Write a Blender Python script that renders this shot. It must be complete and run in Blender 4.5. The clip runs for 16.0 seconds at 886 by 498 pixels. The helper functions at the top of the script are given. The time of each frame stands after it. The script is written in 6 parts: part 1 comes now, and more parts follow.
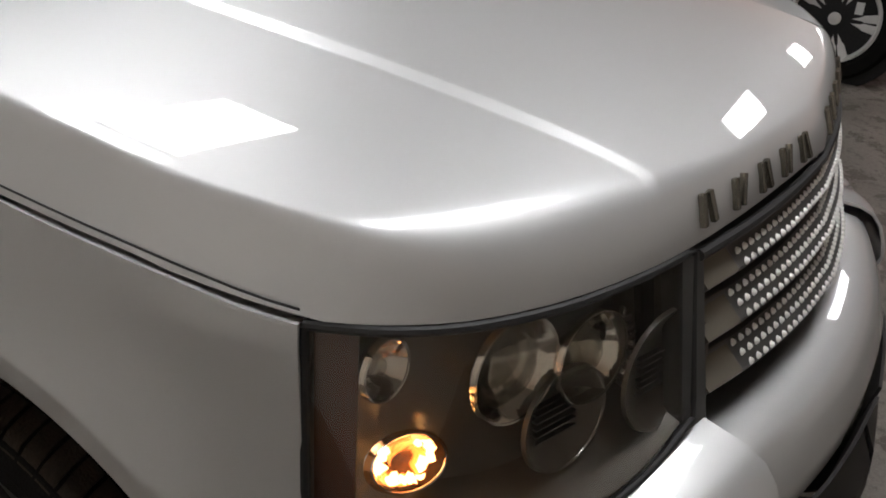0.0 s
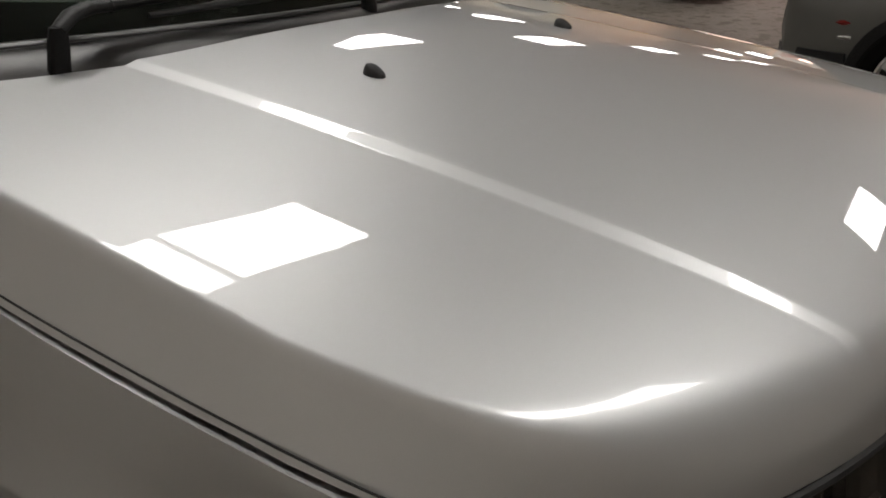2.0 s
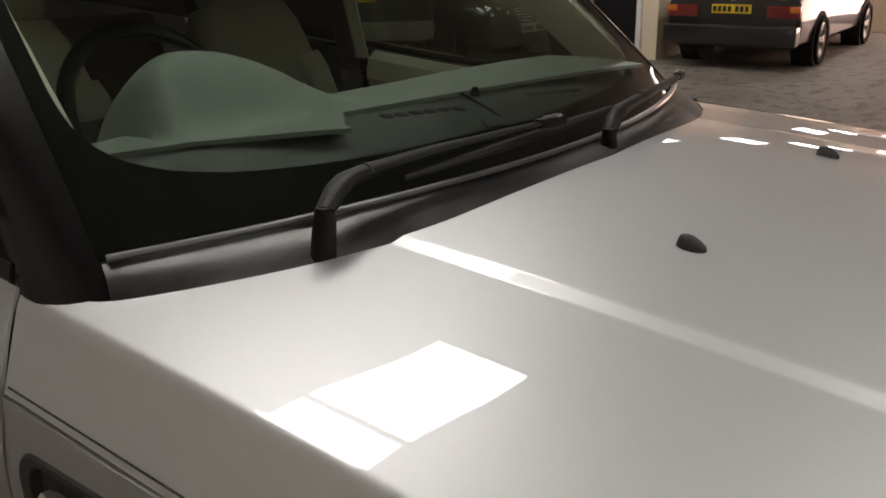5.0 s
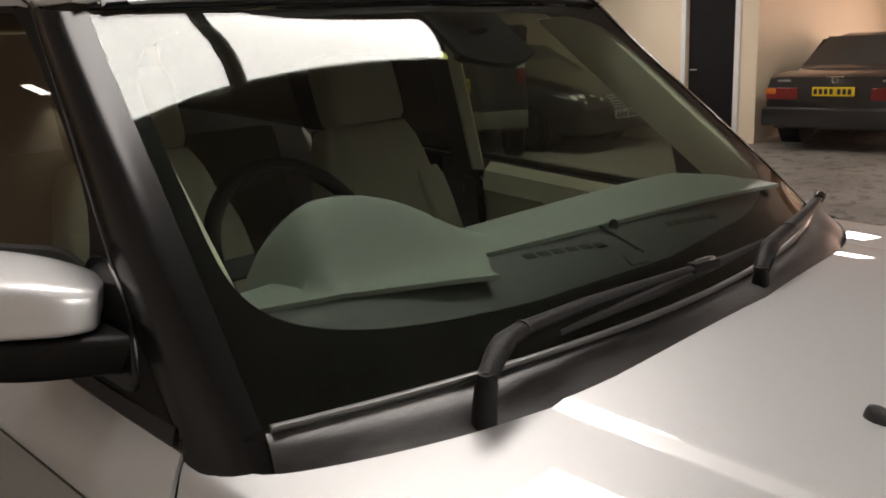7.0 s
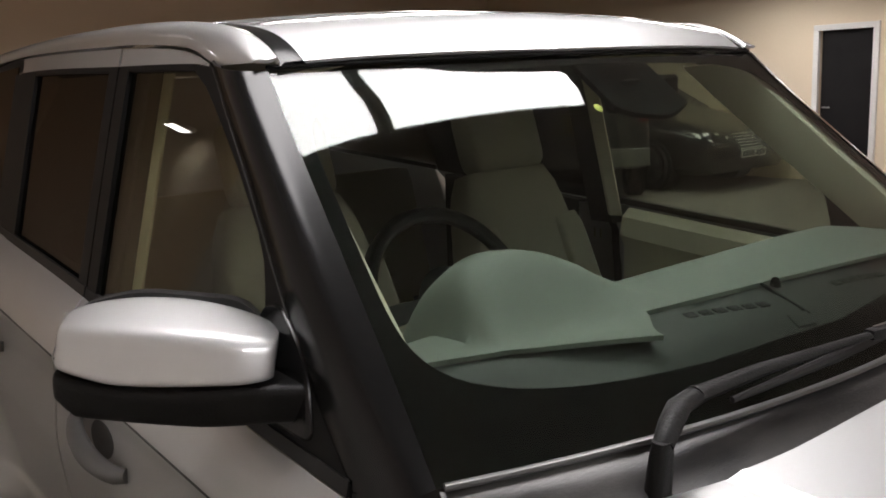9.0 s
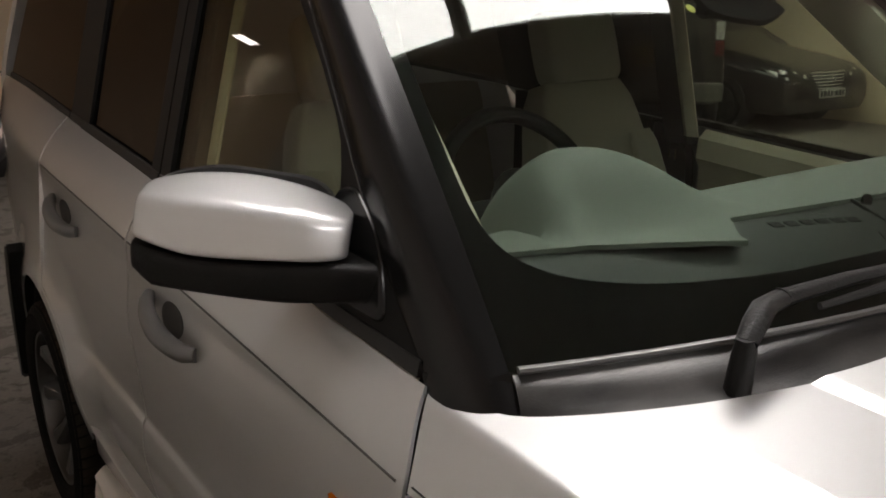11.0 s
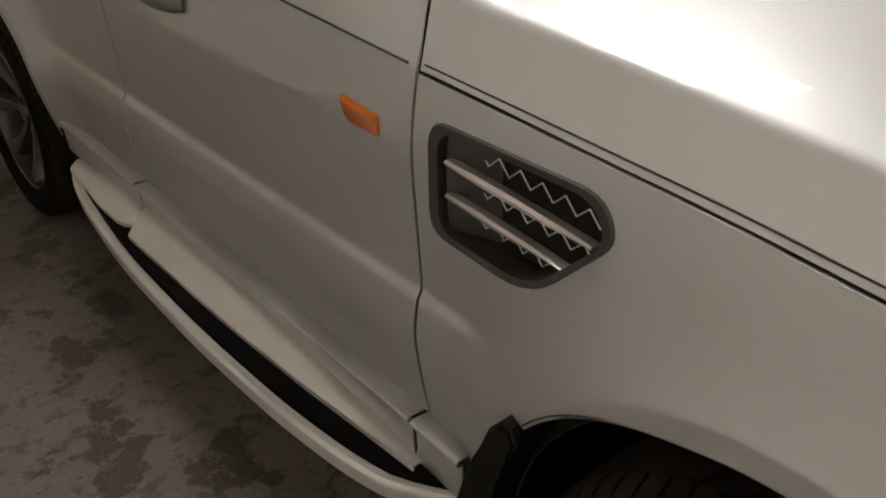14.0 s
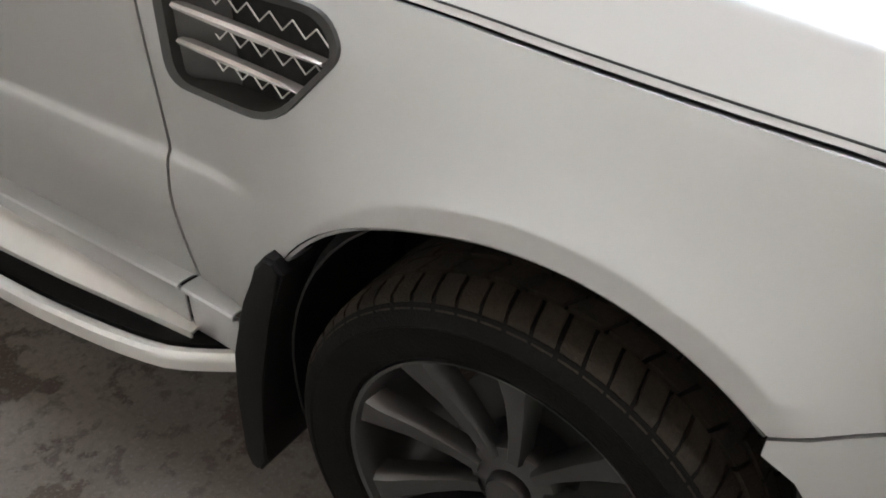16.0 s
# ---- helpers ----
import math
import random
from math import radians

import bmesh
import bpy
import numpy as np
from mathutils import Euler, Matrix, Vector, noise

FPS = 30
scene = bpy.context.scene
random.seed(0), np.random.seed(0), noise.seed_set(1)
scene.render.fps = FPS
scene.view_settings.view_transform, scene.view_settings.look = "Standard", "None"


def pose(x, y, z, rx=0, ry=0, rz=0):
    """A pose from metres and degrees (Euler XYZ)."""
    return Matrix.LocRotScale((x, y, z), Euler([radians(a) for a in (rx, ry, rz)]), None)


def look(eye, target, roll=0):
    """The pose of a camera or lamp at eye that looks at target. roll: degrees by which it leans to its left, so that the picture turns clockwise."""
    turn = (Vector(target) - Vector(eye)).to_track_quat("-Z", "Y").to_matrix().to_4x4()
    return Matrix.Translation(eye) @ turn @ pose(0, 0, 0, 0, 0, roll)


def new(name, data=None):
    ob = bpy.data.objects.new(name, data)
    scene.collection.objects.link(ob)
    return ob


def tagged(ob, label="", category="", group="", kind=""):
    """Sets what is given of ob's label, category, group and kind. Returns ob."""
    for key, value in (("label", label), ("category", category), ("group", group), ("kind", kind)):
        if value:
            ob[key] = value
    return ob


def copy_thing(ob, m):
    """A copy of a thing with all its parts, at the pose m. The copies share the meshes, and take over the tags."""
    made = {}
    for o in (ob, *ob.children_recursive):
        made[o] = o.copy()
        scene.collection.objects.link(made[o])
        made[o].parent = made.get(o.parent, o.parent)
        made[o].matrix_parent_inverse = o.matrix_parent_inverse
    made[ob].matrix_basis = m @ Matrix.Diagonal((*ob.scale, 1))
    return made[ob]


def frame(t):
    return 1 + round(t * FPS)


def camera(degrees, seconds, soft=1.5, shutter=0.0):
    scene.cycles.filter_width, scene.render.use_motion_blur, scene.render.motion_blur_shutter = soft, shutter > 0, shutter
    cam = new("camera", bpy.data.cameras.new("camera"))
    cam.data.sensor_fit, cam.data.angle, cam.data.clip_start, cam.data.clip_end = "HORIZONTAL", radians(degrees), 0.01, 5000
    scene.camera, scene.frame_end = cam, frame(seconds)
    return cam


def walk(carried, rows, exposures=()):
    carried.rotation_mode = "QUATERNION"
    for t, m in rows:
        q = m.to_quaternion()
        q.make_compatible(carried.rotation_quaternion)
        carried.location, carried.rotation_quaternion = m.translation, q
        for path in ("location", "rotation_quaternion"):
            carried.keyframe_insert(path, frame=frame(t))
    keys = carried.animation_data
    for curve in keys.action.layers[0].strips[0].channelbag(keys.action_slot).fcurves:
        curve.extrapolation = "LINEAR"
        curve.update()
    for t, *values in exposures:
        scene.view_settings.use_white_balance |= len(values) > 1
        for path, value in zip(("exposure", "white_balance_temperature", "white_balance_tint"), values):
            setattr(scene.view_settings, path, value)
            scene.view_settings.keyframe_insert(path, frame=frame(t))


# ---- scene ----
cam = camera(54.08, 16.0, soft=1.8)
PATH = [
    (0, (-1.4391, -0.9605, 1.4311), (-0.2901, -0.2870, 0.7411), 3.28),
    (0.5, (-1.4139, -0.9166, 1.4384), (-0.2709, -0.1866, 0.7975), 2.49),
    (1, (-1.3791, -0.8793, 1.4546), (-0.2575, -0.1003, 0.8341), 1.17),
    (1.5, (-1.3502, -0.8436, 1.4630), (-0.2298, -0.0566, 0.8504), 1.72),
    (2, (-1.3445, -0.7727, 1.4577), (-0.2060, -0.0008, 0.8593), 1.73),
    (2.5, (-1.3704, -0.6814, 1.4645), (-0.2084, 0.0751, 0.8921), 0.66),
    (3, (-1.4003, -0.5818, 1.4806), (-0.2141, 0.1551, 0.9327), 0.31),
    (3.2, (-1.4125, -0.5517, 1.4834), (-0.2184, 0.1806, 0.9470), 0.18),
    (5.5, (-1.3180, -0.2884, 1.5626), (-0.2305, 0.6346, 1.0983), -1.19),
    (6, (-1.3321, -0.2644, 1.5927), (-0.2644, 0.7009, 1.1708), -1.33),
    (6.5, (-1.3405, -0.2493, 1.6163), (-0.2808, 0.7416, 1.2354), -1.76),
    (7, (-1.3423, -0.2185, 1.6325), (-0.2904, 0.7887, 1.2734), -2.54),
    (7.5, (-1.3506, -0.1885, 1.6555), (-0.3220, 0.8512, 1.3224), -2.88),
    (8, (-1.3665, -0.1810, 1.6675), (-0.3628, 0.8921, 1.3656), -2.85),
    (8.5, (-1.3830, -0.1779, 1.6730), (-0.4185, 0.9340, 1.3842), -2.97),
    (9, (-1.3974, -0.1634, 1.6696), (-0.4736, 0.9814, 1.3763), -2.77),
    (11.5, (-1.4173, -0.1249, 1.5736), (-0.6188, 1.0593, 1.1154), -0.06),
    (12, (-1.4221, -0.1173, 1.5390), (-0.6639, 1.0658, 1.0142), 0.52),
    (12.5, (-1.4379, -0.1276, 1.5045), (-0.7151, 1.0426, 0.9060), 1.22),
    (13, (-1.4791, -0.1423, 1.4814), (-0.7498, 0.9923, 0.8252), 0.28),
    (13.5, (-1.5624, -0.1769, 1.4595), (-0.7676, 0.8819, 0.7544), 0.55),
    (14, (-1.6347, -0.2336, 1.4412), (-0.7981, 0.7456, 0.6723), 0.21),
    (14.5, (-1.6846, -0.2594, 1.4140), (-0.8452, 0.6772, 0.5965), -0.11),
    (15, (-1.7059, -0.2916, 1.3961), (-0.8159, 0.5839, 0.5645), 0.91),
    (15.5, (-1.6982, -0.3162, 1.3763), (-0.7327, 0.4591, 0.5298), 1.69),
    (16, (-1.6901, -0.3489, 1.3593), (-0.6595, 0.3085, 0.4900), 2.04),
]
walk(cam, [(t, look(eye, target, roll)) for t, eye, target, roll in PATH],
     exposures=[(0.0, 0.60, 6250, 12), (0.5, 0.28, 6450, 11), (1.5, 0.05, 6550, 11), (3.0, -0.10, 6700, 11), (5.5, 0.20, 6700, 13), (7.0, 0.45, 6900, 15), (8.0, 0.64, 6800, 15), (9.0, 0.80, 6450, 15), (11.5, 0.60, 6800, 14), (12.5, 0.65, 6900, 13), (13.5, 0.75, 6900, 12), (14.0, 0.90, 6850, 11), (14.5, 1.60, 6500, 11), (15.0, 1.95, 6150, 10), (16.0, 2.05, 5950, 9)])

# ---- world and light ----
world = bpy.data.worlds.new("daylight")
scene.world = world
world.use_nodes = True
wn = world.node_tree.nodes
sky = wn.new("ShaderNodeTexSky")
sky.sky_type, sky.sun_disc = "NISHITA", False
sky.sun_elevation, sky.sun_rotation = radians(40), radians(250)
wn["Background"].inputs["Strength"].default_value = 0.14
world.node_tree.links.new(sky.outputs[0], wn["Background"].inputs["Color"])
sun_data = bpy.data.lights.new("sun", "SUN")
sun_data.energy, sun_data.angle, sun_data.color = 4.5, radians(0.5), (1.0, 0.95, 0.88)
sun = new("sun", sun_data)
sun.matrix_world = look((-10, -12, 30), (24, 0, 0))

# daylight off the sunlit brick yard, coming in by the garage opening
yard_data = bpy.data.lights.new("opening_daylight", "AREA")
yard_data.shape, yard_data.size, yard_data.size_y, yard_data.energy, yard_data.color = "RECTANGLE", 6.6, 2.3, 230, (1.0, 0.68, 0.56)
yard_light = new("opening_daylight", yard_data)
yard_light.matrix_world = look((15.95, -0.55, 1.3), (8.0, 1.6, 0.6))

CEIL = 2.64         # height of the hanging light panels
ROOM = 3.4
PANEL = 9.0        # glow of the ceiling light panels


# ---- materials ----
def mat(name, base, rough=0.5, metal=0.0, coat=0.0, coat_rough=0.03, grain=0.0, grain_scale=60.0, stain=0.0, stain_scale=3.0,
        bump=0.0, bump_scale=120.0, dark=None, spec=0.5):
    """A surface with variation at two scales: fine grain and broad stains, with fine relief."""
    m = bpy.data.materials.new(name)
    m.use_nodes = True
    n, l = m.node_tree.nodes, m.node_tree.links
    b = n["Principled BSDF"]
    b.inputs["Base Color"].default_value = (*base, 1)
    b.inputs["Roughness"].default_value = rough
    b.inputs["Metallic"].default_value = metal
    b.inputs["Coat Weight"].default_value = coat
    b.inputs["Coat Roughness"].default_value = coat_rough
    b.inputs["Specular IOR Level"].default_value = spec
    co = n.new("ShaderNodeTexCoord")
    last = None
    dark = dark or tuple(c * 0.55 for c in base)
    for amount, size, detail in ((stain, stain_scale, 6), (grain, grain_scale, 3)):
        if amount:
            t = n.new("ShaderNodeTexNoise")
            t.inputs["Scale"].default_value, t.inputs["Detail"].default_value = size, detail
            l.new(co.outputs["Object"], t.inputs["Vector"])
            ramp = n.new("ShaderNodeMapRange")
            ramp.inputs[1].default_value, ramp.inputs[2].default_value = 0.35, 0.7
            ramp.inputs[3].default_value, ramp.inputs[4].default_value = 0.0, amount
            l.new(t.outputs["Fac"], ramp.inputs[0])
            mix = n.new("ShaderNodeMix")
            mix.data_type = "RGBA"
            mix.inputs["A"].default_value, mix.inputs["B"].default_value = (*base, 1), (*dark, 1)
            if last:
                l.new(last, mix.inputs["A"])
            l.new(ramp.outputs[0], mix.inputs["Factor"])
            last = mix.outputs["Result"]
    if last:
        l.new(last, b.inputs["Base Color"])
    if bump:
        t = n.new("ShaderNodeTexNoise")
        t.inputs["Scale"].default_value, t.inputs["Detail"].default_value = bump_scale, 4
        l.new(co.outputs["Object"], t.inputs["Vector"])
        bn = n.new("ShaderNodeBump")
        bn.inputs["Strength"].default_value, bn.inputs["Distance"].default_value = bump, 0.01
        l.new(t.outputs["Fac"], bn.inputs["Height"])
        l.new(bn.outputs[0], b.inputs["Normal"])
    return m


def glow(name, color, strength):
    m = bpy.data.materials.new(name)
    m.use_nodes = True
    b = m.node_tree.nodes["Principled BSDF"]
    b.inputs["Base Color"].default_value = (*color, 1)
    b.inputs["Emission Color"].default_value = (*color, 1)
    b.inputs["Emission Strength"].default_value = strength
    return m


def clear_glass(name, tint, rough=0.0, ior=1.5):
    """Thin pane: lets light straight through with a tint, and mirrors by Fresnel."""
    m = bpy.data.materials.new(name)
    m.use_nodes = True
    n, l = m.node_tree.nodes, m.node_tree.links
    n.remove(n["Principled BSDF"])
    tr, gl, mx, lw = n.new("ShaderNodeBsdfTransparent"), n.new("ShaderNodeBsdfGlossy"), n.new("ShaderNodeMixShader"), n.new("ShaderNodeLayerWeight")
    tr.inputs["Color"].default_value = (*tint, 1)
    gl.inputs["Roughness"].default_value = rough
    lw.inputs["Blend"].default_value = 0.5
    pw, ma = n.new("ShaderNodeMath"), n.new("ShaderNodeMath")
    pw.operation, ma.operation = "POWER", "MULTIPLY_ADD"
    pw.inputs[1].default_value = 5.0
    f0 = ((ior - 1) / (ior + 1)) ** 2
    ma.inputs[1].default_value, ma.inputs[2].default_value = 0.8 * (1 - f0), f0
    l.new(lw.outputs["Facing"], pw.inputs[0])
    l.new(pw.outputs[0], ma.inputs[0])
    l.new(ma.outputs[0], mx.inputs[0])
    l.new(tr.outputs[0], mx.inputs[1])
    l.new(gl.outputs[0], mx.inputs[2])
    l.new(mx.outputs[0], n["Material Output"].inputs["Surface"])
    return m


SILVER = mat("silver_paint", (0.57, 0.575, 0.57), 0.48, 0.66, 1.0, 0.012, grain=0.10, grain_scale=1400, stain=0.04, stain_scale=2.0)
SILVER_SILL = mat("silver_step_plastic", (0.80, 0.79, 0.76), 0.38, 0.45, 0.2, 0.2, grain=0.08, grain_scale=500, stain=0.12, stain_scale=9)
BLACK_GLOSS = mat("black_gloss_plastic", (0.006, 0.006, 0.0062), 0.22, stain=0.3, stain_scale=14, dark=(0.009, 0.009, 0.009), spec=0.32)
PRINT = mat("black_printed_glass", (0.0012, 0.0012, 0.0012), 0.6, stain=0.2, stain_scale=20, spec=0.04)
TRIM_BLACK = mat("black_window_trim", (0.006, 0.006, 0.006), 0.45, stain=0.3, stain_scale=14, dark=(0.009, 0.009, 0.009), spec=0.16)
BLACK_MATT = mat("black_grained_plastic", (0.014, 0.014, 0.0145), 0.5, grain=0.5, grain_scale=260, dark=(0.028, 0.027, 0.025), bump=0.15, bump_scale=500, spec=0.35)
COWL = mat("faded_black_plastic", (0.0055, 0.0055, 0.0057), 0.34, stain=1.0, stain_scale=13, dark=(0.060, 0.057, 0.054), bump=0.1, bump_scale=350)
for link in list(COWL.node_tree.links):
    if link.to_node.type == "TEX_NOISE" and link.to_socket.name == "Vector":
        source, target = link.from_socket, link.to_socket
        stretch = COWL.node_tree.nodes.new("ShaderNodeMapping")
        stretch.inputs["Scale"].default_value = (0.30, 1.0, 1.6)
        stretch.inputs["Rotation"].default_value = (0.3, 0.2, 0.35)
        COWL.node_tree.links.new(source, stretch.inputs["Vector"])
        COWL.node_tree.links.new(stretch.outputs["Vector"], target)
GREY_PLASTIC = mat("dark_grey_plastic", (0.05, 0.05, 0.047), 0.5, grain=0.3, grain_scale=300, bump=0.08, bump_scale=500)
RUBBER = mat("tyre_rubber", (0.0045, 0.0044, 0.0042), 0.85, stain=0.4, stain_scale=12, dark=(0.008, 0.007, 0.0055), spec=0.12, grain=0.3, grain_scale=120, bump=0.3, bump_scale=260)
TREAD = mat("dusty_tread", (0.036, 0.028, 0.019), 0.9, stain=0.9, stain_scale=14, dark=(0.014, 0.012, 0.010), grain=0.4, grain_scale=150, bump=0.4, bump_scale=240, spec=0.2)
FLAP = mat("flap_rubber", (0.0048, 0.0048, 0.0048), 0.48, stain=0.4, stain_scale=20, dark=(0.012, 0.011, 0.010), grain=0.3, grain_scale=200, bump=0.15, bump_scale=300, spec=0.18)
SEAL = mat("rubber_seal", (0.01, 0.01, 0.01), 0.6, grain=0.3, grain_scale=200, dark=(0.02, 0.02, 0.02))
WELL = mat("wheel_well_liner", (0.008, 0.008, 0.008), 0.9, grain=0.6, grain_scale=90, dark=(0.02, 0.019, 0.017))
CHROME = mat("chrome", (0.75, 0.74, 0.72), 0.12, 1.0, grain=0.1, grain_scale=300)
SATIN = mat("satin_metal", (0.62, 0.61, 0.59), 0.28, 1.0, grain=0.15, grain_scale=400)
STUD = mat("bright_stud", (0.90, 0.89, 0.86), 0.35, 0.25, grain=0.1, grain_scale=300)
VANE = mat("silver_vane", (0.86, 0.85, 0.83), 0.25, 0.5, 0.4, 0.1, grain=0.1, grain_scale=400)
HANDLE = mat("grey_handle", (0.15, 0.15, 0.145), 0.40, 0.5, 0.5, 0.1, grain=0.1, grain_scale=600)
ALLOY = mat("grey_alloy", (0.10, 0.10, 0.099), 0.30, 0.85, 0.4, 0.1, grain=0.2, grain_scale=250, stain=0.3, stain_scale=16)
BAR_END = mat("satin_bar_end", (0.17, 0.155, 0.125), 0.26, 0.4, grain=0.1, grain_scale=200)
BADGE = mat("badge_metal", (0.20, 0.185, 0.15), 0.22, 0.8, grain=0.3, grain_scale=200)
AMBER = mat("amber_lens", (0.58, 0.15, 0.012), 0.15, 0.0, 1.0, 0.02, grain=0.3, grain_scale=220, dark=(0.5, 0.12, 0.01))
AMBER_DIM = mat("amber_reflector", (0.085, 0.030, 0.015), 0.25, 0.0, 0.6, grain=0.3, grain_scale=200)
LAMP_BLACK = mat("headlamp_housing", (0.105, 0.094, 0.080), 0.30, 0.2, grain=0.1, grain_scale=40, spec=0.6)
REFLECTOR = mat("lamp_reflector", (0.82, 0.79, 0.72), 0.07, 1.0, grain=0.15, grain_scale=90, bump=0.10, bump_scale=45)
BULB_LIT = glow("lit_indicator_bulb", (1.0, 0.50, 0.16), 6.0)
BOWL_AMBER = mat("amber_chrome_bowl", (0.62, 0.26, 0.09), 0.14, 0.8, grain=0.3, grain_scale=120, bump=0.2, bump_scale=60)
SCREEN_GLASS = clear_glass("windscreen_glass", (0.77, 0.815, 0.78), ior=1.55)
SIDE_GLASS = clear_glass("side_glass", (0.76, 0.78, 0.70), ior=1.5)
REAR_GLASS = clear_glass("privacy_glass", (0.26, 0.245, 0.225), ior=1.5)
LENS_GLASS = clear_glass("headlamp_lens", (0.93, 0.92, 0.90), ior=1.45)
BULB_GLASS = clear_glass("projector_glass", (0.86, 0.86, 0.84), ior=1.7)
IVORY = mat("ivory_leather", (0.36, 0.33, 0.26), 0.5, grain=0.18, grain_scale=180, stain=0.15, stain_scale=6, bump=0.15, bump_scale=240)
# same ivory trim lightened in the colour, for the light it catches
IVORY_LIT = mat("lit_ivory_lining", (0.78, 0.72, 0.57), 0.6, grain=0.15, grain_scale=220, stain=0.12, stain_scale=6, bump=0.1, bump_scale=300)
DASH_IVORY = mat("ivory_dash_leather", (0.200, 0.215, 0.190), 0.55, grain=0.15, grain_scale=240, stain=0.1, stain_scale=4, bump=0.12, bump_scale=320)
DASH_DARK = mat("dark_dash_plastic", (0.038, 0.040, 0.037), 0.55, grain=0.25, grain_scale=260, bump=0.12, bump_scale=400)
CLOTH_DARK = mat("dark_trim", (0.02, 0.02, 0.02), 0.7, grain=0.4, grain_scale=150, dark=(0.035, 0.033, 0.03))
STRIP = mat("grey_trim_strip", (0.07, 0.07, 0.068), 0.35, 0.0, 0.4, 0.1, stain=0.4, stain_scale=14)
HEADLINER = mat("headliner_fabric", (0.50, 0.47, 0.40), 0.9, grain=0.2, grain_scale=300)
STICKER = mat("yellow_sticker", (0.75, 0.72, 0.18), 0.5, grain=0.1, grain_scale=400)


SILVER.node_tree.nodes["Principled BSDF"].inputs["Coat IOR"].default_value = 1.7


# ---- mesh helpers ----
def part(name, bm, material, parent=None, label="", sharp=38):
    """Links a bmesh as one mesh object under a thing or a part."""
    bmesh.ops.remove_doubles(bm, verts=bm.verts, dist=1e-5)
    bmesh.ops.recalc_face_normals(bm, faces=bm.faces)
    lim = radians(sharp)
    for f in bm.faces:
        f.smooth = True
    for e in bm.edges:
        if len(e.link_faces) == 2 and e.calc_face_angle(0) > lim:
            e.smooth = False
    me = bpy.data.meshes.new(name)
    bm.to_mesh(me)
    bm.free()
    me.materials.append(material)
    ob = new(name, me)
    if parent:
        ob.parent = parent
    if label:
        ob["label"] = label
    return ob


def empty(name, m=None):
    ob = new(name)
    ob.empty_display_size = 0.1
    if m is not None:
        ob.matrix_basis = m
    return ob


def tab(x, *pairs):
    """Straight-line table look-up with smoothed corners left to the sampling."""
    return float(np.interp(x, [p[0] for p in pairs], [p[1] for p in pairs]))


def curve(x, *pairs):
    """Smooth (monotone cubic) table look-up."""
    xs, ys = [p[0] for p in pairs], [p[1] for p in pairs]
    if x <= xs[0]:
        return ys[0]
    if x >= xs[-1]:
        return ys[-1]
    d = [(ys[i + 1] - ys[i]) / (xs[i + 1] - xs[i]) for i in range(len(xs) - 1)]
    m = [d[0]] + [0 if d[i] * d[i + 1] <= 0 else 2 * d[i] * d[i + 1] / (d[i] + d[i + 1]) for i in range(len(d) - 1)] + [d[-1]]
    i = max(k for k in range(len(d)) if xs[k] <= x)
    h = xs[i + 1] - xs[i]
    t = (x - xs[i]) / h
    return ((1 + 2 * t) * (1 - t) ** 2 * ys[i] + t * (1 - t) ** 2 * h * m[i] + t * t * (3 - 2 * t) * ys[i + 1] + t * t * (t - 1) * h * m[i + 1])


def step(a, b, x):
    t = min(1, max(0, (x - a) / (b - a)))
    return t * t * (3 - 2 * t)


def span(a, b, n):
    return [a + (b - a) * i / n for i in range(n + 1)]


def grid(bm, rows, closed=False):
    """Faces over a grid of points; closed joins the last column to the first."""
    vs = [[bm.verts.new(p) for p in r] for r in rows]
    for a, b in zip(vs, vs[1:]):
        n = len(a)
        for i in range(n if closed else n - 1):
            q = [a[i], a[(i + 1) % n], b[(i + 1) % n], b[i]]
            if len({tuple(v.co) for v in q}) == 4:
                bm.faces.new(q)
            else:
                u = []
                for v in q:
                    if all((v.co - w.co).length > 1e-7 for w in u):
                        u.append(v)
                if len(u) == 3:
                    bm.faces.new(u)
    return vs


def sheet(rows, thick=0.004, towards=(0, 0, 0.6)):
    """A panel of real thickness over a grid of points, thickened to the side where 'towards' lies."""
    bm = bmesh.new()
    grid(bm, rows)
    thicken(bm, thick, towards)
    return bm


def thicken(bm, thick, towards):
    bmesh.ops.remove_doubles(bm, verts=bm.verts, dist=1e-5)
    bmesh.ops.recalc_face_normals(bm, faces=bm.faces)
    faces = list(bm.faces)
    f = max(faces, key=lambda f: f.calc_area())
    if (Vector(towards) - f.calc_center_median()).dot(f.normal) > 0:
        bmesh.ops.reverse_faces(bm, faces=faces)
    bm.normal_update()
    nor = {v: v.normal.copy() for v in bm.verts}
    top = list(bm.verts)
    edge = [e for e in bm.edges if len(e.link_faces) == 1]
    low = {v: bm.verts.new(v.co - nor[v] * thick) for v in top}
    for f in faces:
        bm.faces.new([low[v] for v in reversed(f.verts)])
    for e in edge:
        a, b = e.verts
        bm.faces.new([a, b, low[b], low[a]])
    bmesh.ops.recalc_face_normals(bm, faces=bm.faces)


def box(bm, c, s, m=None, bevel=0.0):
    r = bmesh.ops.create_cube(bm, size=1.0)["verts"]
    for v in r:
        v.co = Vector((v.co.x * s[0], v.co.y * s[1], v.co.z * s[2]))
    if bevel:
        es = list({e for v in r for e in v.link_edges})
        out = bmesh.ops.bevel(bm, geom=es, offset=bevel, segments=2, affect="EDGES", profile=0.7)
        r = list({v for f in out["faces"] for v in f.verts} | {v for v in r if v.is_valid})
    t = Matrix.Translation(c) @ (m if m is not None else Matrix())
    for v in r:
        v.co = t @ v.co
    return r


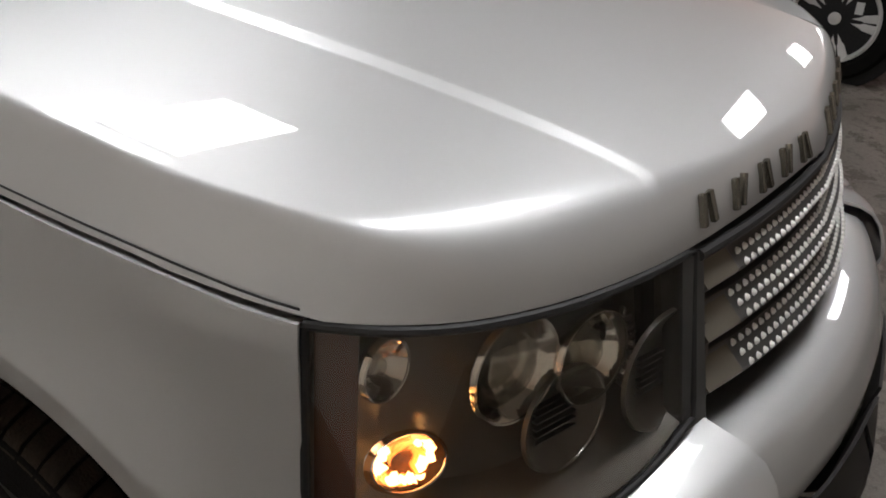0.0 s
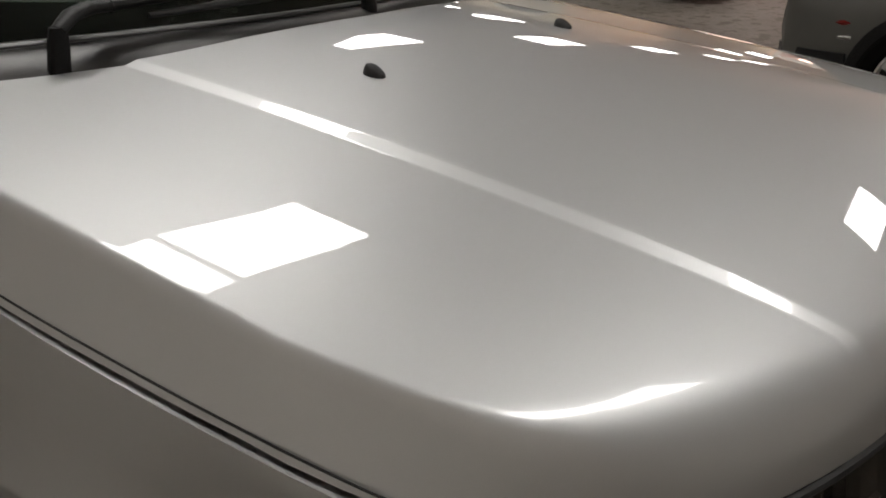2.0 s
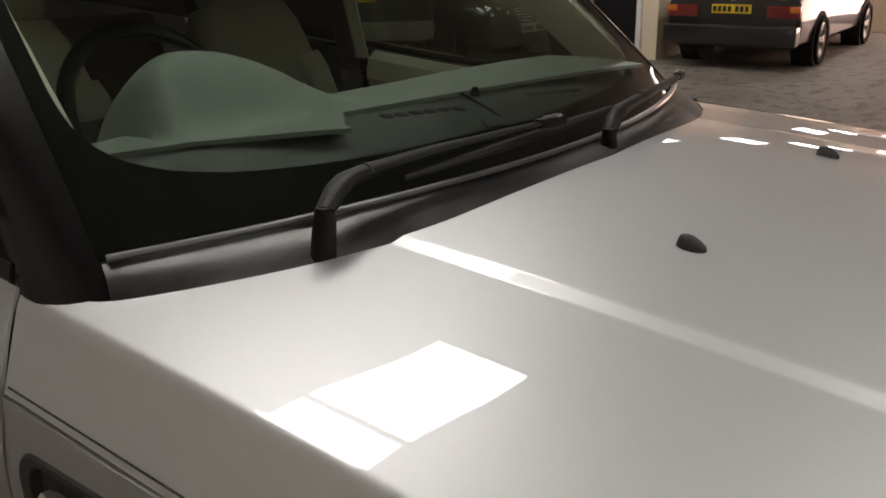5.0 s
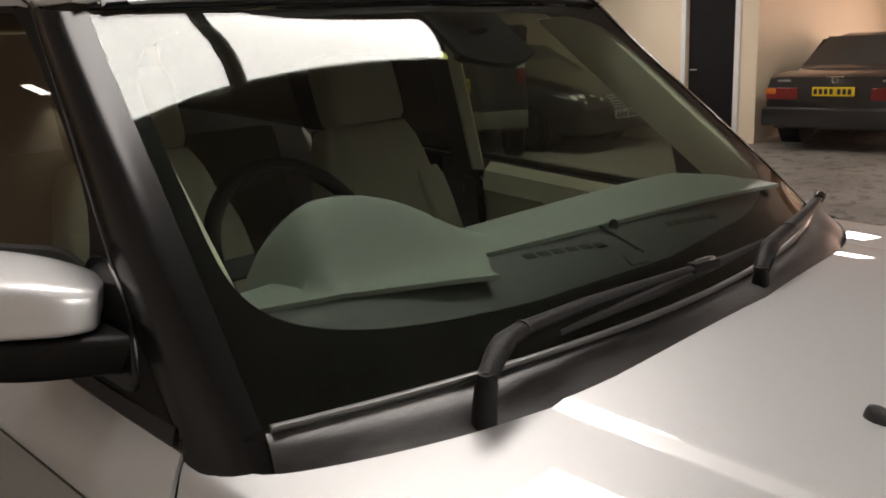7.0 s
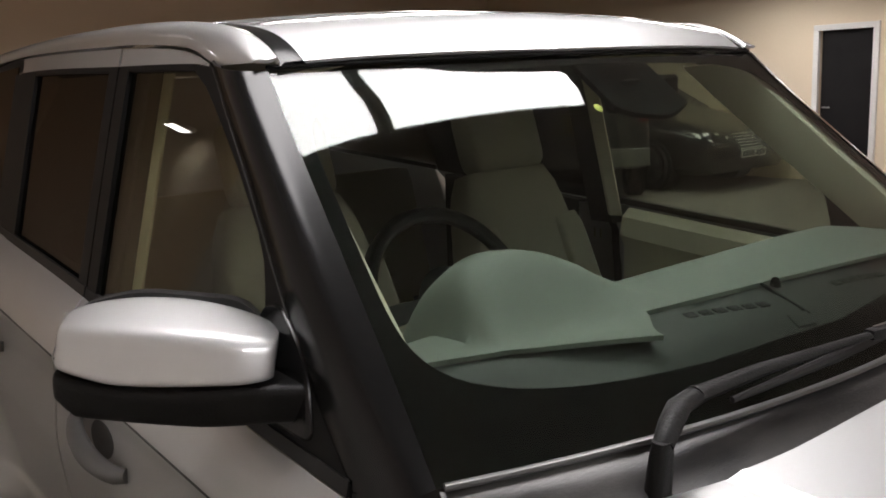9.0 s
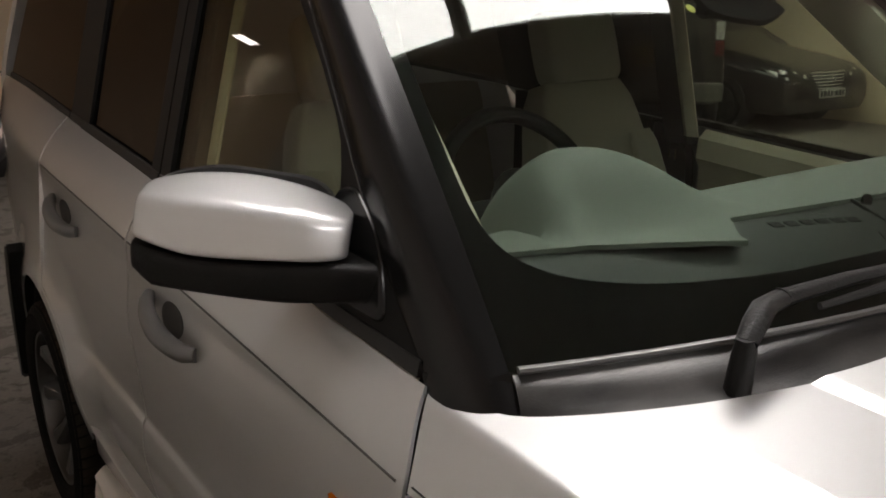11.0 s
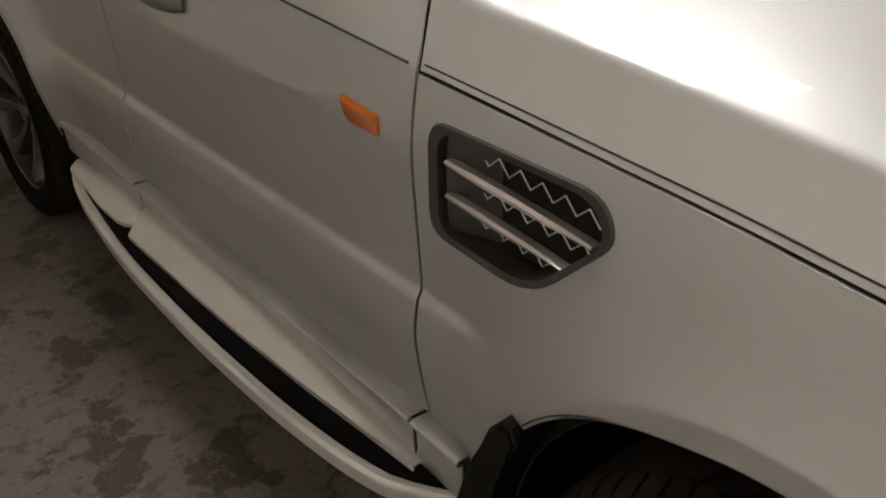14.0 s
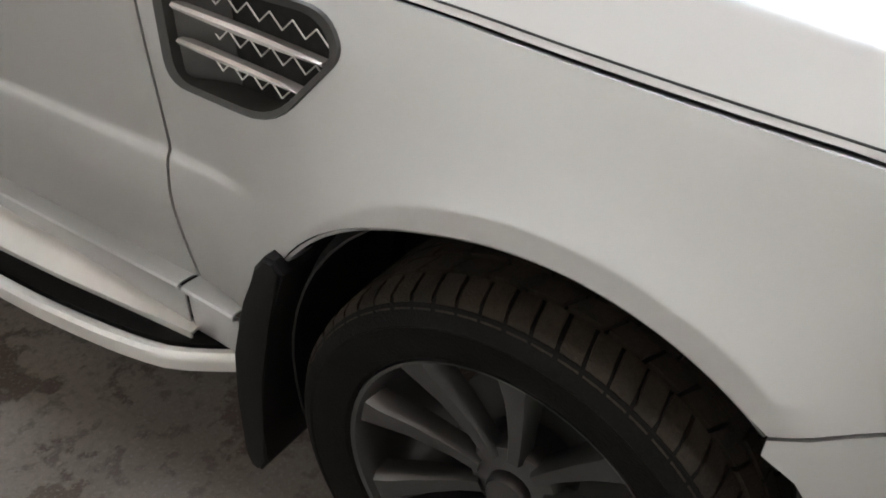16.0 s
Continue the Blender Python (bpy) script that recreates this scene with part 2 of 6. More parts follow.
def rings(bm, loops, cap=True):
    """A closed skin through loops of points."""
    vs = [[bm.verts.new(p) for p in r] for r in loops]
    for a, b in zip(vs, vs[1:]):
        n = len(a)
        for i in range(n):
            bm.faces.new([a[i], a[(i + 1) % n], b[(i + 1) % n], b[i]])
    if cap:
        bm.faces.new(vs[0][::-1])
        bm.faces.new(vs[-1])
    return vs


def tube(bm, pts, r, n=10, flat=1.0, up=(0, 0, 1)):
    """A rod along points; r one radius or one a point; flat squeezes it along 'up'."""
    pts = [Vector(p) for p in pts]
    rs = r if isinstance(r, (list, tuple)) else [r] * len(pts)
    loops = []
    for i, p in enumerate(pts):
        d = (pts[min(i + 1, len(pts) - 1)] - pts[max(i - 1, 0)]).normalized()
        s = d.cross(Vector(up))
        s = s.normalized() if s.length > 1e-4 else Vector((1, 0, 0))
        u = s.cross(d).normalized()
        loops.append([p + (s * math.cos(2 * math.pi * k / n) + u * math.sin(2 * math.pi * k / n) * flat) * rs[i] for k in range(n)])
    rings(bm, loops)


def lathe(bm, profile, m, n=40, a0=0.0, a1=2 * math.pi):
    """Turns (radius, height) pairs about the z axis of the pose m."""
    full = abs(a1 - a0 - 2 * math.pi) < 1e-6
    k = n if full else n + 1
    rows = [[m @ Vector((r * math.cos(a0 + (a1 - a0) * i / n), r * math.sin(a0 + (a1 - a0) * i / n), h)) for i in range(k)] for r, h in profile]
    grid(bm, rows, closed=full)


def prism(bm, outline, depth, m):
    """An outline of (x, y) pairs pushed to depth along z of the pose m."""
    a = [bm.verts.new(m @ Vector((x, y, 0))) for x, y in outline]
    b = [bm.verts.new(m @ Vector((x, y, depth))) for x, y in outline]
    n = len(a)
    bm.faces.new(a[::-1])
    bm.faces.new(b)
    for i in range(n):
        bm.faces.new([a[i], a[(i + 1) % n], b[(i + 1) % n], b[i]])


def rounded(pts, r, n=4):
    """A polygon of (x, y) with rounded corners; r one radius or one a corner."""
    out = []
    pts = [Vector(p) for p in pts]
    for i, p in enumerate(pts):
        q = r[i] if isinstance(r, (list, tuple)) else r
        a, b = (pts[i - 1] - p), (pts[(i + 1) % len(pts)] - p)
        a, b = p + a.normalized() * min(q, a.length * 0.49), p + b.normalized() * min(q, b.length * 0.49)
        for k in range(n + 1):
            t = k / n
            out.append(tuple(a * (1 - t) ** 2 + p * 2 * t * (1 - t) + b * t * t))
    return out


def cut(ob, bm):
    """Takes the solid bm out of the mesh of ob, for good."""
    me = bpy.data.meshes.new("cutter")
    bmesh.ops.recalc_face_normals(bm, faces=bm.faces)
    bm.to_mesh(me)
    bm.free()
    tool = new("cutter", me)
    mod = ob.modifiers.new("cut", "BOOLEAN")
    mod.object, mod.operation, mod.solver = tool, "DIFFERENCE", "EXACT"
    bpy.context.view_layer.update()
    done = bpy.data.meshes.new_from_object(ob.evaluated_get(bpy.context.evaluated_depsgraph_get()))
    ob.modifiers.clear()
    ob.data = done
    bpy.data.objects.remove(tool)


# ---- the place ----


def concrete():
    """Worn garage concrete: pale ground, patches where the surface is gone, oil spots and coarse grit."""
    m = bpy.data.materials.new("worn_concrete_floor")
    m.use_nodes = True
    n, l = m.node_tree.nodes, m.node_tree.links
    b = n["Principled BSDF"]
    co = n.new("ShaderNodeTexCoord")
    col = None
    hgt = None
    for size, detail, lo, hi, amount, shade in ((1.1, 3, 0.40, 0.68, 0.55, (0.085, 0.074, 0.061)), (5.2, 8, 0.545, 0.575, 0.85, (0.070, 0.054, 0.040)), (19, 7, 0.54, 0.62, 0.6, (0.062, 0.050, 0.040)),
                                               (60, 4, 0.48, 0.62, 0.25, (0.080, 0.070, 0.060)), (110, 3, 0.56, 0.64, 0.35, (0.27, 0.255, 0.235))):
        t = n.new("ShaderNodeTexNoise")
        t.inputs["Scale"].default_value, t.inputs["Detail"].default_value, t.inputs["Roughness"].default_value = size, detail, 0.62
        l.new(co.outputs["Object"], t.inputs["Vector"])
        r = n.new("ShaderNodeMapRange")
        for k, v in zip((1, 2, 3, 4), (lo, hi, 0.0, amount)):
            r.inputs[k].default_value = v
        l.new(t.outputs["Fac"], r.inputs[0])
        mx = n.new("ShaderNodeMix")
        mx.data_type = "RGBA"
        mx.inputs["A"].default_value, mx.inputs["B"].default_value = (0.215, 0.194, 0.168, 1), (*shade, 1)
        if col:
            l.new(col, mx.inputs["A"])
        l.new(r.outputs[0], mx.inputs["Factor"])
        col = mx.outputs["Result"]
        if size == 5.2:
            hgt = r.outputs[0]
    l.new(col, b.inputs["Base Color"])
    b.inputs["Roughness"].default_value = 0.58
    fine = n.new("ShaderNodeTexNoise")
    fine.inputs["Scale"].default_value, fine.inputs["Detail"].default_value = 60, 5
    l.new(co.outputs["Object"], fine.inputs["Vector"])
    bp = n.new("ShaderNodeBump")
    bp.inputs["Strength"].default_value, bp.inputs["Distance"].default_value = 0.5, 0.006
    l.new(fine.outputs["Fac"], bp.inputs["Height"])
    bp2 = n.new("ShaderNodeBump")
    bp2.invert = True
    bp2.inputs["Strength"].default_value, bp2.inputs["Distance"].default_value = 0.6, 0.003
    l.new(hgt, bp2.inputs["Height"])
    l.new(bp.outputs[0], bp2.inputs["Normal"])
    l.new(bp2.outputs[0], b.inputs["Normal"])
    return m


CONCRETE = concrete()
CREAM = mat("cream_wall_paint", (0.80, 0.67, 0.49), 0.75, stain=0.12, stain_scale=0.8, grain=0.06, grain_scale=40, bump=0.08, bump_scale=90)
CEILING = mat("painted_ceiling", (0.40, 0.385, 0.36), 0.85, stain=0.2, stain_scale=0.6, grain=0.08, grain_scale=40, bump=0.08, bump_scale=60)
WHITE = mat("white_gloss_paint", (0.78, 0.76, 0.72), 0.35, stain=0.1, stain_scale=5, grain=0.05, grain_scale=90)
DOOR_BLACK = mat("dark_door_paint", (0.009, 0.008, 0.0085), 0.7, spec=0.2, stain=0.3, stain_scale=3, dark=(0.02, 0.018, 0.017))
BRICK = mat("red_brick", (0.42, 0.20, 0.14), 0.85, stain=0.4, stain_scale=2.0, grain=0.3, grain_scale=50, bump=0.3, bump_scale=80)
MORTAR = mat("mortar", (0.40, 0.36, 0.31), 0.9, grain=0.3, grain_scale=60)
YARD = mat("yard_asphalt", (0.20, 0.17, 0.15), 0.8, stain=0.5, stain_scale=1.5, grain=0.4, grain_scale=70, bump=0.3, bump_scale=90)

bm = bmesh.new()
box(bm, (6.25, 4.18, -0.1), (19.3, 17.04, 0.2))
tagged(part("floor", bm, CONCRETE), "worn stained grey concrete garage floor", "floor", kind="structure")
bm = bmesh.new()
box(bm, (60, 0, -0.16), (400, 400, 0.1))
tagged(part("ground", bm, YARD), "grey asphalt yard outside the garage", "ground", kind="structure")


def wall(name, c, s, label="cream painted garage wall", material=CREAM):
    bm = bmesh.new()
    box(bm, c, s)
    return tagged(part(name, bm, material), label, "wall", kind="structure")


# the far wall with the dark door ends at a return, behind which the bay of the black saloon lies deeper
DX = 10.2
wall("wall_east_door", (DX + 0.1, 9.1975, ROOM / 2), (0.2, 6.605, ROOM))
wall("wall_east_pier", (DX + 0.1, 5.0125, ROOM / 2), (0.2, 0.305, ROOM))
wall("wall_east_lintel", (DX + 0.1, 5.53, 2.74), (0.2, 0.73, 1.32))
wall("wall_bay_return", (13.0, 4.96, ROOM / 2), (5.36, 0.14, ROOM), "cream painted return wall beside the bay")
wall("wall_bay_end", (15.8, 3.95, ROOM / 2), (0.2, 1.9, ROOM), "cream painted wall at the end of the bay")
wall("wall_opening_head", (15.8, -0.55, 3.0), (0.2, 7.1, 0.8), "cream painted wall over the garage opening")
wall("wall_north", (3.0, 12.6, ROOM / 2), (14.6, 0.2, ROOM))
# unseen walls, set close and pale to bounce light onto the car's side
BOUNCE_PAINT = mat("bounce_wall_paint", (0.84, 0.80, 0.73), 0.75, stain=0.12, stain_scale=0.8, grain=0.06, grain_scale=40, bump=0.08, bump_scale=90)
wall("bounce_wall_west", (-2.45, 0.18, ROOM / 2), (0.2, 8.64, ROOM), "pale unseen wall that bounces light onto the car", BOUNCE_PAINT)
wall("wall_west_return", (-2.875, 4.60, ROOM / 2), (1.05, 0.2, ROOM))
wall("wall_west_rear", (-3.3, 8.70, ROOM / 2), (0.2, 8.0, ROOM))
wall("bounce_wall_south", (6.675, -4.24, ROOM / 2), (18.05, 0.2, ROOM), "pale unseen wall that bounces light onto the car", BOUNCE_PAINT)
bm = bmesh.new()
box(bm, (6.25, 4.18, ROOM + 0.1), (19.4, 17.14, 0.2))
tagged(part("ceiling", bm, CEILING), "dull painted garage ceiling", "ceiling", kind="structure")

# dark doorway with its white frame
door = empty("door_1", pose(DX, 5.53, 0))
tagged(door, "dark closed door in a white painted frame", "door", kind="structure")
bm = bmesh.new()
box(bm, (0.10, 0, 1.045), (0.05, 0.73, 2.09), bevel=0.004)
part("door_leaf", bm, DOOR_BLACK, door)
for nm, c, s in (("jamb", (-0.01, 0.40, 1.01), (0.06, 0.075, 2.02)), ("jamb", (-0.01, -0.40, 1.01), (0.06, 0.075, 2.02)), ("head", (-0.01, 0, 2.0585), (0.06, 0.875, 0.075))):
    bm = bmesh.new()
    box(bm, c, s, bevel=0.008)
    part(nm, bm, WHITE, door, "white painted door frame")
bm = bmesh.new()
tube(bm, [(0.07, 0.30, 1.0), (0.0, 0.30, 1.0), (0.0, 0.20, 1.0)], 0.009)
part("door_handle", bm, SATIN, door)


# ---- the silver off-road estate: nose towards -y, its right side at -x, front axle at y = 0 ----
car = empty("car")
tagged(car, "silver off-road estate car parked on the concrete, indicator lit", "car")
AXLE, WHEEL_R, ARCH = 2.745, 0.362, 0.427


def hood_low(y):
    """Height of the bonnet's lower edge along the side."""
    return curve(y, (-0.48, 0.969), (-0.31, 0.992), (-0.18, 1.001), (-0.02, 1.013), (0.13, 1.026), (0.36, 1.038), (0.65, 1.052))


def shut_x(y):
    """Half width of the body at the shut line."""
    return curve(y, (-0.60, 0.80), (-0.478, 0.878), (-0.40, 0.902), (-0.30, 0.917), (-0.10, 0.927), (0.10, 0.932), (2.6, 0.936), (3.3, 0.915), (3.7, 0.86), (3.9, 0.80))


def hood_front(x):
    """How far forward the top of the bonnet reaches."""
    return curve(x, (0, -0.764), (0.3, -0.734), (0.475, -0.690), (0.62, -0.627), (0.729, -0.571), (0.79, -0.532), (0.825, -0.492), (0.846, -0.442), (0.861, -0.37), (0.872, -0.28))


def hood_rear(x):
    return curve(x, (0, 0.338), (0.39, 0.364), (0.59, 0.414), (0.71, 0.464), (0.80, 0.520), (0.845, 0.57), (0.872, 0.675))


def shoulder_z(x, y):
    """The nearly flat shoulders of the bonnet, beside the raised middle."""
    d = x - 0.7
    bow = -0.15169 * d * d - 1.4 * d ** 3 if d > 0 else -0.04 * d * d
    return (1.13061 - 0.06545 * d + bow + 0.0887 * y - 0.03478 * y * y + 0.00342 * y ** 3 - 0.01981 * y ** 4
            + 0.0142 * d * y + 0.01567 * d * y * y)


def hood_top(x, y):
    x = abs(x)
    yy = max(y, -0.5)
    side = shoulder_z(max(x, 0.5185), yy)
    edge = shoulder_z(0.5185, yy)
    if y < -0.5:                                    # the nose falls away
        q = -0.5 - y
        side -= 0.136 * q + 1.40 * q ** 3
        edge -= 0.136 * q + 1.40 * q ** 3
    if x >= 0.5185:
        return side
    ridge = edge + 0.0075 * step(-0.85, -0.45, y)
    if x > 0.499:
        return ridge + (edge - ridge) * (x - 0.499) / 0.0195
    mid = ridge + 0.005 + 0.016 * step(-0.75, -0.1, y)
    return mid + (ridge - mid) * (x / 0.499) ** 2.2


def hood_edge(x, y):
    """From a point of the top's rim to the bonnet's lower edge."""
    sx = abs(x)
    if y > -0.29:
        return Vector((math.copysign(shut_x(y), x), y - 0.040 * step(0.25, 0.675, y), hood_low(y)))
    ox = curve(sx, (0, 0), (0.3, 0.31), (0.475, 0.50), (0.62, 0.66), (0.729, 0.775), (0.80, 0.835), (0.84, 0.870), (0.862, 0.902), (0.872, 0.920))
    oy = curve(sx, (0, -0.810), (0.3, -0.773), (0.475, -0.738), (0.62, -0.685), (0.729, -0.617), (0.80, -0.553), (0.84, -0.494), (0.862, -0.40), (0.872, -0.29))
    oz = 0.966 if sx < 0.84 else curve(oy, (-0.494, 0.967), (-0.40, 0.980), (-0.29, 0.993))
    return Vector((math.copysign(ox, x) if sx > 1e-6 else 0.0, oy, oz))


def rim_pt(p, o, t):
    """The rolled-over rim, from the top p (t 0) to the lower edge o (t 1): full and round at the nose, flatter along the sides."""
    w = 1 - step(-0.62, -0.40, p.y)
    k = p + Vector((o.x - p.x, o.y - p.y, 0)) * (0.17 + 0.65 * w)
    k.z = p.z - 0.004 - 0.010 * w
    q = k + (o - k) * (0.15 + 0.70 * w)
    t1 = 0.62 + 0.28 * w
    if t <= t1:
        t = t / t1
        return p * (1 - t) ** 2 + k * 2 * t * (1 - t) + q * t * t
    return q + (o - q) * (t - t1) / (1 - t1)


def build_bonnet():
    half = [0, 0.07, 0.14, 0.21, 0.28, 0.35, 0.41, 0.45, 0.475, 0.490, 0.4985, 0.4995, 0.504, 0.511, 0.5175, 0.5185, 0.524, 0.54, 0.58, 0.62, 0.66, 0.70, 0.735, 0.765, 0.79, 0.81,
            0.826, 0.84, 0.851, 0.859, 0.865, 0.869, 0.872]
    xs = [-x for x in half[::-1]] + half[1:]
    vs = span(0, 0.86, 36) + span(0.88, 1, 10)
    rows = []
    for x in xs:
        f, r = hood_front(abs(x)), hood_rear(abs(x))
        rows.append([Vector((x, f + (r - f) * (v * 0.6 + 0.4 * v * v), 0)) for v in vs])
    for row in rows:
        for p in row:
            p.z = hood_top(p.x, p.y)
    bm = bmesh.new()
    grid(bm, rows)
    # the rim rolls over, down to the shut line at the sides and the nose in front
    rim = [p for p in rows[0][::-1]] + [r[0] for r in rows[1:-1]] + [p for p in rows[-1]]
    strip = [[rim_pt(p, hood_edge(p.x, p.y), t) for t in span(0, 1, 14)] for p in rim]
    grid(bm, strip)
    thicken(bm, 0.006, (0, 0, 0.6))
    return part("bonnet", bm, SILVER, car, "silver bonnet with ridged power bulge", sharp=60)


bonnet = build_bonnet()

# washer jets on the bonnet
for sx in (-1, 1):
    bm = bmesh.new()
    cx, cy = sx * 0.310, 0.066
    zb = hood_top(cx, cy)
    loops = []
    for dz, w, l, dy in ((-0.004, 0.0125, 0.021, 0), (0.004, 0.012, 0.020, 0), (0.011, 0.0095, 0.015, 0.003), (0.016, 0.006, 0.009, 0.006), (0.0175, 0.002, 0.003, 0.007)):
        loops.append([(cx + w * math.cos(a), cy + dy + l * math.sin(a), zb + dz) for a in span(0, 2 * math.pi, 15)[:-1]])
    rings(bm, loops)
    part("washer_jet", bm, BLACK_MATT, bonnet, "small black washer jet")

# metal badge on the nose: plain bars of the size of its characters
for i in range(11):
    if i == 5:
        continue
    x = -0.020 + 0.0805 * (i - 5)
    o = Vector((x, hood_front(abs(x)), 0))
    o.z = hood_top(o.x, o.y)
    e = hood_edge(x, -0.7)
    hi, mid, lo = rim_pt(o, e, 0.54), rim_pt(o, e, 0.66), rim_pt(o, e, 0.78)
    out = (lo - hi).normalized()
    side = (hood_edge(x + 0.02, -0.7) - hood_edge(x - 0.02, -0.7)).normalized()
    nor = side.cross(out).normalized()
    if nor.y > 0:
        nor = -nor
    bm = bmesh.new()
    for dx, lean, w in ((-0.014, 0, 0.010), (0.008, 14 if i % 2 else -14, 0.010)):
        m = Matrix((side, out, nor)).transposed().to_4x4() @ Matrix.Rotation(radians(lean), 4, "Z")
        box(bm, mid + nor * 0.003 + side * dx, (w, 0.042, 0.008), m, 0.002)
    part("badge_bar", bm, BADGE, bonnet, "dull metal badge bar on the nose")


# ---- body sides ----
def crease_z(y):
    return 1.055 + 0.058 * (y - 0.64)


def belt_z(y):
    return curve(y, (0.55, 1.152), (0.68, 1.158), (1.04, 1.178), (1.94, 1.25), (2.37, 1.278), (3.34, 1.345), (3.9, 1.37))


def glass_x(z):
    """Half width of the side windows' surface."""
    return 0.868 - 0.27 * (z - 1.16) - 0.02 * (z - 1.16) * (z - 1.75)


def side_x(y, z):
    """Half width of the body side."""
    zc = crease_z(y)
    base = shut_x(y)
    if z > zc:
        t = (z - zc) / (belt_z(y) + 0.002 - zc)
        return base + (glass_x(belt_z(y)) + 0.006 - base) * (0.55 * t + 0.45 * t * t)
    k = step(0.44, 0.56, y) * (1 - step(2.30, 2.45, y))
    wave = curve(z, (0.40, -0.028), (0.44, -0.019), (0.48, -0.010), (0.53, 0.000), (0.575, 0.0075), (0.605, 0.0112), (0.625, 0.0118), (0.655, 0.0095), (0.6860, 0.0046), (0.6900, 0.0006), (0.70, -0.0025), (0.76, 0.001), (0.83, 0.0065), (0.90, 0.0115), (0.935, 0.0130), (0.965, 0.0115), (1.03, 0.004), (1.06, 0))
    plain = curve(z, (0.40, -0.016), (0.50, -0.006), (0.60, 0.002), (0.78, 0.0095), (0.90, 0.0125), (0.935, 0.0130), (0.965, 0.0115), (1.03, 0.004), (1.06, 0))
    x = base + wave * k + plain * (1 - k)
    for cy in (0.0, AXLE):
        r = math.hypot(y - cy, z - 0.365)
        t = min(1, max(0, (r - 0.462) / 0.20))
        x += 0.036 * (1 - t) ** 2 + 0.002 * (1 - step(0.42, 0.462, r))
    return x


def side_panel(name, ys, low, high, label, sx, material=SILVER, n=34, thick=0.006, towards=None):
    rows = []
    for y in ys:
        a, b = low(y), high(y)
        rows.append([Vector((sx * side_x(y, z), y, z)) for z in [a + (b - a) * (i / n) for i in range(n + 1)]])
    bm = sheet(rows, thick, towards or (0, sum(ys) / len(ys), 0.8))
    return part(name, bm, material, car, label, sharp=50)


def around(cy, a, b, n):
    """Columns closer together at the ends of an arch."""
    ys = [cy + ARCH * math.sin(t) for t in span(-math.pi / 2, math.pi / 2, n)]
    return [y for y in ys if a <= y <= b]


def joint_z(y):
    return curve(y, (-0.48, 0.735), (-0.40, 0.712), (-0.285, 0.668))


def front_gap(z):
    """The line between wing and door."""
    return curve(z, (0.42, 0.642), (0.62, 0.641), (0.72, 0.640), (0.9, 0.640), (1.05, 0.640), (1.16, 0.676))


def build_wing(sx):
    ys = sorted(set([-0.478, -0.46, -0.44, -0.42] + [y for y in around(0, -0.30, ARCH, 40)] + [-0.40, -0.38, -0.36, -0.34, -0.32, -0.30] + [0.421, 0.432, 0.441, 0.448, 0.45, 0.47, 0.50, 0.53, 0.56, 0.59, 0.62, 0.6375]))

    def low(y):
        r = ARCH + 0.032 * step(0.10, 0.40, y)
        arch = 0.365 + math.sqrt(max(0, r * r - y * y)) if abs(y) < r else 0
        if y < -0.29:
            return max(arch, joint_z(y))
        return arch if y < 0.449 else 0.432
    wing = side_panel("front_wing", ys, low, lambda y: hood_low(y) - 0.0035, "silver front wing with flared arch", sx, n=70)
    # painted flange under the bonnet's edge
    rows = [[Vector((sx * (side_x(y, hood_low(y) - 0.004) - d), y, hood_low(y) - dz)) for d, dz in ((0.001, 0.005), (0.006, 0.008), (0.045, 0.010))] for y in span(-0.470, 0.630, 40)]
    part("flange", sheet(rows, 0.003, (0, 0, 0.6)), SILVER, wing, "painted flange under the bonnet edge")
    # rolled lip of the arch
    bm = bmesh.new()
    rows = []
    for a in span(0.50, math.pi - 0.80, 40):
        r = ARCH + 0.032 * step(0.10, 0.40, ARCH * math.cos(a))
        y, z = r * math.cos(a), 0.365 + r * math.sin(a)
        x = side_x(y, z)
        rows.append([(sx * (x - d), y * k, 0.365 + (z - 0.365) * k) for d, k in ((0.0, 1.0), (0.004, 0.988), (0.02, 0.982), (0.05, 0.982), (0.05, 0.995), (0.01, 1.0))])
    grid(bm, rows, closed=True)
    part("arch_lip", bm, SILVER, wing)
    return wing


wing_r, wing_l = build_wing(-1), build_wing(1)


def door_panel(name, sx, y0, y1, label):
    """y0 and y1 give the front and rear edges by height."""
    n, m = 30, 100
    rows = []
    for j in range(n + 1):
        row = []
        for i in range(m + 1):
            t = i / m
            ya, yb = y0(0.46), y1(0.46)
            y = ya + (yb - ya) * j / n
            for _ in range(3):
                lo, hi = 0.436, belt_z(y)
                z = lo + (hi - lo) * t
                y = y0(z) + (y1(z) - y0(z)) * j / n
            row.append(Vector((sx * side_x(y, z), y, z)))
        rows.append(row)
    return part(name, sheet(rows, 0.006, (0, 1.5, 0.8)), SILVER, car, label, sharp=50)


def rear_edge(z):
    r = ARCH + 0.045
    d = z - 0.365
    arch = AXLE - math.sqrt(max(0.0, r * r - d * d)) if d < r else 9
    return min(2.62, arch)


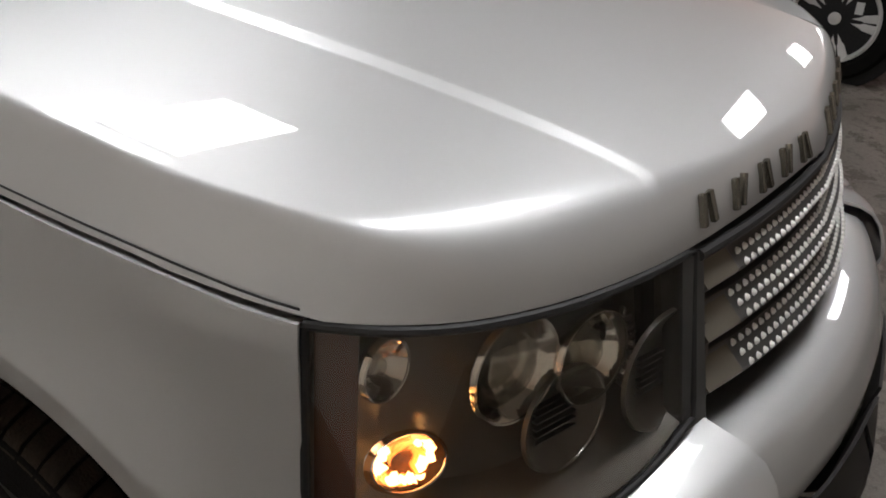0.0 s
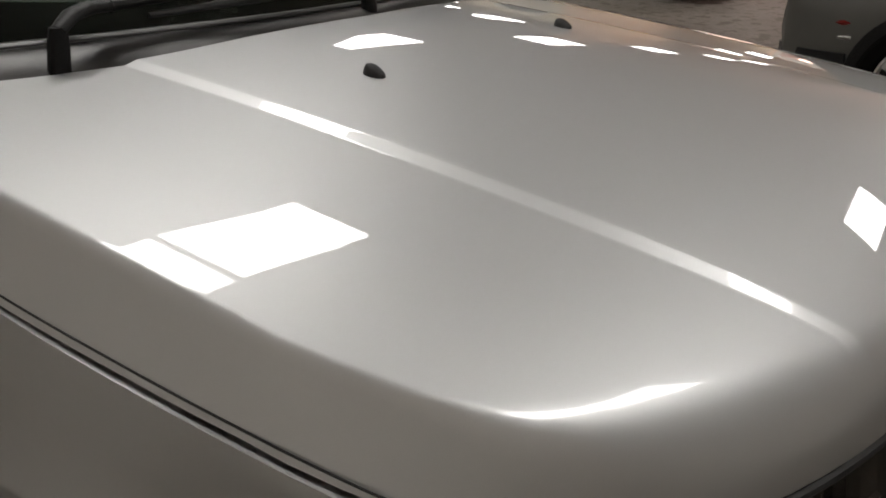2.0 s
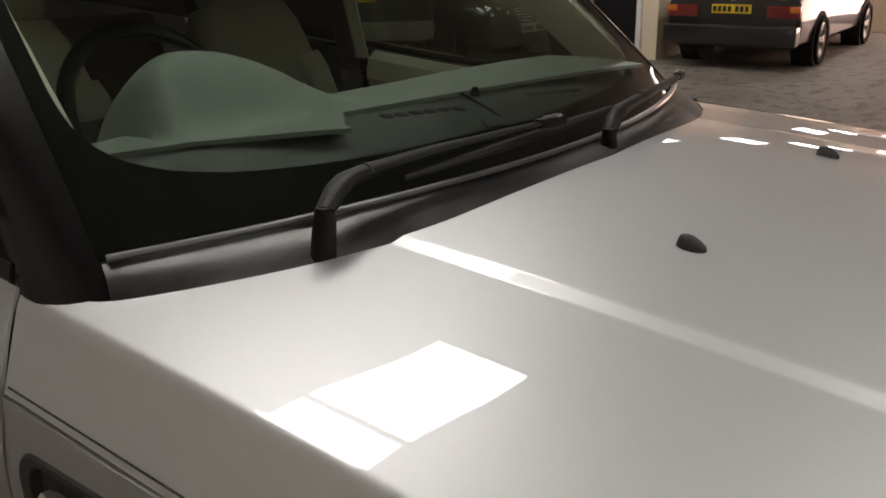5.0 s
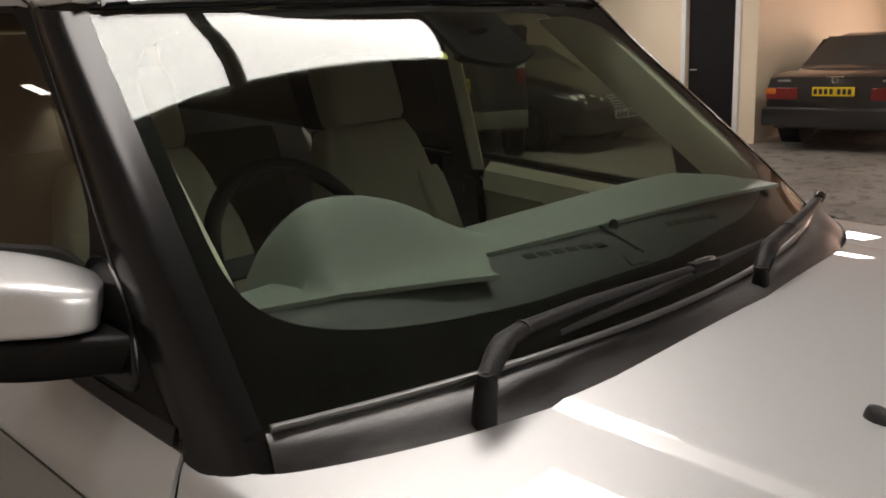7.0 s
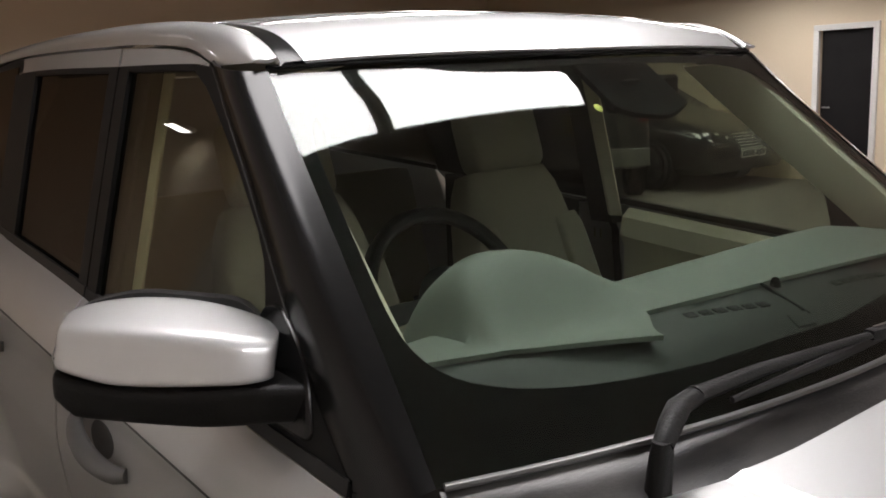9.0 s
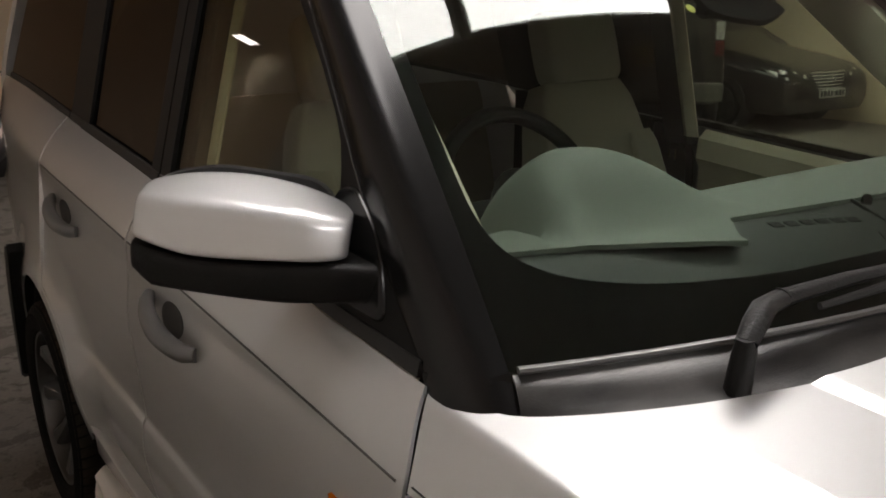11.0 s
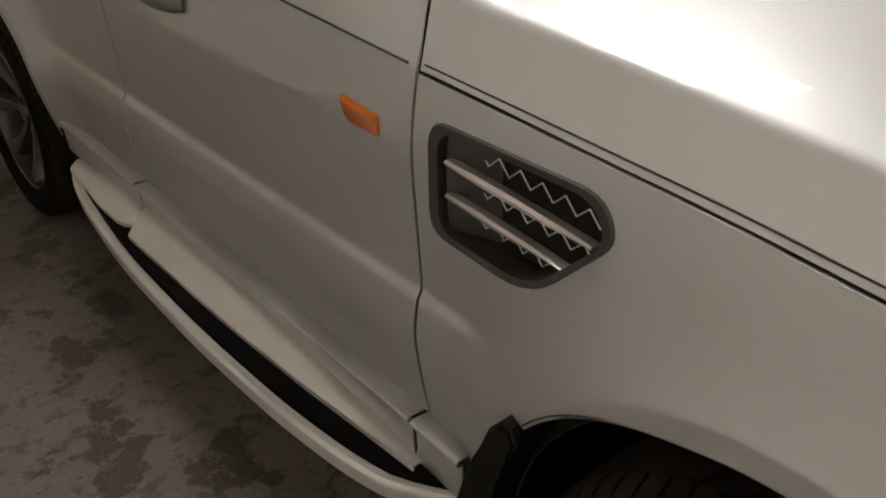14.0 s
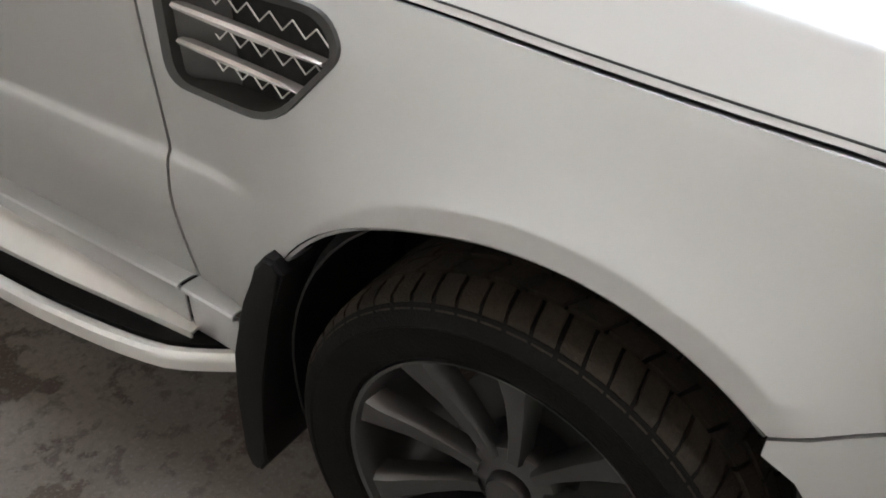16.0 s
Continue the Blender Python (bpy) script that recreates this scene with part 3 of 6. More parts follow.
doors = {}
for sx in (-1, 1):
    doors[sx] = (door_panel("front_door", sx, lambda z: front_gap(z) + 0.0035, lambda z: 1.752, "silver front door"),
                 door_panel("rear_door", sx, lambda z: 1.760, rear_edge, "silver rear door"))

    # rear quarter
    bm = bmesh.new()
    # above the arch as columns
    cols = []
    ys = sorted(around(AXLE, AXLE - ARCH, AXLE + ARCH, 36) + span(AXLE + ARCH + 0.004, 3.86, 14) + [AXLE - ARCH - 0.04, AXLE - ARCH - 0.02])
    for y in ys:
        lo = 0.365 + math.sqrt(max(0, ARCH ** 2 - (y - AXLE) ** 2)) if abs(y - AXLE) < ARCH else (0.44 if y < AXLE else 0.40)
        r = ARCH + 0.042
        hi = belt_z(y)
        if y < 2.622:
            d = y - AXLE
            hi = 0.365 + math.sqrt(max(0, r * r - d * d)) if abs(d) < r else lo + 0.01
        hi = max(hi, lo + 0.01)
        cols.append([Vector((sx * side_x(y, z), y, z)) for z in span(lo, hi, 30)])
    grid(bm, cols)
    thicken(bm, 0.006, (0, 3.0, 0.8))
    part("rear_quarter", bm, SILVER, car, "silver rear quarter panel", sharp=50)
    # black rubber arch seal and liner at both wheels
    for cy in (0.0, AXLE):
        bm = bmesh.new()
        rows = []
        for a in span(-0.35, math.pi + 0.35, 30):
            c, s = math.cos(a), math.sin(a)
            rows.append([(sx * x, cy + r * c, 0.365 + r * s) for x, r in ((0.93, ARCH - 0.004), (0.90, ARCH + 0.01), (0.60, ARCH + 0.01), (0.55, 0.30))])
        grid(bm, rows)
        thicken(bm, 0.004, (sx * 0.7, cy, 1.5))
        part("wheel_liner", bm, WELL, car, "black wheel arch liner")
        bm = bmesh.new()
        box(bm, (sx * 0.54, cy, 0.55), (0.02, 0.9, 0.6))
        part("inner_wing", bm, WELL, car)

# dark structure under the skin so that the shut lines stay dark
bm = bmesh.new()
box(bm, (0, 0.08, 0.80), (1.06, 1.10, 0.30))
part("engine_bay", bm, WELL, car, "dark engine bay under the bonnet")
bm = bmesh.new()
box(bm, (0, 1.7, 0.34), (1.70, 2.1, 0.10), bevel=0.02)
part("underbody", bm, WELL, car, "dark underbody")
for sx in (-1, 1):
    bm = bmesh.new()
    rows = [[(sx * (shut_x(y) - 0.012), y, z) for z in (hood_low(y) - 0.03, hood_low(y) + 0.012)] + [(sx * (shut_x(y) - 0.06), y, hood_low(y) + 0.012)] for y in span(-0.47, 0.64, 26)]
    part("wing_seal", sheet(rows, 0.004, (0, 0, 0.8)), SEAL, car, "black rubber seal along the bonnet edge")
    bm = bmesh.new()
    rows = [[(sx * (side_x(y, z) - 0.014), y, z) for y in (front_gap(z) - 0.02, front_gap(z) + 0.02)] for z in span(0.43, 1.15, 20)]
    part("door_seal", sheet(rows, 0.004, (0, 0.6, 0.8)), SEAL, car)
    rows = [[(sx * (side_x(y, z) - 0.014), y, z) for y in (1.74, 1.77)] for z in span(0.43, 1.22, 16)]
    part("door_seal", sheet(rows, 0.004, (0, 1.7, 0.8)), SEAL, car)

# thin crease below the belt, wing to tail: shadow laid as dark tube
for sx in (-1, 1):
    for y0, y1 in ((0.66, 1.745), (1.765, 2.6)):
        bm = bmesh.new()
        tube(bm, [(sx * (side_x(y, crease_z(y)) - 0.0005), y, crease_z(y)) for y in span(y0, y1, 20)], 0.0022, 6)
        part("crease_shadow", bm, GREY_PLASTIC, car, "fine dark line for the shadow of the crease below the windows")


# ---- pillars, roof and glass ----
def ws_point(u, v, off=0.0):
    """The windscreen: u from -1 to 1 across, v from 0 at its foot to 1 at the roof."""
    w = 0.815 + (0.703 - 0.815) * v
    y = (0.592 + (1.127 - 0.592) * v) - (1 - u * u) * (0.1723 * max(0, 1 - v) ** 2.5 + 0.0326 * v)
    z = (1.186 + (1.690 - 1.186) * v) + (1 - u * u) * (0.0099 * (1 - v) + 0.0068 * v)
    z += (-0.0521 + 0.0531 * u * u + 0.0916 * v - 0.1714 * u * u * v + 0.0461 * u ** 4 + 0.2725 * v * v - 0.2802 * u * u * v * v) * v * (1 - v)
    n = Vector((u * 0.35, -0.69, 0.72)).normalized()
    return Vector((u * w, y, z)) - n * off


windscreen = part("windscreen", sheet([[ws_point(u, v) for v in span(0, 1, 16)] for u in span(-1, 1, 28)], 0.004, (0, 1.2, 0.9)), SCREEN_GLASS, car, "greenish clear windscreen")

# black printed border of the windscreen
inner = []
for k in range(96):
    a = 2 * math.pi * k / 96
    c, s = math.cos(a), math.sin(a)
    e = 0.30
    u = 0.962 * math.copysign(abs(c) ** e, c)
    vv = 0.535 + (0.415 if s > 0 else 0.437) * math.copysign(abs(s) ** e, s)
    if s < 0:
        vv += 0.035 * (abs(u) / 0.962) ** 2 - 0.0
    inner.append((u, vv))
rows = []
for u, v in inner:
    du, dv = u, v - 0.535
    k = min(1.0 / max(abs(du), 1e-6), (0.465 if dv > 0 else 0.535) / max(abs(dv), 1e-6))
    ou, ov = du * k, 0.535 + dv * k
    rows.append([ws_point(u + (ou - u) * t, v + (ov - v) * t, 0.007) for t in span(0, 1, 4)])
rows.append(rows[0])
part("windscreen_border", sheet(rows, 0.0015, (0, 1.2, 0.9)), PRINT, windscreen, "black printed windscreen border")

# roof: panel, black drip channels, silver cant rails
def roof_z(x, y):
    zc = curve(y, (1.09, 1.712), (1.12, 1.736), (1.16, 1.763), (1.22, 1.787), (1.30, 1.803), (1.5, 1.821), (1.8, 1.832), (2.2, 1.836), (2.9, 1.82), (3.5, 1.77), (3.8, 1.725))
    return zc - 0.026 * (abs(x) / 0.62) ** 2.5


def roof_front(x):
    return 1.092 + 0.030 * (x / 0.703) ** 2


roof = part("roof", sheet([[(x, y, roof_z(x, y)) for y in [roof_front(x) + (3.75 - roof_front(x)) * (0.15 * v + 0.85 * v * v) for v in span(0, 1, 44)]] for x in span(-0.640, 0.640, 24)], 0.006, (0, 2, 1)), SILVER, car, "silver roof")
bm = bmesh.new()
tube(bm, [ws_point(u, 1.0, -0.004) + Vector((0, 0.004, 0.003)) for u in span(-1, 1, 24)], 0.0048, 8)
part("roof_seal", bm, BLACK_GLOSS, roof, "black seal along the top of the windscreen")


def frame_top(y):
    return curve(y, (1.20, 1.690), (1.294, 1.714), (1.36, 1.734), (1.45, 1.748), (1.86, 1.768), (2.46, 1.778), (3.0, 1.762), (3.6, 1.71))


def win_top(y):
    return curve(y, (1.2, 1.688), (1.36, 1.712), (1.75, 1.722), (2.42, 1.735), (3.0, 1.715), (3.6, 1.66))


for sx in (-1, 1):
    rows = []
    for y in [1.124, 1.13, 1.137, 1.145] + span(1.155, 1.40, 16) + span(1.44, 3.7, 34):
        zo, zi = max(frame_top(y), 1.7035), max(roof_z(0.66, y) + 0.002, 1.712)
        f = step(1.12, 1.30, y)
        out = glass_x(zo) + 0.007
        top = Vector((0.703, 0, zi + 0.004 * f - 0.004 * (1 - f)))
        pts = [Vector((0.681, 0, zi - 0.008)), Vector((0.685, 0, zi + 0.002 * f)), top, Vector((0.5 * (0.716 + out), 0, zi - 0.35 * (zi - zo))), Vector((out, 0, zo + 0.004)), Vector((out, 0, zo + 0.001))]
        c = []
        for i in range(len(pts) - 1):
            c += [pts[i].lerp(pts[i + 1], t) for t in (0, 0.5)]
        c.append(pts[-1])
        rows.append([Vector((sx * p.x, y, p.z)) for p in c])
    part("cant_rail", sheet(rows, 0.006, (0, 2, 1.2)), SILVER, car, "silver rail above the doors", sharp=70)
    rows = [[(sx * x, y, roof_z(0.65, y) + dz) for x, dz in ((0.636, -0.004), (0.641, 0.0005), (0.676, -0.0015), (0.684, -0.008))] for y in [1.118, 1.124, 1.132, 1.142] + span(1.155, 1.40, 14) + span(1.44, 3.7, 30)]
    part("drip_channel", sheet(rows, 0.008, (0, 2, 1)), BLACK_GLOSS, car, "black strip in the roof channel")
    # silver frame over the side windows
    for y0, y1 in ((1.30, 1.75), (1.762, 2.55)):
        rows = [[Vector((sx * (glass_x(z) + 0.003), y, z)) for z in span(win_top(y), frame_top(y) - 0.006, 4)] for y in span(y0, y1, 12)]
        part("door_frame_trim", sheet(rows, 0.008, (0, 1.7, 1.2)), SILVER, car, "silver strip above the side window")

    # windscreen pillar: from the glass edge round to the door gap
    rows = []
    for t in [-0.07, -0.035] + span(0, 1, 24):
        a = ws_point(sx * 1.0, t, -0.002)
        gz = 1.166 + (1.716 - 1.166) * max(t, -0.03)
        gy = curve(gz, (1.166, 0.684), (1.294, 0.848), (1.514, 1.079), (1.717, 1.295))
        b = Vector((sx * (glass_x(gz) + 0.004), gy, gz))
        mid = a + (a - ws_point(sx * 0.96, t, -0.002)).normalized() * ((b - a).length * 0.55)
        rows.append([a + Vector((0, 0.012, -0.012))] + [a * (1 - k) ** 2 + mid * 2 * k * (1 - k) + b * k * k for k in span(0, 1, 8)] + [b + Vector((-sx * 0.015, 0.0, 0))])
    # foot of the pillar down to the bonnet corner
    part("windscreen_pillar", sheet(rows, 0.006, (0, 1.2, 0.9)), BLACK_GLOSS, car, "gloss black windscreen pillar")
    foot = [[Vector((sx * 0.790, 0.545, 1.135)), Vector((sx * 0.790, 0.572, 1.192))], [Vector((sx * 0.818, 0.570, 1.135)), Vector((sx * 0.818, 0.588, 1.192))], [Vector((sx * 0.838, 0.570, 1.138)), Vector((sx * 0.838, 0.60, 1.185))],
            [Vector((sx * 0.862, 0.635, 1.140)), Vector((sx * 0.862, 0.655, 1.172))], [Vector((sx * 0.874, 0.684, 1.15)), Vector((sx * 0.872, 0.69, 1.17))]]
    part("pillar_foot", sheet(foot, 0.006, (0, 1.2, 0.9)), BLACK_GLOSS, car)

    bm = bmesh.new()
    tube(bm, [Vector((sx * (glass_x(z) + 0.0045), curve(z, (1.166, 0.687), (1.294, 0.851), (1.514, 1.082), (1.717, 1.298)), z)) for z in span(1.30, 1.702, 24)], 0.0012, 6)
    part("pillar_seam", bm, GREY_PLASTIC, car, "thin grey seam along the pillar")

    # door frames in gloss black, glass between
    fd, rd = doors[sx]

    def side_pt(y, z, off=0.0):
        return Vector((sx * (glass_x(z) + off), y, z))

    def strip(name, a, b, parent, material, off=0.003, n=14, label="", thick=0.01):
        """A strip of the window frame between two lines of (y, z)."""
        rows = []
        for t in span(0, 1, n):
            pa, pb = a(t), b(t)
            rows.append([side_pt(pa[0] + (pb[0] - pa[0]) * k, pa[1] + (pb[1] - pa[1]) * k, off) for k in span(0, 1, 4)])
        return part(name, sheet(rows, thick, (0, 1.7, 1.2)), material, parent, label)

    def gap_line(t):
        z = 1.178 + (1.712 - 1.178) * t
        return (curve(z, (1.166, 0.690), (1.294, 0.854), (1.514, 1.085), (1.717, 1.301)), z)

    def glass_front(t):
        z = 1.19 + (1.706 - 1.19) * t
        return (curve(z, (1.19, 0.955), (1.309, 0.967), (1.404, 0.996), (1.50, 1.085), (1.60, 1.205), (1.68, 1.315), (1.706, 1.37)), z)
    strip("window_frame", gap_line, glass_front, fd, TRIM_BLACK, label="gloss black window frame")
    strip("b_pillar", lambda t: (1.695, 1.225 + 0.49 * t), lambda t: (1.752, 1.23 + 0.487 * t), fd, TRIM_BLACK, 0.004, label="gloss black centre pillar")
    strip("b_pillar", lambda t: (1.760, 1.23 + 0.49 * t), lambda t: (1.815, 1.235 + 0.487 * t), rd, TRIM_BLACK, 0.004, label="gloss black centre pillar")
    strip("c_pillar", lambda t: (2.39 + 0.02 * t, 1.28 + 0.45 * t), lambda t: (2.60 + 0.02 * t, 1.294 + 0.436 * t), rd, TRIM_BLACK, 0.004, label="gloss black rear pillar")
    strip("belt_moulding", lambda t: (0.70 + 1.05 * t, belt_z(0.70 + 1.05 * t) + 0.001), lambda t: (0.70 + 1.05 * t, belt_z(0.70 + 1.05 * t) + 0.022), fd, BLACK_MATT, 0.007, 20, "black waist seal")
    strip("belt_moulding", lambda t: (1.76 + 0.84 * t, belt_z(1.76 + 0.84 * t) + 0.001), lambda t: (1.76 + 0.84 * t, belt_z(1.76 + 0.84 * t) + 0.022), rd, BLACK_MATT, 0.007, 16, "black waist seal")
    strip("belt_moulding", lambda t: (2.61 + 1.0 * t, belt_z(2.61 + t) + 0.001), lambda t: (2.61 + t, belt_z(2.61 + t) + 0.02), car, BLACK_MATT, 0.007, 16, "black waist seal")
    strip("window_frame", lambda t: (1.36 + 0.39 * t, win_top(1.36 + 0.39 * t) - 0.012), lambda t: (1.36 + 0.39 * t, win_top(1.36 + 0.39 * t)), fd, TRIM_BLACK)
    strip("window_frame", lambda t: (1.762 + 0.80 * t, win_top(1.762 + 0.8 * t) - 0.012), lambda t: (1.762 + 0.8 * t, win_top(1.762 + 0.8 * t)), rd, TRIM_BLACK)
    strip("window_pane", lambda t: (0.945 + 0.77 * t, belt_z(0.95 + 0.77 * t) + 0.01), lambda t: (min(1.715, 0.965 + max(0, t - 0.0) * 0.75), min(1.716, tab(0.965 + 0.75 * t, (0.96, 1.31), (0.996, 1.404), (1.205, 1.6), (1.37, 1.706), (1.75, 1.718)))),
          fd, SIDE_GLASS, -0.006, 24, "clear side window", 0.004)
    strip("window_pane", lambda t: (1.80 + 0.61 * t, belt_z(1.80 + 0.61 * t) + 0.01), lambda t: (1.80 + 0.61 * t, win_top(1.8 + 0.61 * t) - 0.004), rd, REAR_GLASS, -0.006, 10, "dark rear side window", 0.004)
    strip("quarter_window", lambda t: (2.61 + 1.0 * t, belt_z(2.61 + t) + 0.012), lambda t: (2.61 + 0.9 * t, win_top(2.61 + 0.9 * t) + 0.02), car, REAR_GLASS, 0.002, 10, "dark tinted quarter window", 0.004)

# tail: closed off with tailgate and bumper
rows = [[(x, 3.86 - 0.12 * (abs(x) / 0.85) ** 3 - 0.25 * max(0, z - 1.3), z) for x in span(-0.84 + 0.1 * step(1.3, 1.8, z), 0.84 - 0.1 * step(1.3, 1.8, z), 16)] for z in span(0.45, 1.72, 20)]
part("tailgate", sheet(rows, 0.03, (0, 2, 1)), SILVER, car, "silver tailgate")


# ---- ceiling light panels ----
PANEL_WHITE = glow("lit_panel_diffuser", (1.0, 0.985, 0.96), PANEL)


def build_panel(x0, x1, y0, y1, turn=5):
    p = empty("ceiling_light", pose((x0 + x1) / 2, (y0 + y1) / 2, CEIL, 0, 0, turn))
    tagged(p, "flat white lit panel light hanging below the ceiling", "ceiling light", "ceiling lights")
    w, d = x1 - x0, y1 - y0
    bm = bmesh.new()
    box(bm, (0, 0, -0.034), (w - 0.02, d - 0.02, 0.012))
    part("diffuser", bm, PANEL_WHITE, p, "lit white diffuser")
    for c, s in (((0, d / 2, -0.02), (w + 0.02, 0.02, 0.04)), ((0, -d / 2, -0.02), (w + 0.02, 0.02, 0.04)), ((w / 2, 0, -0.02), (0.02, d - 0.022, 0.04)), ((-w / 2, 0, -0.02), (0.02, d - 0.022, 0.04))):
        bm = bmesh.new()
        box(bm, c, s)
        part("frame", bm, WHITE, p)
    bm = bmesh.new()
    box(bm, (0, 0, -0.016), (w - 0.02, d - 0.02, 0.018))
    part("housing", bm, WHITE, p, "white metal housing")
    for cx in (-0.42, 0.42):
        for cy in (-0.38, 0.38):
            bm = bmesh.new()
            tube(bm, [(cx * w, cy * d, -0.02), (cx * w, cy * d, ROOM - CEIL)], 0.003, 6)
            part("suspension_wire", bm, SATIN, p)
    return p


build_panel(-0.047, 0.926, 0.944, 1.385, 1.4)
build_panel(-1.065, -0.092, 0.920, 1.361, 1.4)
# unseen panels at x 7.6, 8.2 and 14.2 added to brighten the far bay
for x0, x1, y0, y1 in ((3.56, 4.40, -1.12, -0.73), (2.90, 3.95, 2.82, 3.22), (5.70, 6.75, 2.72, 3.14), (8.80, 9.90, 2.72, 3.14), (11.9, 13.0, 2.72, 3.14), (14.2, 15.2, 2.72, 3.14), (6.05, 6.65, -0.97, -0.58), (8.70, 9.40, -0.97, -0.58),
                       (-0.20, 0.74, -0.97, -0.54), (-1.17, -0.23, -1.02, -0.59), (0.75, 1.95, 3.35, 3.95), (0.6, 1.8, 6.4, 7.0), (3.75, 4.95, 6.4, 7.0), (6.6, 7.8, 6.4, 7.0), (7.6, 8.8, 4.55, 5.05), (8.2, 9.4, 5.9, 6.4), (-3.05, -2.85, 7.10, 7.40)):
    build_panel(x0, x1, y0, y1)


# ---- nose: headlights, grille, bumper ----
LOW = ((-0.878, -0.470), (-0.868, -0.492), (-0.835, -0.553), (-0.775, -0.617), (-0.66, -0.685), (-0.50, -0.737), (-0.31, -0.772), (-0.15, -0.797), (0, -0.810))


def nose_pt(s, d=0.0):
    """A point of the nose's plan, s from 0 at the wing to 1 at the middle; d pushes it outwards."""
    ps = [Vector((x, y)) for x, y in LOW]
    ls = [0]
    for a, b in zip(ps, ps[1:]):
        ls.append(ls[-1] + (b - a).length)
    L = s * ls[-1]
    x = curve(L, *zip(ls, [p.x for p in ps]))
    y = curve(L, *zip(ls, [p.y for p in ps]))
    e = 0.002 * ls[-1]
    t = Vector((curve(L + e, *zip(ls, [p.x for p in ps])) - curve(L - e, *zip(ls, [p.x for p in ps])), curve(L + e, *zip(ls, [p.y for p in ps])) - curve(L - e, *zip(ls, [p.y for p in ps]))))
    t = t.normalized() if t.length > 1e-9 else Vector((1, 0))
    n = Vector((t.y, -t.x))
    if n.y > 0 and s > 0.1:
        n = -n
    if n.x > 0 and s <= 0.1:
        n = -n
    return Vector((x, y)) + n * d


HL_S = 0.52        # where the headlight ends along the nose


def hl_low(s):
    return curve(s, (0.0, 0.705), (0.12, 0.690), (0.26, 0.683), (0.40, 0.700), (HL_S, 0.735))


def hl_pt(s, z, d=0.0):
    p = nose_pt(s, d + (0.958 - z) * 0.20 * step(-0.05, 0.12, s))
    return Vector((p.x, p.y, z))


HL_N = Vector((-0.554, -0.832, 0))


def build_headlight(sx):
    hl = empty("headlight")
    hl.parent = car
    hl["label"] = "dark clear-lens headlight, amber indicator lit"

    def fl(p):
        return Vector((p[0] * -sx, p[1], p[2]))
    ss = span(0.005, HL_S, 30)
    rows = [[fl(hl_pt(s, hl_low(s) + (0.958 - hl_low(s)) * t)) for t in span(0, 1, 12)] for s in ss]
    part("lens", sheet(rows, 0.003, (0, 0.2, 0.8)), LENS_GLASS, hl, "clear lens")
    # black bowl behind the lens
    rows = []
    for s in ss:
        zl = hl_low(s)
        inn = 0.085 * step(0.0, 0.10, s) * (1 - step(HL_S - 0.025, HL_S, s)) + 0.012
        rows.append([fl(hl_pt(s, zl + 0.002, -0.004)), fl(hl_pt(s, zl + 0.008, -inn * 0.6)), fl(hl_pt(s, zl + 0.03, -inn))] + [fl(hl_pt(s, zl + 0.03 + (0.93 - zl - 0.03) * t, -inn)) for t in (0.33, 0.66, 1)] + [fl(hl_pt(s, 0.952, -inn * 0.6)), fl(hl_pt(s, 0.956, -0.004))])
    part("housing", sheet(rows, 0.004, (0, 0.2, 0.8)), LAMP_BLACK, hl, "dark lamp housing")
    # dark rim round the lens
    bm = bmesh.new()
    edge = [hl_pt(s, 0.959, 0.001) for s in ss] + [hl_pt(HL_S, z, 0.001) for z in (0.9, 0.82, 0.76)] + [hl_pt(s, hl_low(s) - 0.003, 0.001) for s in ss[::-1]] + [hl_pt(0.005, z, 0.001) for z in (0.75, 0.82, 0.9)]
    edge.append(edge[0])
    tube(bm, [fl(p) for p in edge], 0.006, 8)
    part("rim", bm, SEAL, hl, "black rubber rim")

    def lamp_pose(x, y, z, yaw=0.0, pitch=-6):
        w = (HL_N * 0.55 + Vector((0, -1, 0)) * 0.45).normalized()
        base = look((0, 0, 0), -w)          # +z of the pose points out of the lamp
        m = Matrix.Translation((x, y, z)) @ base @ pose(0, 0, 0, pitch, yaw, 0)
        return Matrix.Diagonal((-sx, 1, 1, 1)) @ m

    def bowl(name, m, r, depth, material, label, ring=True, parent=hl):
        bm = bmesh.new()
        lathe(bm, [(0.0005, -depth), (r * 0.45, -depth * 0.86), (r * 0.8, -depth * 0.45), (r, 0.0), (r + 0.004, 0.002), (r + 0.006, -0.004), (r * 0.84, -depth * 0.5), (r * 0.5, -depth * 0.95), (0.0005, -depth - 0.006)], m, 36)
        ob = part(name, bm, material, parent, label)
        if ring:
            bm = bmesh.new()
            lathe(bm, [(r + 0.001, -0.004), (r + 0.001, 0.002), (r + 0.0025, 0.003), (r + 0.0035, 0.0), (r + 0.0035, -0.008), (r + 0.001, -0.006)], m, 40)
            part("ring", bm, CHROME, ob, "thin bright ring")
        return ob
    main_ob = bowl("main_lamp", lamp_pose(-0.702, -0.634, 0.868), 0.062, 0.045, REFLECTOR, "round chromed lamp")
    bm = bmesh.new()
    lathe(bm, [(0.0005, 0.022), (0.020, 0.019), (0.034, 0.011), (0.042, 0.0), (0.042, -0.018), (0.0005, -0.018)], lamp_pose(-0.702, -0.634, 0.868) @ Matrix.Translation((0, 0, -0.014)), 28)
    part("projector", bm, BULB_GLASS, main_ob)
    two = bowl("main_lamp", lamp_pose(-0.597, -0.684, 0.848), 0.057, 0.05, REFLECTOR, "round chromed lamp")
    bm = bmesh.new()
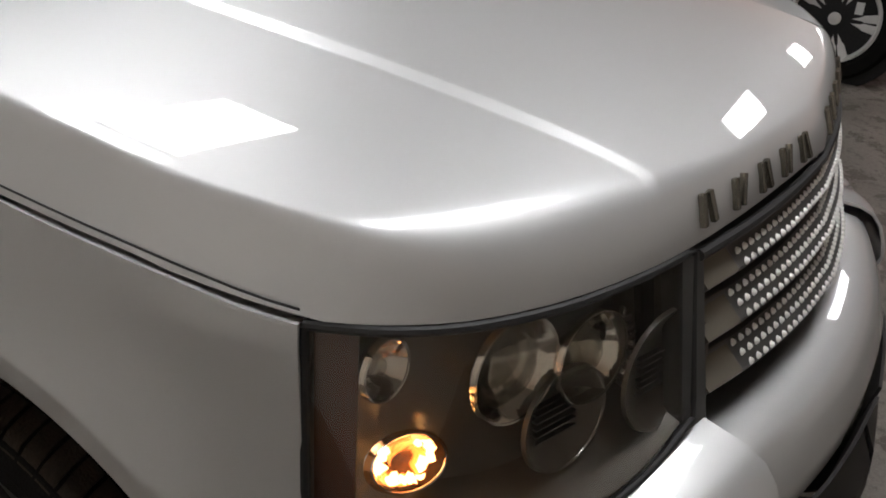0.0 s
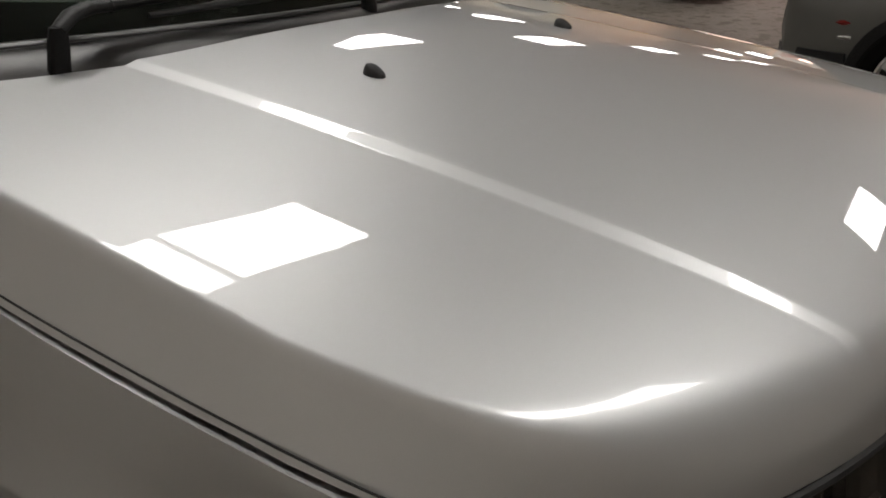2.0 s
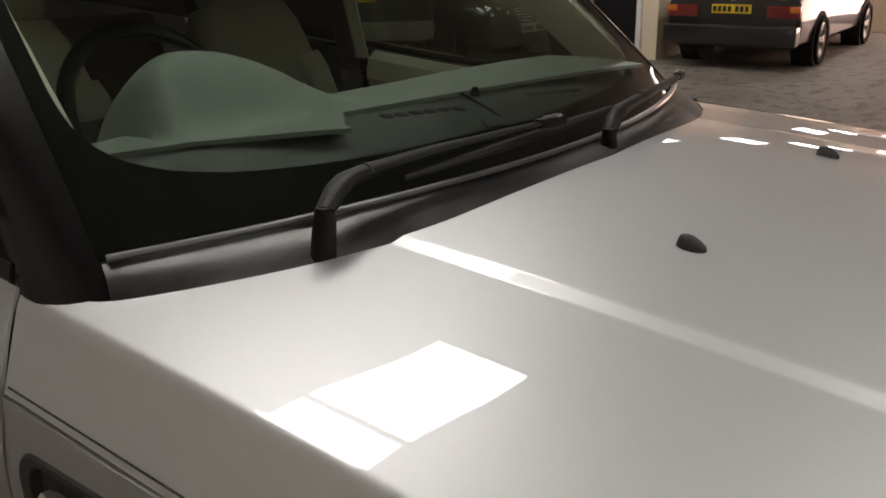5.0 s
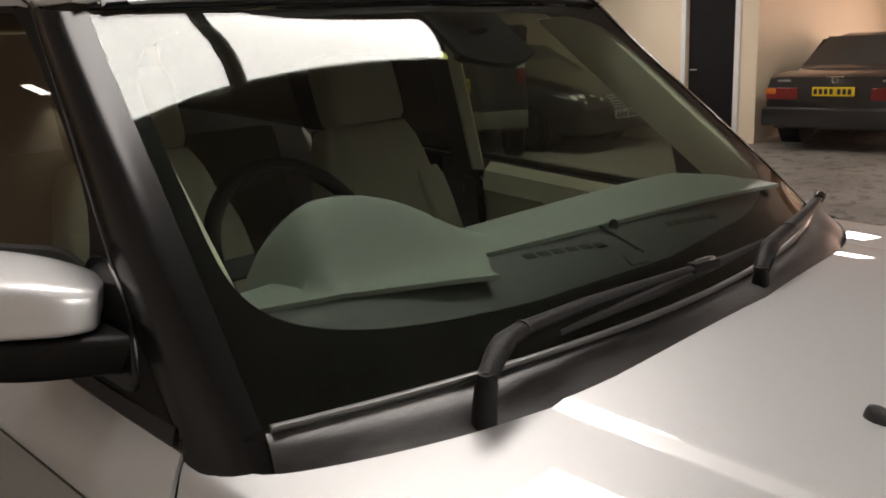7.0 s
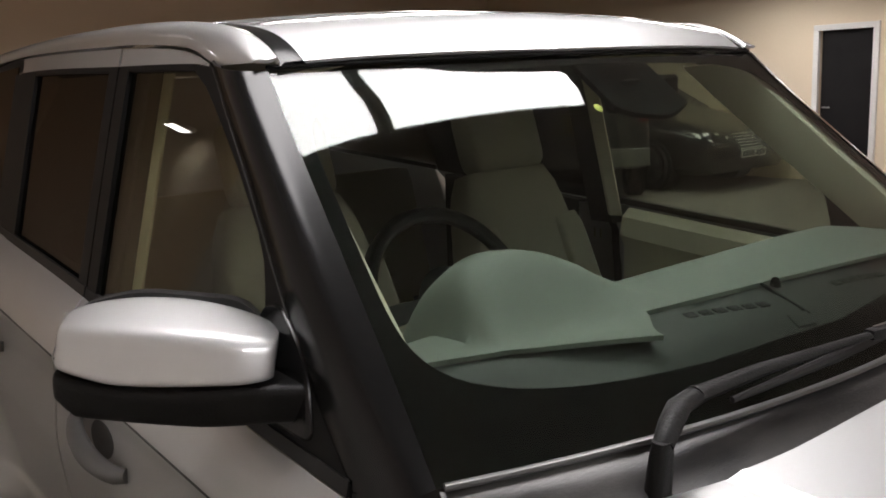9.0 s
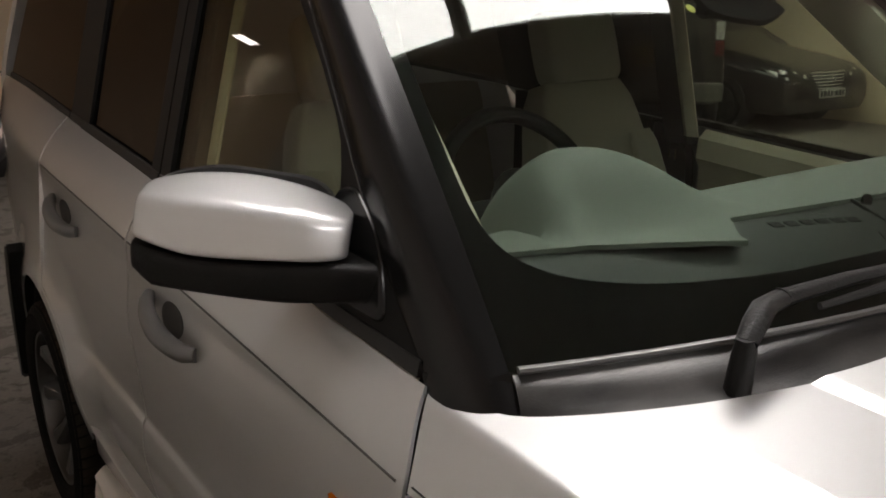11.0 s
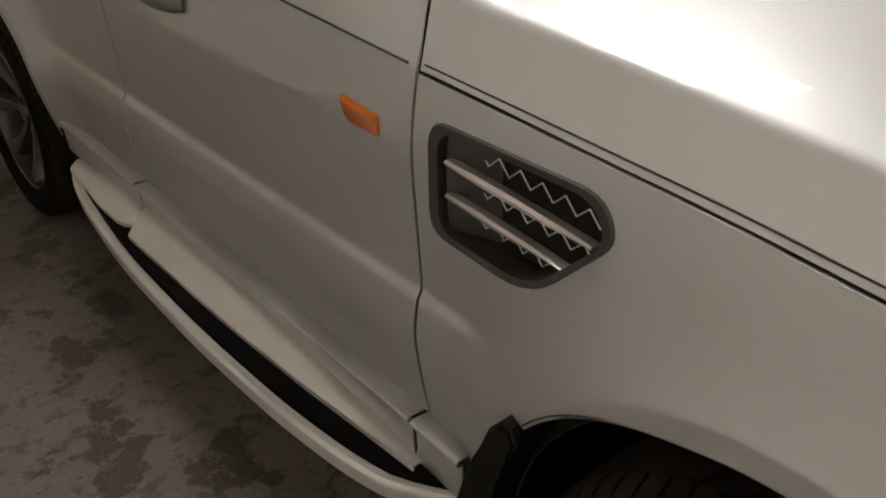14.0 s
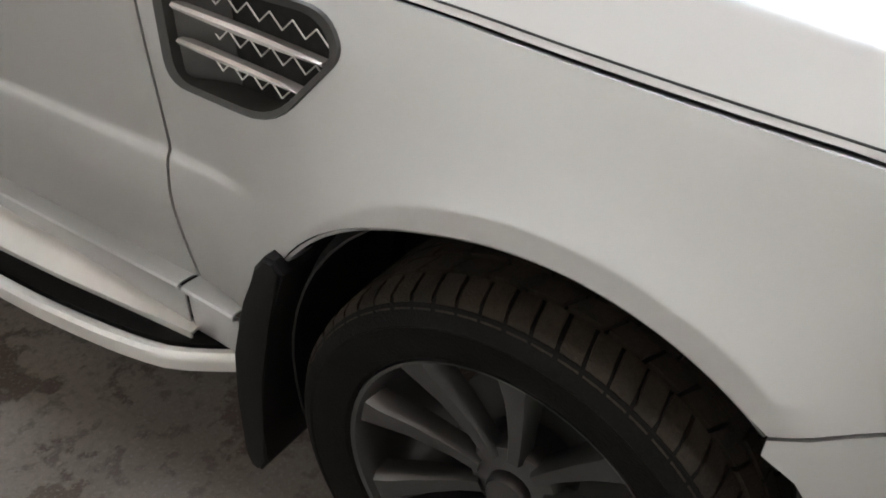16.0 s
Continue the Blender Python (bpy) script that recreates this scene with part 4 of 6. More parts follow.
    lathe(bm, [(0.0005, 0.018), (0.014, 0.015), (0.024, 0.008), (0.029, 0.0), (0.029, -0.02), (0.0005, -0.02)], lamp_pose(-0.597, -0.684, 0.848) @ Matrix.Translation((0, 0, -0.014)), 28)
    part("projector", bm, BULB_GLASS, two)
    # bright facets down the side of the second lamp
    bm = bmesh.new()
    fm = lamp_pose(-0.597, -0.684, 0.848)
    for k in range(9):
        a = radians(-48 + 12 * k)
        box(bm, fm @ Vector((0.066 * math.cos(a), 0.066 * math.sin(a), 0.004)), (0.010, 0.007, 0.006), fm.to_3x3().to_4x4() @ Matrix.Rotation(a, 4, "Z") @ Matrix.Rotation(radians((k * 37) % 50 - 25), 4, "Y"), 0.001)
    part("facets", bm, CHROME, two, "small bright facets")
    # dark ribbed dishes below and towards the grille
    for x, y, z, r in ((-0.640, -0.676, 0.780, 0.066), (-0.507, -0.752, 0.806, 0.080)):
        ob = bowl("ribbed_dish", lamp_pose(x, y, z), r, 0.03, LAMP_BLACK, "dark ribbed dish", ring=False)
        bm = bmesh.new()
        for k in range(6):
            box(bm, lamp_pose(x, y, z) @ Vector((0, (k - 3) * 0.010, -0.018)), (0.07, 0.0025, 0.008), lamp_pose(0, 0, 0).to_3x3().to_4x4())
        part("rib", bm, GREY_PLASTIC, ob)
        bm = bmesh.new()
        lathe(bm, [(r - 0.001, -0.004), (r + 0.001, 0.001), (r + 0.003, -0.004), (r - 0.001, -0.004)], lamp_pose(x, y, z), 36)
        part("ring", bm, CHROME, ob, "thin bright ring")
    small = bowl("side_lamp", lamp_pose(-0.811, -0.5315, 0.889, 12), 0.033, 0.030, REFLECTOR, "small round lamp")
    bm = bmesh.new()
    lathe(bm, [(0.0005, -0.005), (0.010, -0.008), (0.014, -0.02), (0.0005, -0.03)], lamp_pose(-0.811, -0.5315, 0.889, 12), 20)
    part("bulb", bm, BULB_GLASS, small)
    ind = bowl("indicator", lamp_pose(-0.8175, -0.570, 0.786, 12) @ Matrix.Rotation(radians(-32), 4, "Z") @ Matrix.Diagonal((1.85, 0.92, 1, 1)), 0.035, 0.022, BOWL_AMBER, "lit amber indicator")
    # glowing filament shapes in the bowl
    bm = bmesh.new()
    m = lamp_pose(-0.8175, -0.570, 0.786, 12) @ Matrix.Rotation(radians(-32), 4, "Z")
    rnd = random.Random(5)
    for k in range(34):
        a = rnd.choice((rnd.uniform(2.5, 3.9), rnd.uniform(-0.7, 1.2), rnd.uniform(4.2, 5.6)))
        q = rnd.uniform(0.62, 0.92)
        c = m @ Vector((0.060 * q * math.cos(a), 0.034 * q * math.sin(a), -0.006 - 0.012 * (1 - q)))
        bmesh.ops.create_icosphere(bm, subdivisions=1, radius=rnd.uniform(0.003, 0.0075), matrix=Matrix.Translation(c))
    for v in bm.verts:
        v.co += Vector((noise.noise(v.co * 160), noise.noise(v.co * 160 + Vector((5, 0, 0))), noise.noise(v.co * 160 + Vector((0, 9, 0))))) * 0.006
    part("lit_bulb", bm, BULB_LIT, ind, "glowing amber bulb")
    # amber side reflector at the outer end
    rows = [[fl(hl_pt(s, z, -0.012)) for z in span(0.71, 0.945, 8)] for s in span(0.012, 0.06, 4)]
    part("side_reflector", sheet(rows, 0.003, (0, 0.2, 0.8)), AMBER_DIM, hl, "dim amber side reflector")
    return hl


for sx in (-1, 1):
    build_headlight(sx)

# grille with three perforated bars
grille = empty("grille")
grille.parent = car
grille["label"] = "dark grille with three perforated silver bars"


def gpt(x, z, d=0.0):
    y = curve(abs(x), (0, -0.806), (0.15, -0.797), (0.31, -0.777), (0.46, -0.747), (0.52, -0.733)) - (0.958 - z) * (0.18 + 0.14 * (1 - min(1, abs(x) / 0.5) ** 2))
    return Vector((x, y - d, z))


rows = [[gpt(x, z, -0.05) for z in span(0.70, 0.955, 6)] for x in span(-0.50, 0.50, 20)]
part("backing", sheet(rows, 0.01, (0, 0, 0.8)), WELL, grille, "dark opening")
bm = bmesh.new()
path = [gpt(x, 0.950, 0.002) for x in span(-0.46, 0.46, 24)]
tube(bm, path, 0.008, 8)
part("surround", bm, SEAL, grille)
for sx in (-1, 1):
    rows = [[gpt(sx * x, z, 0.004) for x in (0.452, 0.470, 0.500)] for z in span(0.705, 0.955, 8)]
    part("end_post", sheet(rows, 0.03, (0, 0, 0.8)), GREY_PLASTIC, grille, "dark grey end post")
for zc in (0.920, 0.847, 0.774):
    rows = [[gpt(x, zc + dz, d) for dz, d in ((0.022, -0.030), (0.020, -0.016), (-0.016, 0.006), (-0.022, 0.004), (-0.022, -0.03))] for x in span(-0.452, 0.452, 36)]
    bar = part("bar", sheet(rows, 0.003, (0, 0, 0.8)), GREY_PLASTIC, grille, "silver perforated grille bar")
    bm = bmesh.new()
    for r in range(3):
        for i in range(36):
            x = -0.360 + 0.720 * (i + 0.33 * r) / 35.7
            p = gpt(x, zc + 0.0135 - 0.0135 * r, -0.0125 + 0.0085 * r)
            a, b, h = 0.0072, 0.0056, 0.0045
            n = Vector((0, -0.86, 0.5))
            u = Vector((0, 0.5, 0.86))
            top = [bm.verts.new(p + n * h + (Vector((math.cos(t) * a, 0, 0)) + u * math.sin(t) * b) * 0.45) for t in span(0, 2 * math.pi, 8)[:-1]]
            ring = [bm.verts.new(p + Vector((math.cos(t) * a, 0, 0)) + u * math.sin(t) * b) for t in span(0, 2 * math.pi, 8)[:-1]]
            for k in range(len(ring)):
                bm.faces.new([ring[k], ring[(k + 1) % len(ring)], top[(k + 1) % len(ring)], top[k]])
            bm.faces.new(top)
    me = part("studs", bm, STUD, bar, "rows of bright raised studs", sharp=80)
    me["kind"] = "stuff"
    for sx in (-1, 1):
        rows = [[gpt(sx * x, zc + dz, d + 0.003) for dz, d in ((0.021, -0.02), (-0.016, 0.006), (-0.022, 0.0))] for x in span(0.374, 0.452, 4)]
        part("bar_end", sheet(rows, 0.004, (0, 0, 0.8)), BAR_END, bar, "plain bar end")

# bumper
def bump_pt(s, z, d):
    p = nose_pt(s, d)
    return Vector((p.x, p.y, z))


def bumper_half(sx):
    rows = []
    for s in span(0.0, 0.545, 30):
        k = step(0.0, 0.18, s)
        zt = curve(s, (0, 0.700), (0.12, 0.685), (0.30, 0.680), (0.45, 0.708), (0.545, 0.722))
        zb = 0.45 + 0.10 * step(0.10, 0.35, s)
        prof = [(zt, 0.030 * k + 0.012), (zt - 0.003, 0.052 * k + 0.016), (zt - 0.009, 0.090 * k + 0.024), (zt - 0.022, 0.114 * k + 0.030), (zt - 0.046, 0.128 * k + 0.036), (zt - 0.080, 0.138 * k + 0.040), (zt - 0.115, 0.144 * k + 0.042), (zb, 0.132 * k + 0.036)]
        rows.append([Vector((bump_pt(s, z, d).x * -sx, bump_pt(s, z, d).y, z)) for z, d in prof])
    # round the corner to the wheel arch
    back = []
    for y in (-0.30, -0.34, -0.38, -0.42, -0.455):
        zt = joint_z(y) - 0.006
        arch = 0.365 + math.sqrt(max(0, ARCH ** 2 - y * y)) if abs(y) < ARCH else 0.36
        zb = max(0.45, min(arch, zt - 0.02)) if y > -0.44 else 0.45
        back.append([Vector((sx * (side_x(y, zt) + 0.004 * t), y, zt + (zb - zt) * t)) for t in (0, 0.02, 0.1, 0.25, 0.5, 0.75, 0.9, 1)])
    return back + rows


for sx in (-1, 1):
    bumper = part("front_bumper", sheet(bumper_half(sx), 0.006, (0, 0.3, 0.6)), SILVER, car, "silver front bumper", sharp=50)
    rows = []
    for s in span(0.0, 1.0, 30):
        k, far = step(0, 0.18, s), 0.050 * step(0.30, 0.75, s)
        rows.append([Vector((nose_pt(s, d).x * -sx, nose_pt(s, d).y, z)) for z, d in ((0.470 + 0.10 * step(0.10, 0.35, s), 0.115 * k + 0.024 + far), (0.46 + 0.05 * step(0.10, 0.35, s), 0.10 * k + 0.026 + far), (0.44, 0.125 * k + 0.034 + far), (0.39, 0.13 * k + 0.034 + far), (0.33, 0.11 * k + 0.02 + far), (0.27, 0.06 * k))])
    part("lower_valance", sheet(rows, 0.006, (0, 0.3, 0.6)), BLACK_MATT, bumper, "black lower bumper")
    bm = bmesh.new()
    a = nose_pt(0.40, 0.085)
    box(bm, Vector((a.x * -sx, a.y, 0.668)), (0.05, 0.03, 0.014), pose(0, 0, 0, 12, 0, sx * 25), 0.004)
    part("washer_cap", bm, BLACK_MATT, bumper, "small black headlamp washer")
    rows = [[Vector((nose_pt(s, d).x * -sx, nose_pt(s, d).y, z)) for d, z in ((-0.02, 0.672), (0.06, 0.672))] for s in span(0.5, 1, 10)]
    part("grille_sill", sheet(rows, 0.01, (0, 0.3, 0.2)), BLACK_MATT, bumper)

# the middle of the bumper, set a little lower than its corners
rows = []
for x in span(-0.450, 0.450, 40):
    yi, yo, yl = -0.854 + 0.30 * x * x, -0.948 + 0.36 * x * x, -0.975 + 0.32 * x * x
    rows.append([Vector((x, y, z)) for y, z in ((yi + 0.05, 0.672), (yi + 0.012, 0.690), (yi, 0.696), (yi - 0.010, 0.6985), ((yi + yo) / 2, 0.6965), (yo + 0.016, 0.692), (yo, 0.684), (yo - 0.010, 0.666), (yl, 0.625), (yl - 0.003, 0.585), (yl + 0.004, 0.562), (yl + 0.03, 0.550))])
part("bumper_middle", sheet(rows, 0.006, (0, 0.0, 0.5)), SILVER, car, "silver middle of the front bumper", sharp=50)

# ---- side vents ----
VENT = [(0.604, 0.998), (0.300, 1.000), (0.270, 0.950), (0.400, 0.814), (0.606, 0.818)]
for sx, wing in ((-1, wing_r), (1, wing_l)):
    hole = rounded([(y, z) for y, z in VENT], [0.035, 0.04, 0.03, 0.06, 0.04], 5)
    inn = [(0.435 + (y - 0.435) * 0.89, 0.905 + (z - 0.905) * 0.865) for y, z in hole]
    bm = bmesh.new()
    mid = [(0.435 + (y - 0.435) * 0.95, 0.905 + (z - 0.905) * 0.94) for y, z in hole]
    rings(bm, [[(sx * x, y, z) for y, z in mid] for x in (0.85, 1.02)])
    cut(wing, bm)
    bm = bmesh.new()
    loops = [[(sx * (side_x(y, z) + 0.0005), y, z) for y, z in hole], [(sx * (side_x(y, z) + 0.004), y, z) for y, z in [(0.435 + (y - 0.435) * 0.985, 0.905 + (z - 0.905) * 0.975) for y, z in hole]],
             [(sx * (side_x(y, z) + 0.001), y, z) for y, z in inn], [(sx * (side_x(y, z) - 0.05), y, z) for y, z in inn], [(sx * (side_x(y, z) - 0.054), y, z) for y, z in hole]]
    vs = rings(bm, loops, cap=False)
    for i in range(len(hole)):
        a, b = vs[-1], vs[0]
        j = (i + 1) % len(hole)
        bm.faces.new([a[i], a[j], b[j], b[i]])
    fr = part("vent_frame", bm, GREY_PLASTIC, wing, "dark grey vent frame")
    bm = bmesh.new()
    vs = rings(bm, [[(sx * (side_x(0.43, 0.9) - 0.048), y, z) for y, z in inn], [(sx * (side_x(0.43, 0.9) - 0.055), y, z) for y, z in inn]])
    part("vent_back", bm, WELL, fr, "dark vent opening")
    # plate that fills the rear third of the opening
    rows = [[Vector((sx * (side_x(y, z) - 0.010 - 0.032 * step(0.595, 0.49, y)), y, z)) for z in span(0.832, 0.978, 4)] for y in span(0.50, 0.580, 8)]
    part("vent_plate", sheet(rows, 0.003, (0, 0.5, 0.9)), GREY_PLASTIC, fr)
    for (ya, za), (yb, zb), r in (((0.572, 0.943), (0.311, 0.926), 0.0062), ((0.572, 0.892), (0.350, 0.877), 0.0055)):
        rows = []
        for t in span(0, 1, 10):
            y, z = ya + (yb - ya) * t, za + (zb - za) * t
            x = side_x(y, z) - 0.006
            w = r * (0.35 + 0.65 * math.sin(math.pi * min(1, 0.15 + 0.8 * t)))
            rows.append([Vector((sx * (x + dx), y, z + dz)) for dx, dz in ((0.002, w), (0.006, w * 0.2), (0.003, -w), (-0.013, -w * 0.8), (-0.013, w * 0.6))])
        bm = bmesh.new()
        rings(bm, rows)
        part("vane", bm, VANE, fr, "bright silver vane")
    bm = bmesh.new()
    xg = side_x(0.43, 0.9) - 0.034
    for z0, y0, y1, n in ((0.957, 0.540, 0.325, 11), (0.908, 0.540, 0.330, 11), (0.862, 0.540, 0.395, 8)):
        pts = [(sx * xg, y0 + (y1 - y0) * i / n, z0 - 0.014 * (i / n) + (0.0095 if i % 2 == 0 else -0.0095)) for i in range(n + 1)]
        for a, b in zip(pts, pts[1:]):
            tube(bm, [a, b], 0.0012, 5)
    part("wire_mesh", bm, SATIN, fr, "zigzag silver wire")

# ---- small things on the body side ----
for sx in (-1, 1):
    fd, rd = doors[sx]
    # amber repeater
    o = rounded([(0.812, 0.973), (0.716, 0.965), (0.713, 0.936), (0.795, 0.934)], [0.006, 0.004, 0.004, 0.03], 5)
    bm = bmesh.new()
    c = (0.75, 0.955)
    loops = [[(sx * (side_x(y, z) - 0.002), y, z) for y, z in o], [(sx * (side_x(y, z) + 0.005), y, z) for y, z in o],
             [(sx * (side_x(y, z) + 0.010), c[0] + (y - c[0]) * 0.8, c[1] + (z - c[1]) * 0.75) for y, z in o]]
    rings(bm, loops)
    part("side_indicator", bm, AMBER, fd, "amber side indicator")
    # pull handles
    for dr, ya, yb, zh in ((fd, 1.325, 1.580, 1.022), (rd, 2.205, 2.460, 1.072)):
        bm = bmesh.new()
        pts, rs = [], []
        for t in span(0, 1, 12):
            y = ya + (yb - ya) * t
            bow = math.sin(math.pi * t) ** 0.6
            pts.append((sx * (side_x(y, zh) + 0.004 + 0.032 * bow), y, zh + 0.050 * (t - 0.5) - 0.010 * bow))
            rs.append(0.012 + 0.007 * bow)
        tube(bm, pts, rs, 12, flat=1.15)
        part("door_handle", bm, HANDLE, dr, "grey pull handle")
        # dark disc on the door paints the shade of a finger recess
        bm = bmesh.new()
        ym = (ya + yb) / 2 + 0.005
        outl = [(ym + 0.062 * math.cos(a), zh + 0.004 + 0.034 * math.sin(a)) for a in span(0, 2 * math.pi, 20)[:-1]]
        rings(bm, [[(sx * (side_x(y, z) + 0.0015), y, z) for y, z in outl], [(sx * (side_x(y, z) - 0.004), ym + (y - ym) * 0.9, zh + 0.004 + (z - zh - 0.004) * 0.9) for y, z in outl]])
        part("recess_shade", bm, GREY_PLASTIC, dr, "dark disc for the shade in the finger recess")
    # sill moulding with its raised lip
    for y0, y1 in ((0.53, 0.648), (0.658, 1.758), (1.770, 2.30)):
        rows = []
        for y in span(y0, y1, 16):
            zt = curve(y, (0.53, 0.424), (0.65, 0.432), (1.06, 0.436), (1.73, 0.452), (2.3, 0.462))
            x = shut_x(y)
            rows.append([Vector((sx * (x + dx), y, zt + dz)) for dx, dz in ((-0.030, 0.003), (0.004, 0.006), (0.012, 0.006), (0.0175, 0.004), (0.020, 0.000), (0.0195, -0.006), (0.016, -0.009), (0.007, -0.012), (0.006, -0.05), (0.003, -0.095), (0.000, -0.104), (-0.05, -0.115))])
        part("sill", sheet(rows, 0.004, (0, 1.4, 0.6)), SILVER, car, "silver sill moulding", sharp=24)
    # light scuff plates between sill and step
    for y0, y1 in ((0.64, 1.735), (1.775, 2.22)):
        rows = []
        for y in span(y0, y1, 14):
            t = (y - y0) / (y1 - y0)
            k = tab(t, (0, 0.0), (0.10, 0.16), (0.30, 0.55), (0.55, 0.85), (0.9, 1.0), (1, 1.0)) if y0 < 1 else 0.8 * step(0.0, 0.10, t) * (1 - 0.6 * step(0.3, 1, t))
            rows.append([Vector((sx * x, y, z)) for x, z in ((0.930, 0.336 + 0.063 * k), (0.945, 0.336 + 0.061 * k), (0.950 + 0.014 * k, 0.334 + 0.050 * k), (0.952 + 0.046 * k, 0.338), (0.952 + 0.046 * k, 0.328), (0.93, 0.322))])
        part("scuff_plate", sheet(rows, 0.006, (0, 1.4, 0.2)), SILVER_SILL, car, "pale silver step plate")
    # side step: rail with rubber tread
    rail, tread = [], []
    for t in span(0, 1, 44):
        y = 0.545 + (2.30 - 0.545) * t
        xo = curve(y, (0.545, 0.930), (0.60, 0.966), (0.66, 1.000), (0.80, 1.028), (1.0, 1.046), (1.3, 1.054), (1.6, 1.048), (2.0, 1.010), (2.2, 0.972), (2.30, 0.93))
        w = 0.024
        rail.append([Vector((sx * (xo + 0.008 + dx), y, 0.304 + dz)) for dx, dz in ((-w, 0.016), (-0.008, 0.018), (-0.001, 0.011), (0.0, 0.0), (-0.003, -0.022), (-0.012, -0.028), (-w, -0.026))])
        tread.append([Vector((sx * x, y, z)) for x, z in ((xo - w + 0.003, 0.326), (xo - w - 0.010, 0.328), (min(xo - w - 0.02, 0.91), 0.328), (min(xo - w - 0.02, 0.905), 0.305), (xo - w, 0.305))])
    bm = bmesh.new()
    rings(bm, rail)
    step_ob = part("side_step", bm, SILVER_SILL, car, "bowed pale side step")
    bm = bmesh.new()
    rings(bm, tread)
    part("rubber_tread", bm, RUBBER, step_ob, "black rubber tread")
    bm = bmesh.new()
    for y in (0.85, 1.45, 2.0):
        box(bm, (sx * 0.86, y, 0.305), (0.24, 0.06, 0.02), bevel=0.004)
    part("step_bracket", bm, WELL, step_ob)
    # mud flaps behind the wheels
    for cy in (0.0, AXLE):
        prof = [(0.378, 0.608), (0.392, 0.628), (0.412, 0.628), (0.434, 0.600), (0.462, 0.524), (0.481, 0.484), (0.498, 0.40), (0.506, 0.30), (0.511, 0.166), (0.499, 0.134), (0.478, 0.128), (0.460, 0.16), (0.454, 0.25), (0.444, 0.364), (0.420, 0.50)]
        if cy > 1:
            prof = [(0.352, 0.800), (0.372, 0.826), (0.402, 0.820), (0.430, 0.785), (0.461, 0.700), (0.474, 0.620), (0.482, 0.50), (0.480, 0.38), (0.470, 0.315), (0.452, 0.300), (0.430, 0.320), (0.424, 0.42), (0.415, 0.52), (0.395, 0.65), (0.370, 0.74)]
        bm = bmesh.new()
        rings(bm, [[(sx * x, cy + y - 0.012, z) for y, z in prof] for x in (0.66, 0.994)])
        es = [e for e in bm.edges if all(abs(abs(v.co.x) - 0.994) < 1e-4 for v in e.verts)]
        bmesh.ops.bevel(bm, geom=es, offset=0.006, segments=3, affect="EDGES")
        part("mud_flap", bm, FLAP, car, "black rubber mud flap")

# fine seam along the bonnet's lower edge
for sx in (-1, 1):
    bm = bmesh.new()
    pts = []
    for y in span(-0.474, 0.63, 34):
        o = Vector((sx * shut_x(y), y, hood_low(y)))
        p = Vector((sx * 0.872, y, hood_top(0.872, y)))
        q = o.lerp(p, 0.10)
        pts.append(q + Vector((sx * 0.0022, 0, -0.0005)))
    tube(bm, pts, 0.0014, 6)
    part("bonnet_seam", bm, SEAL, bonnet, "fine dark seam along the bonnet edge")


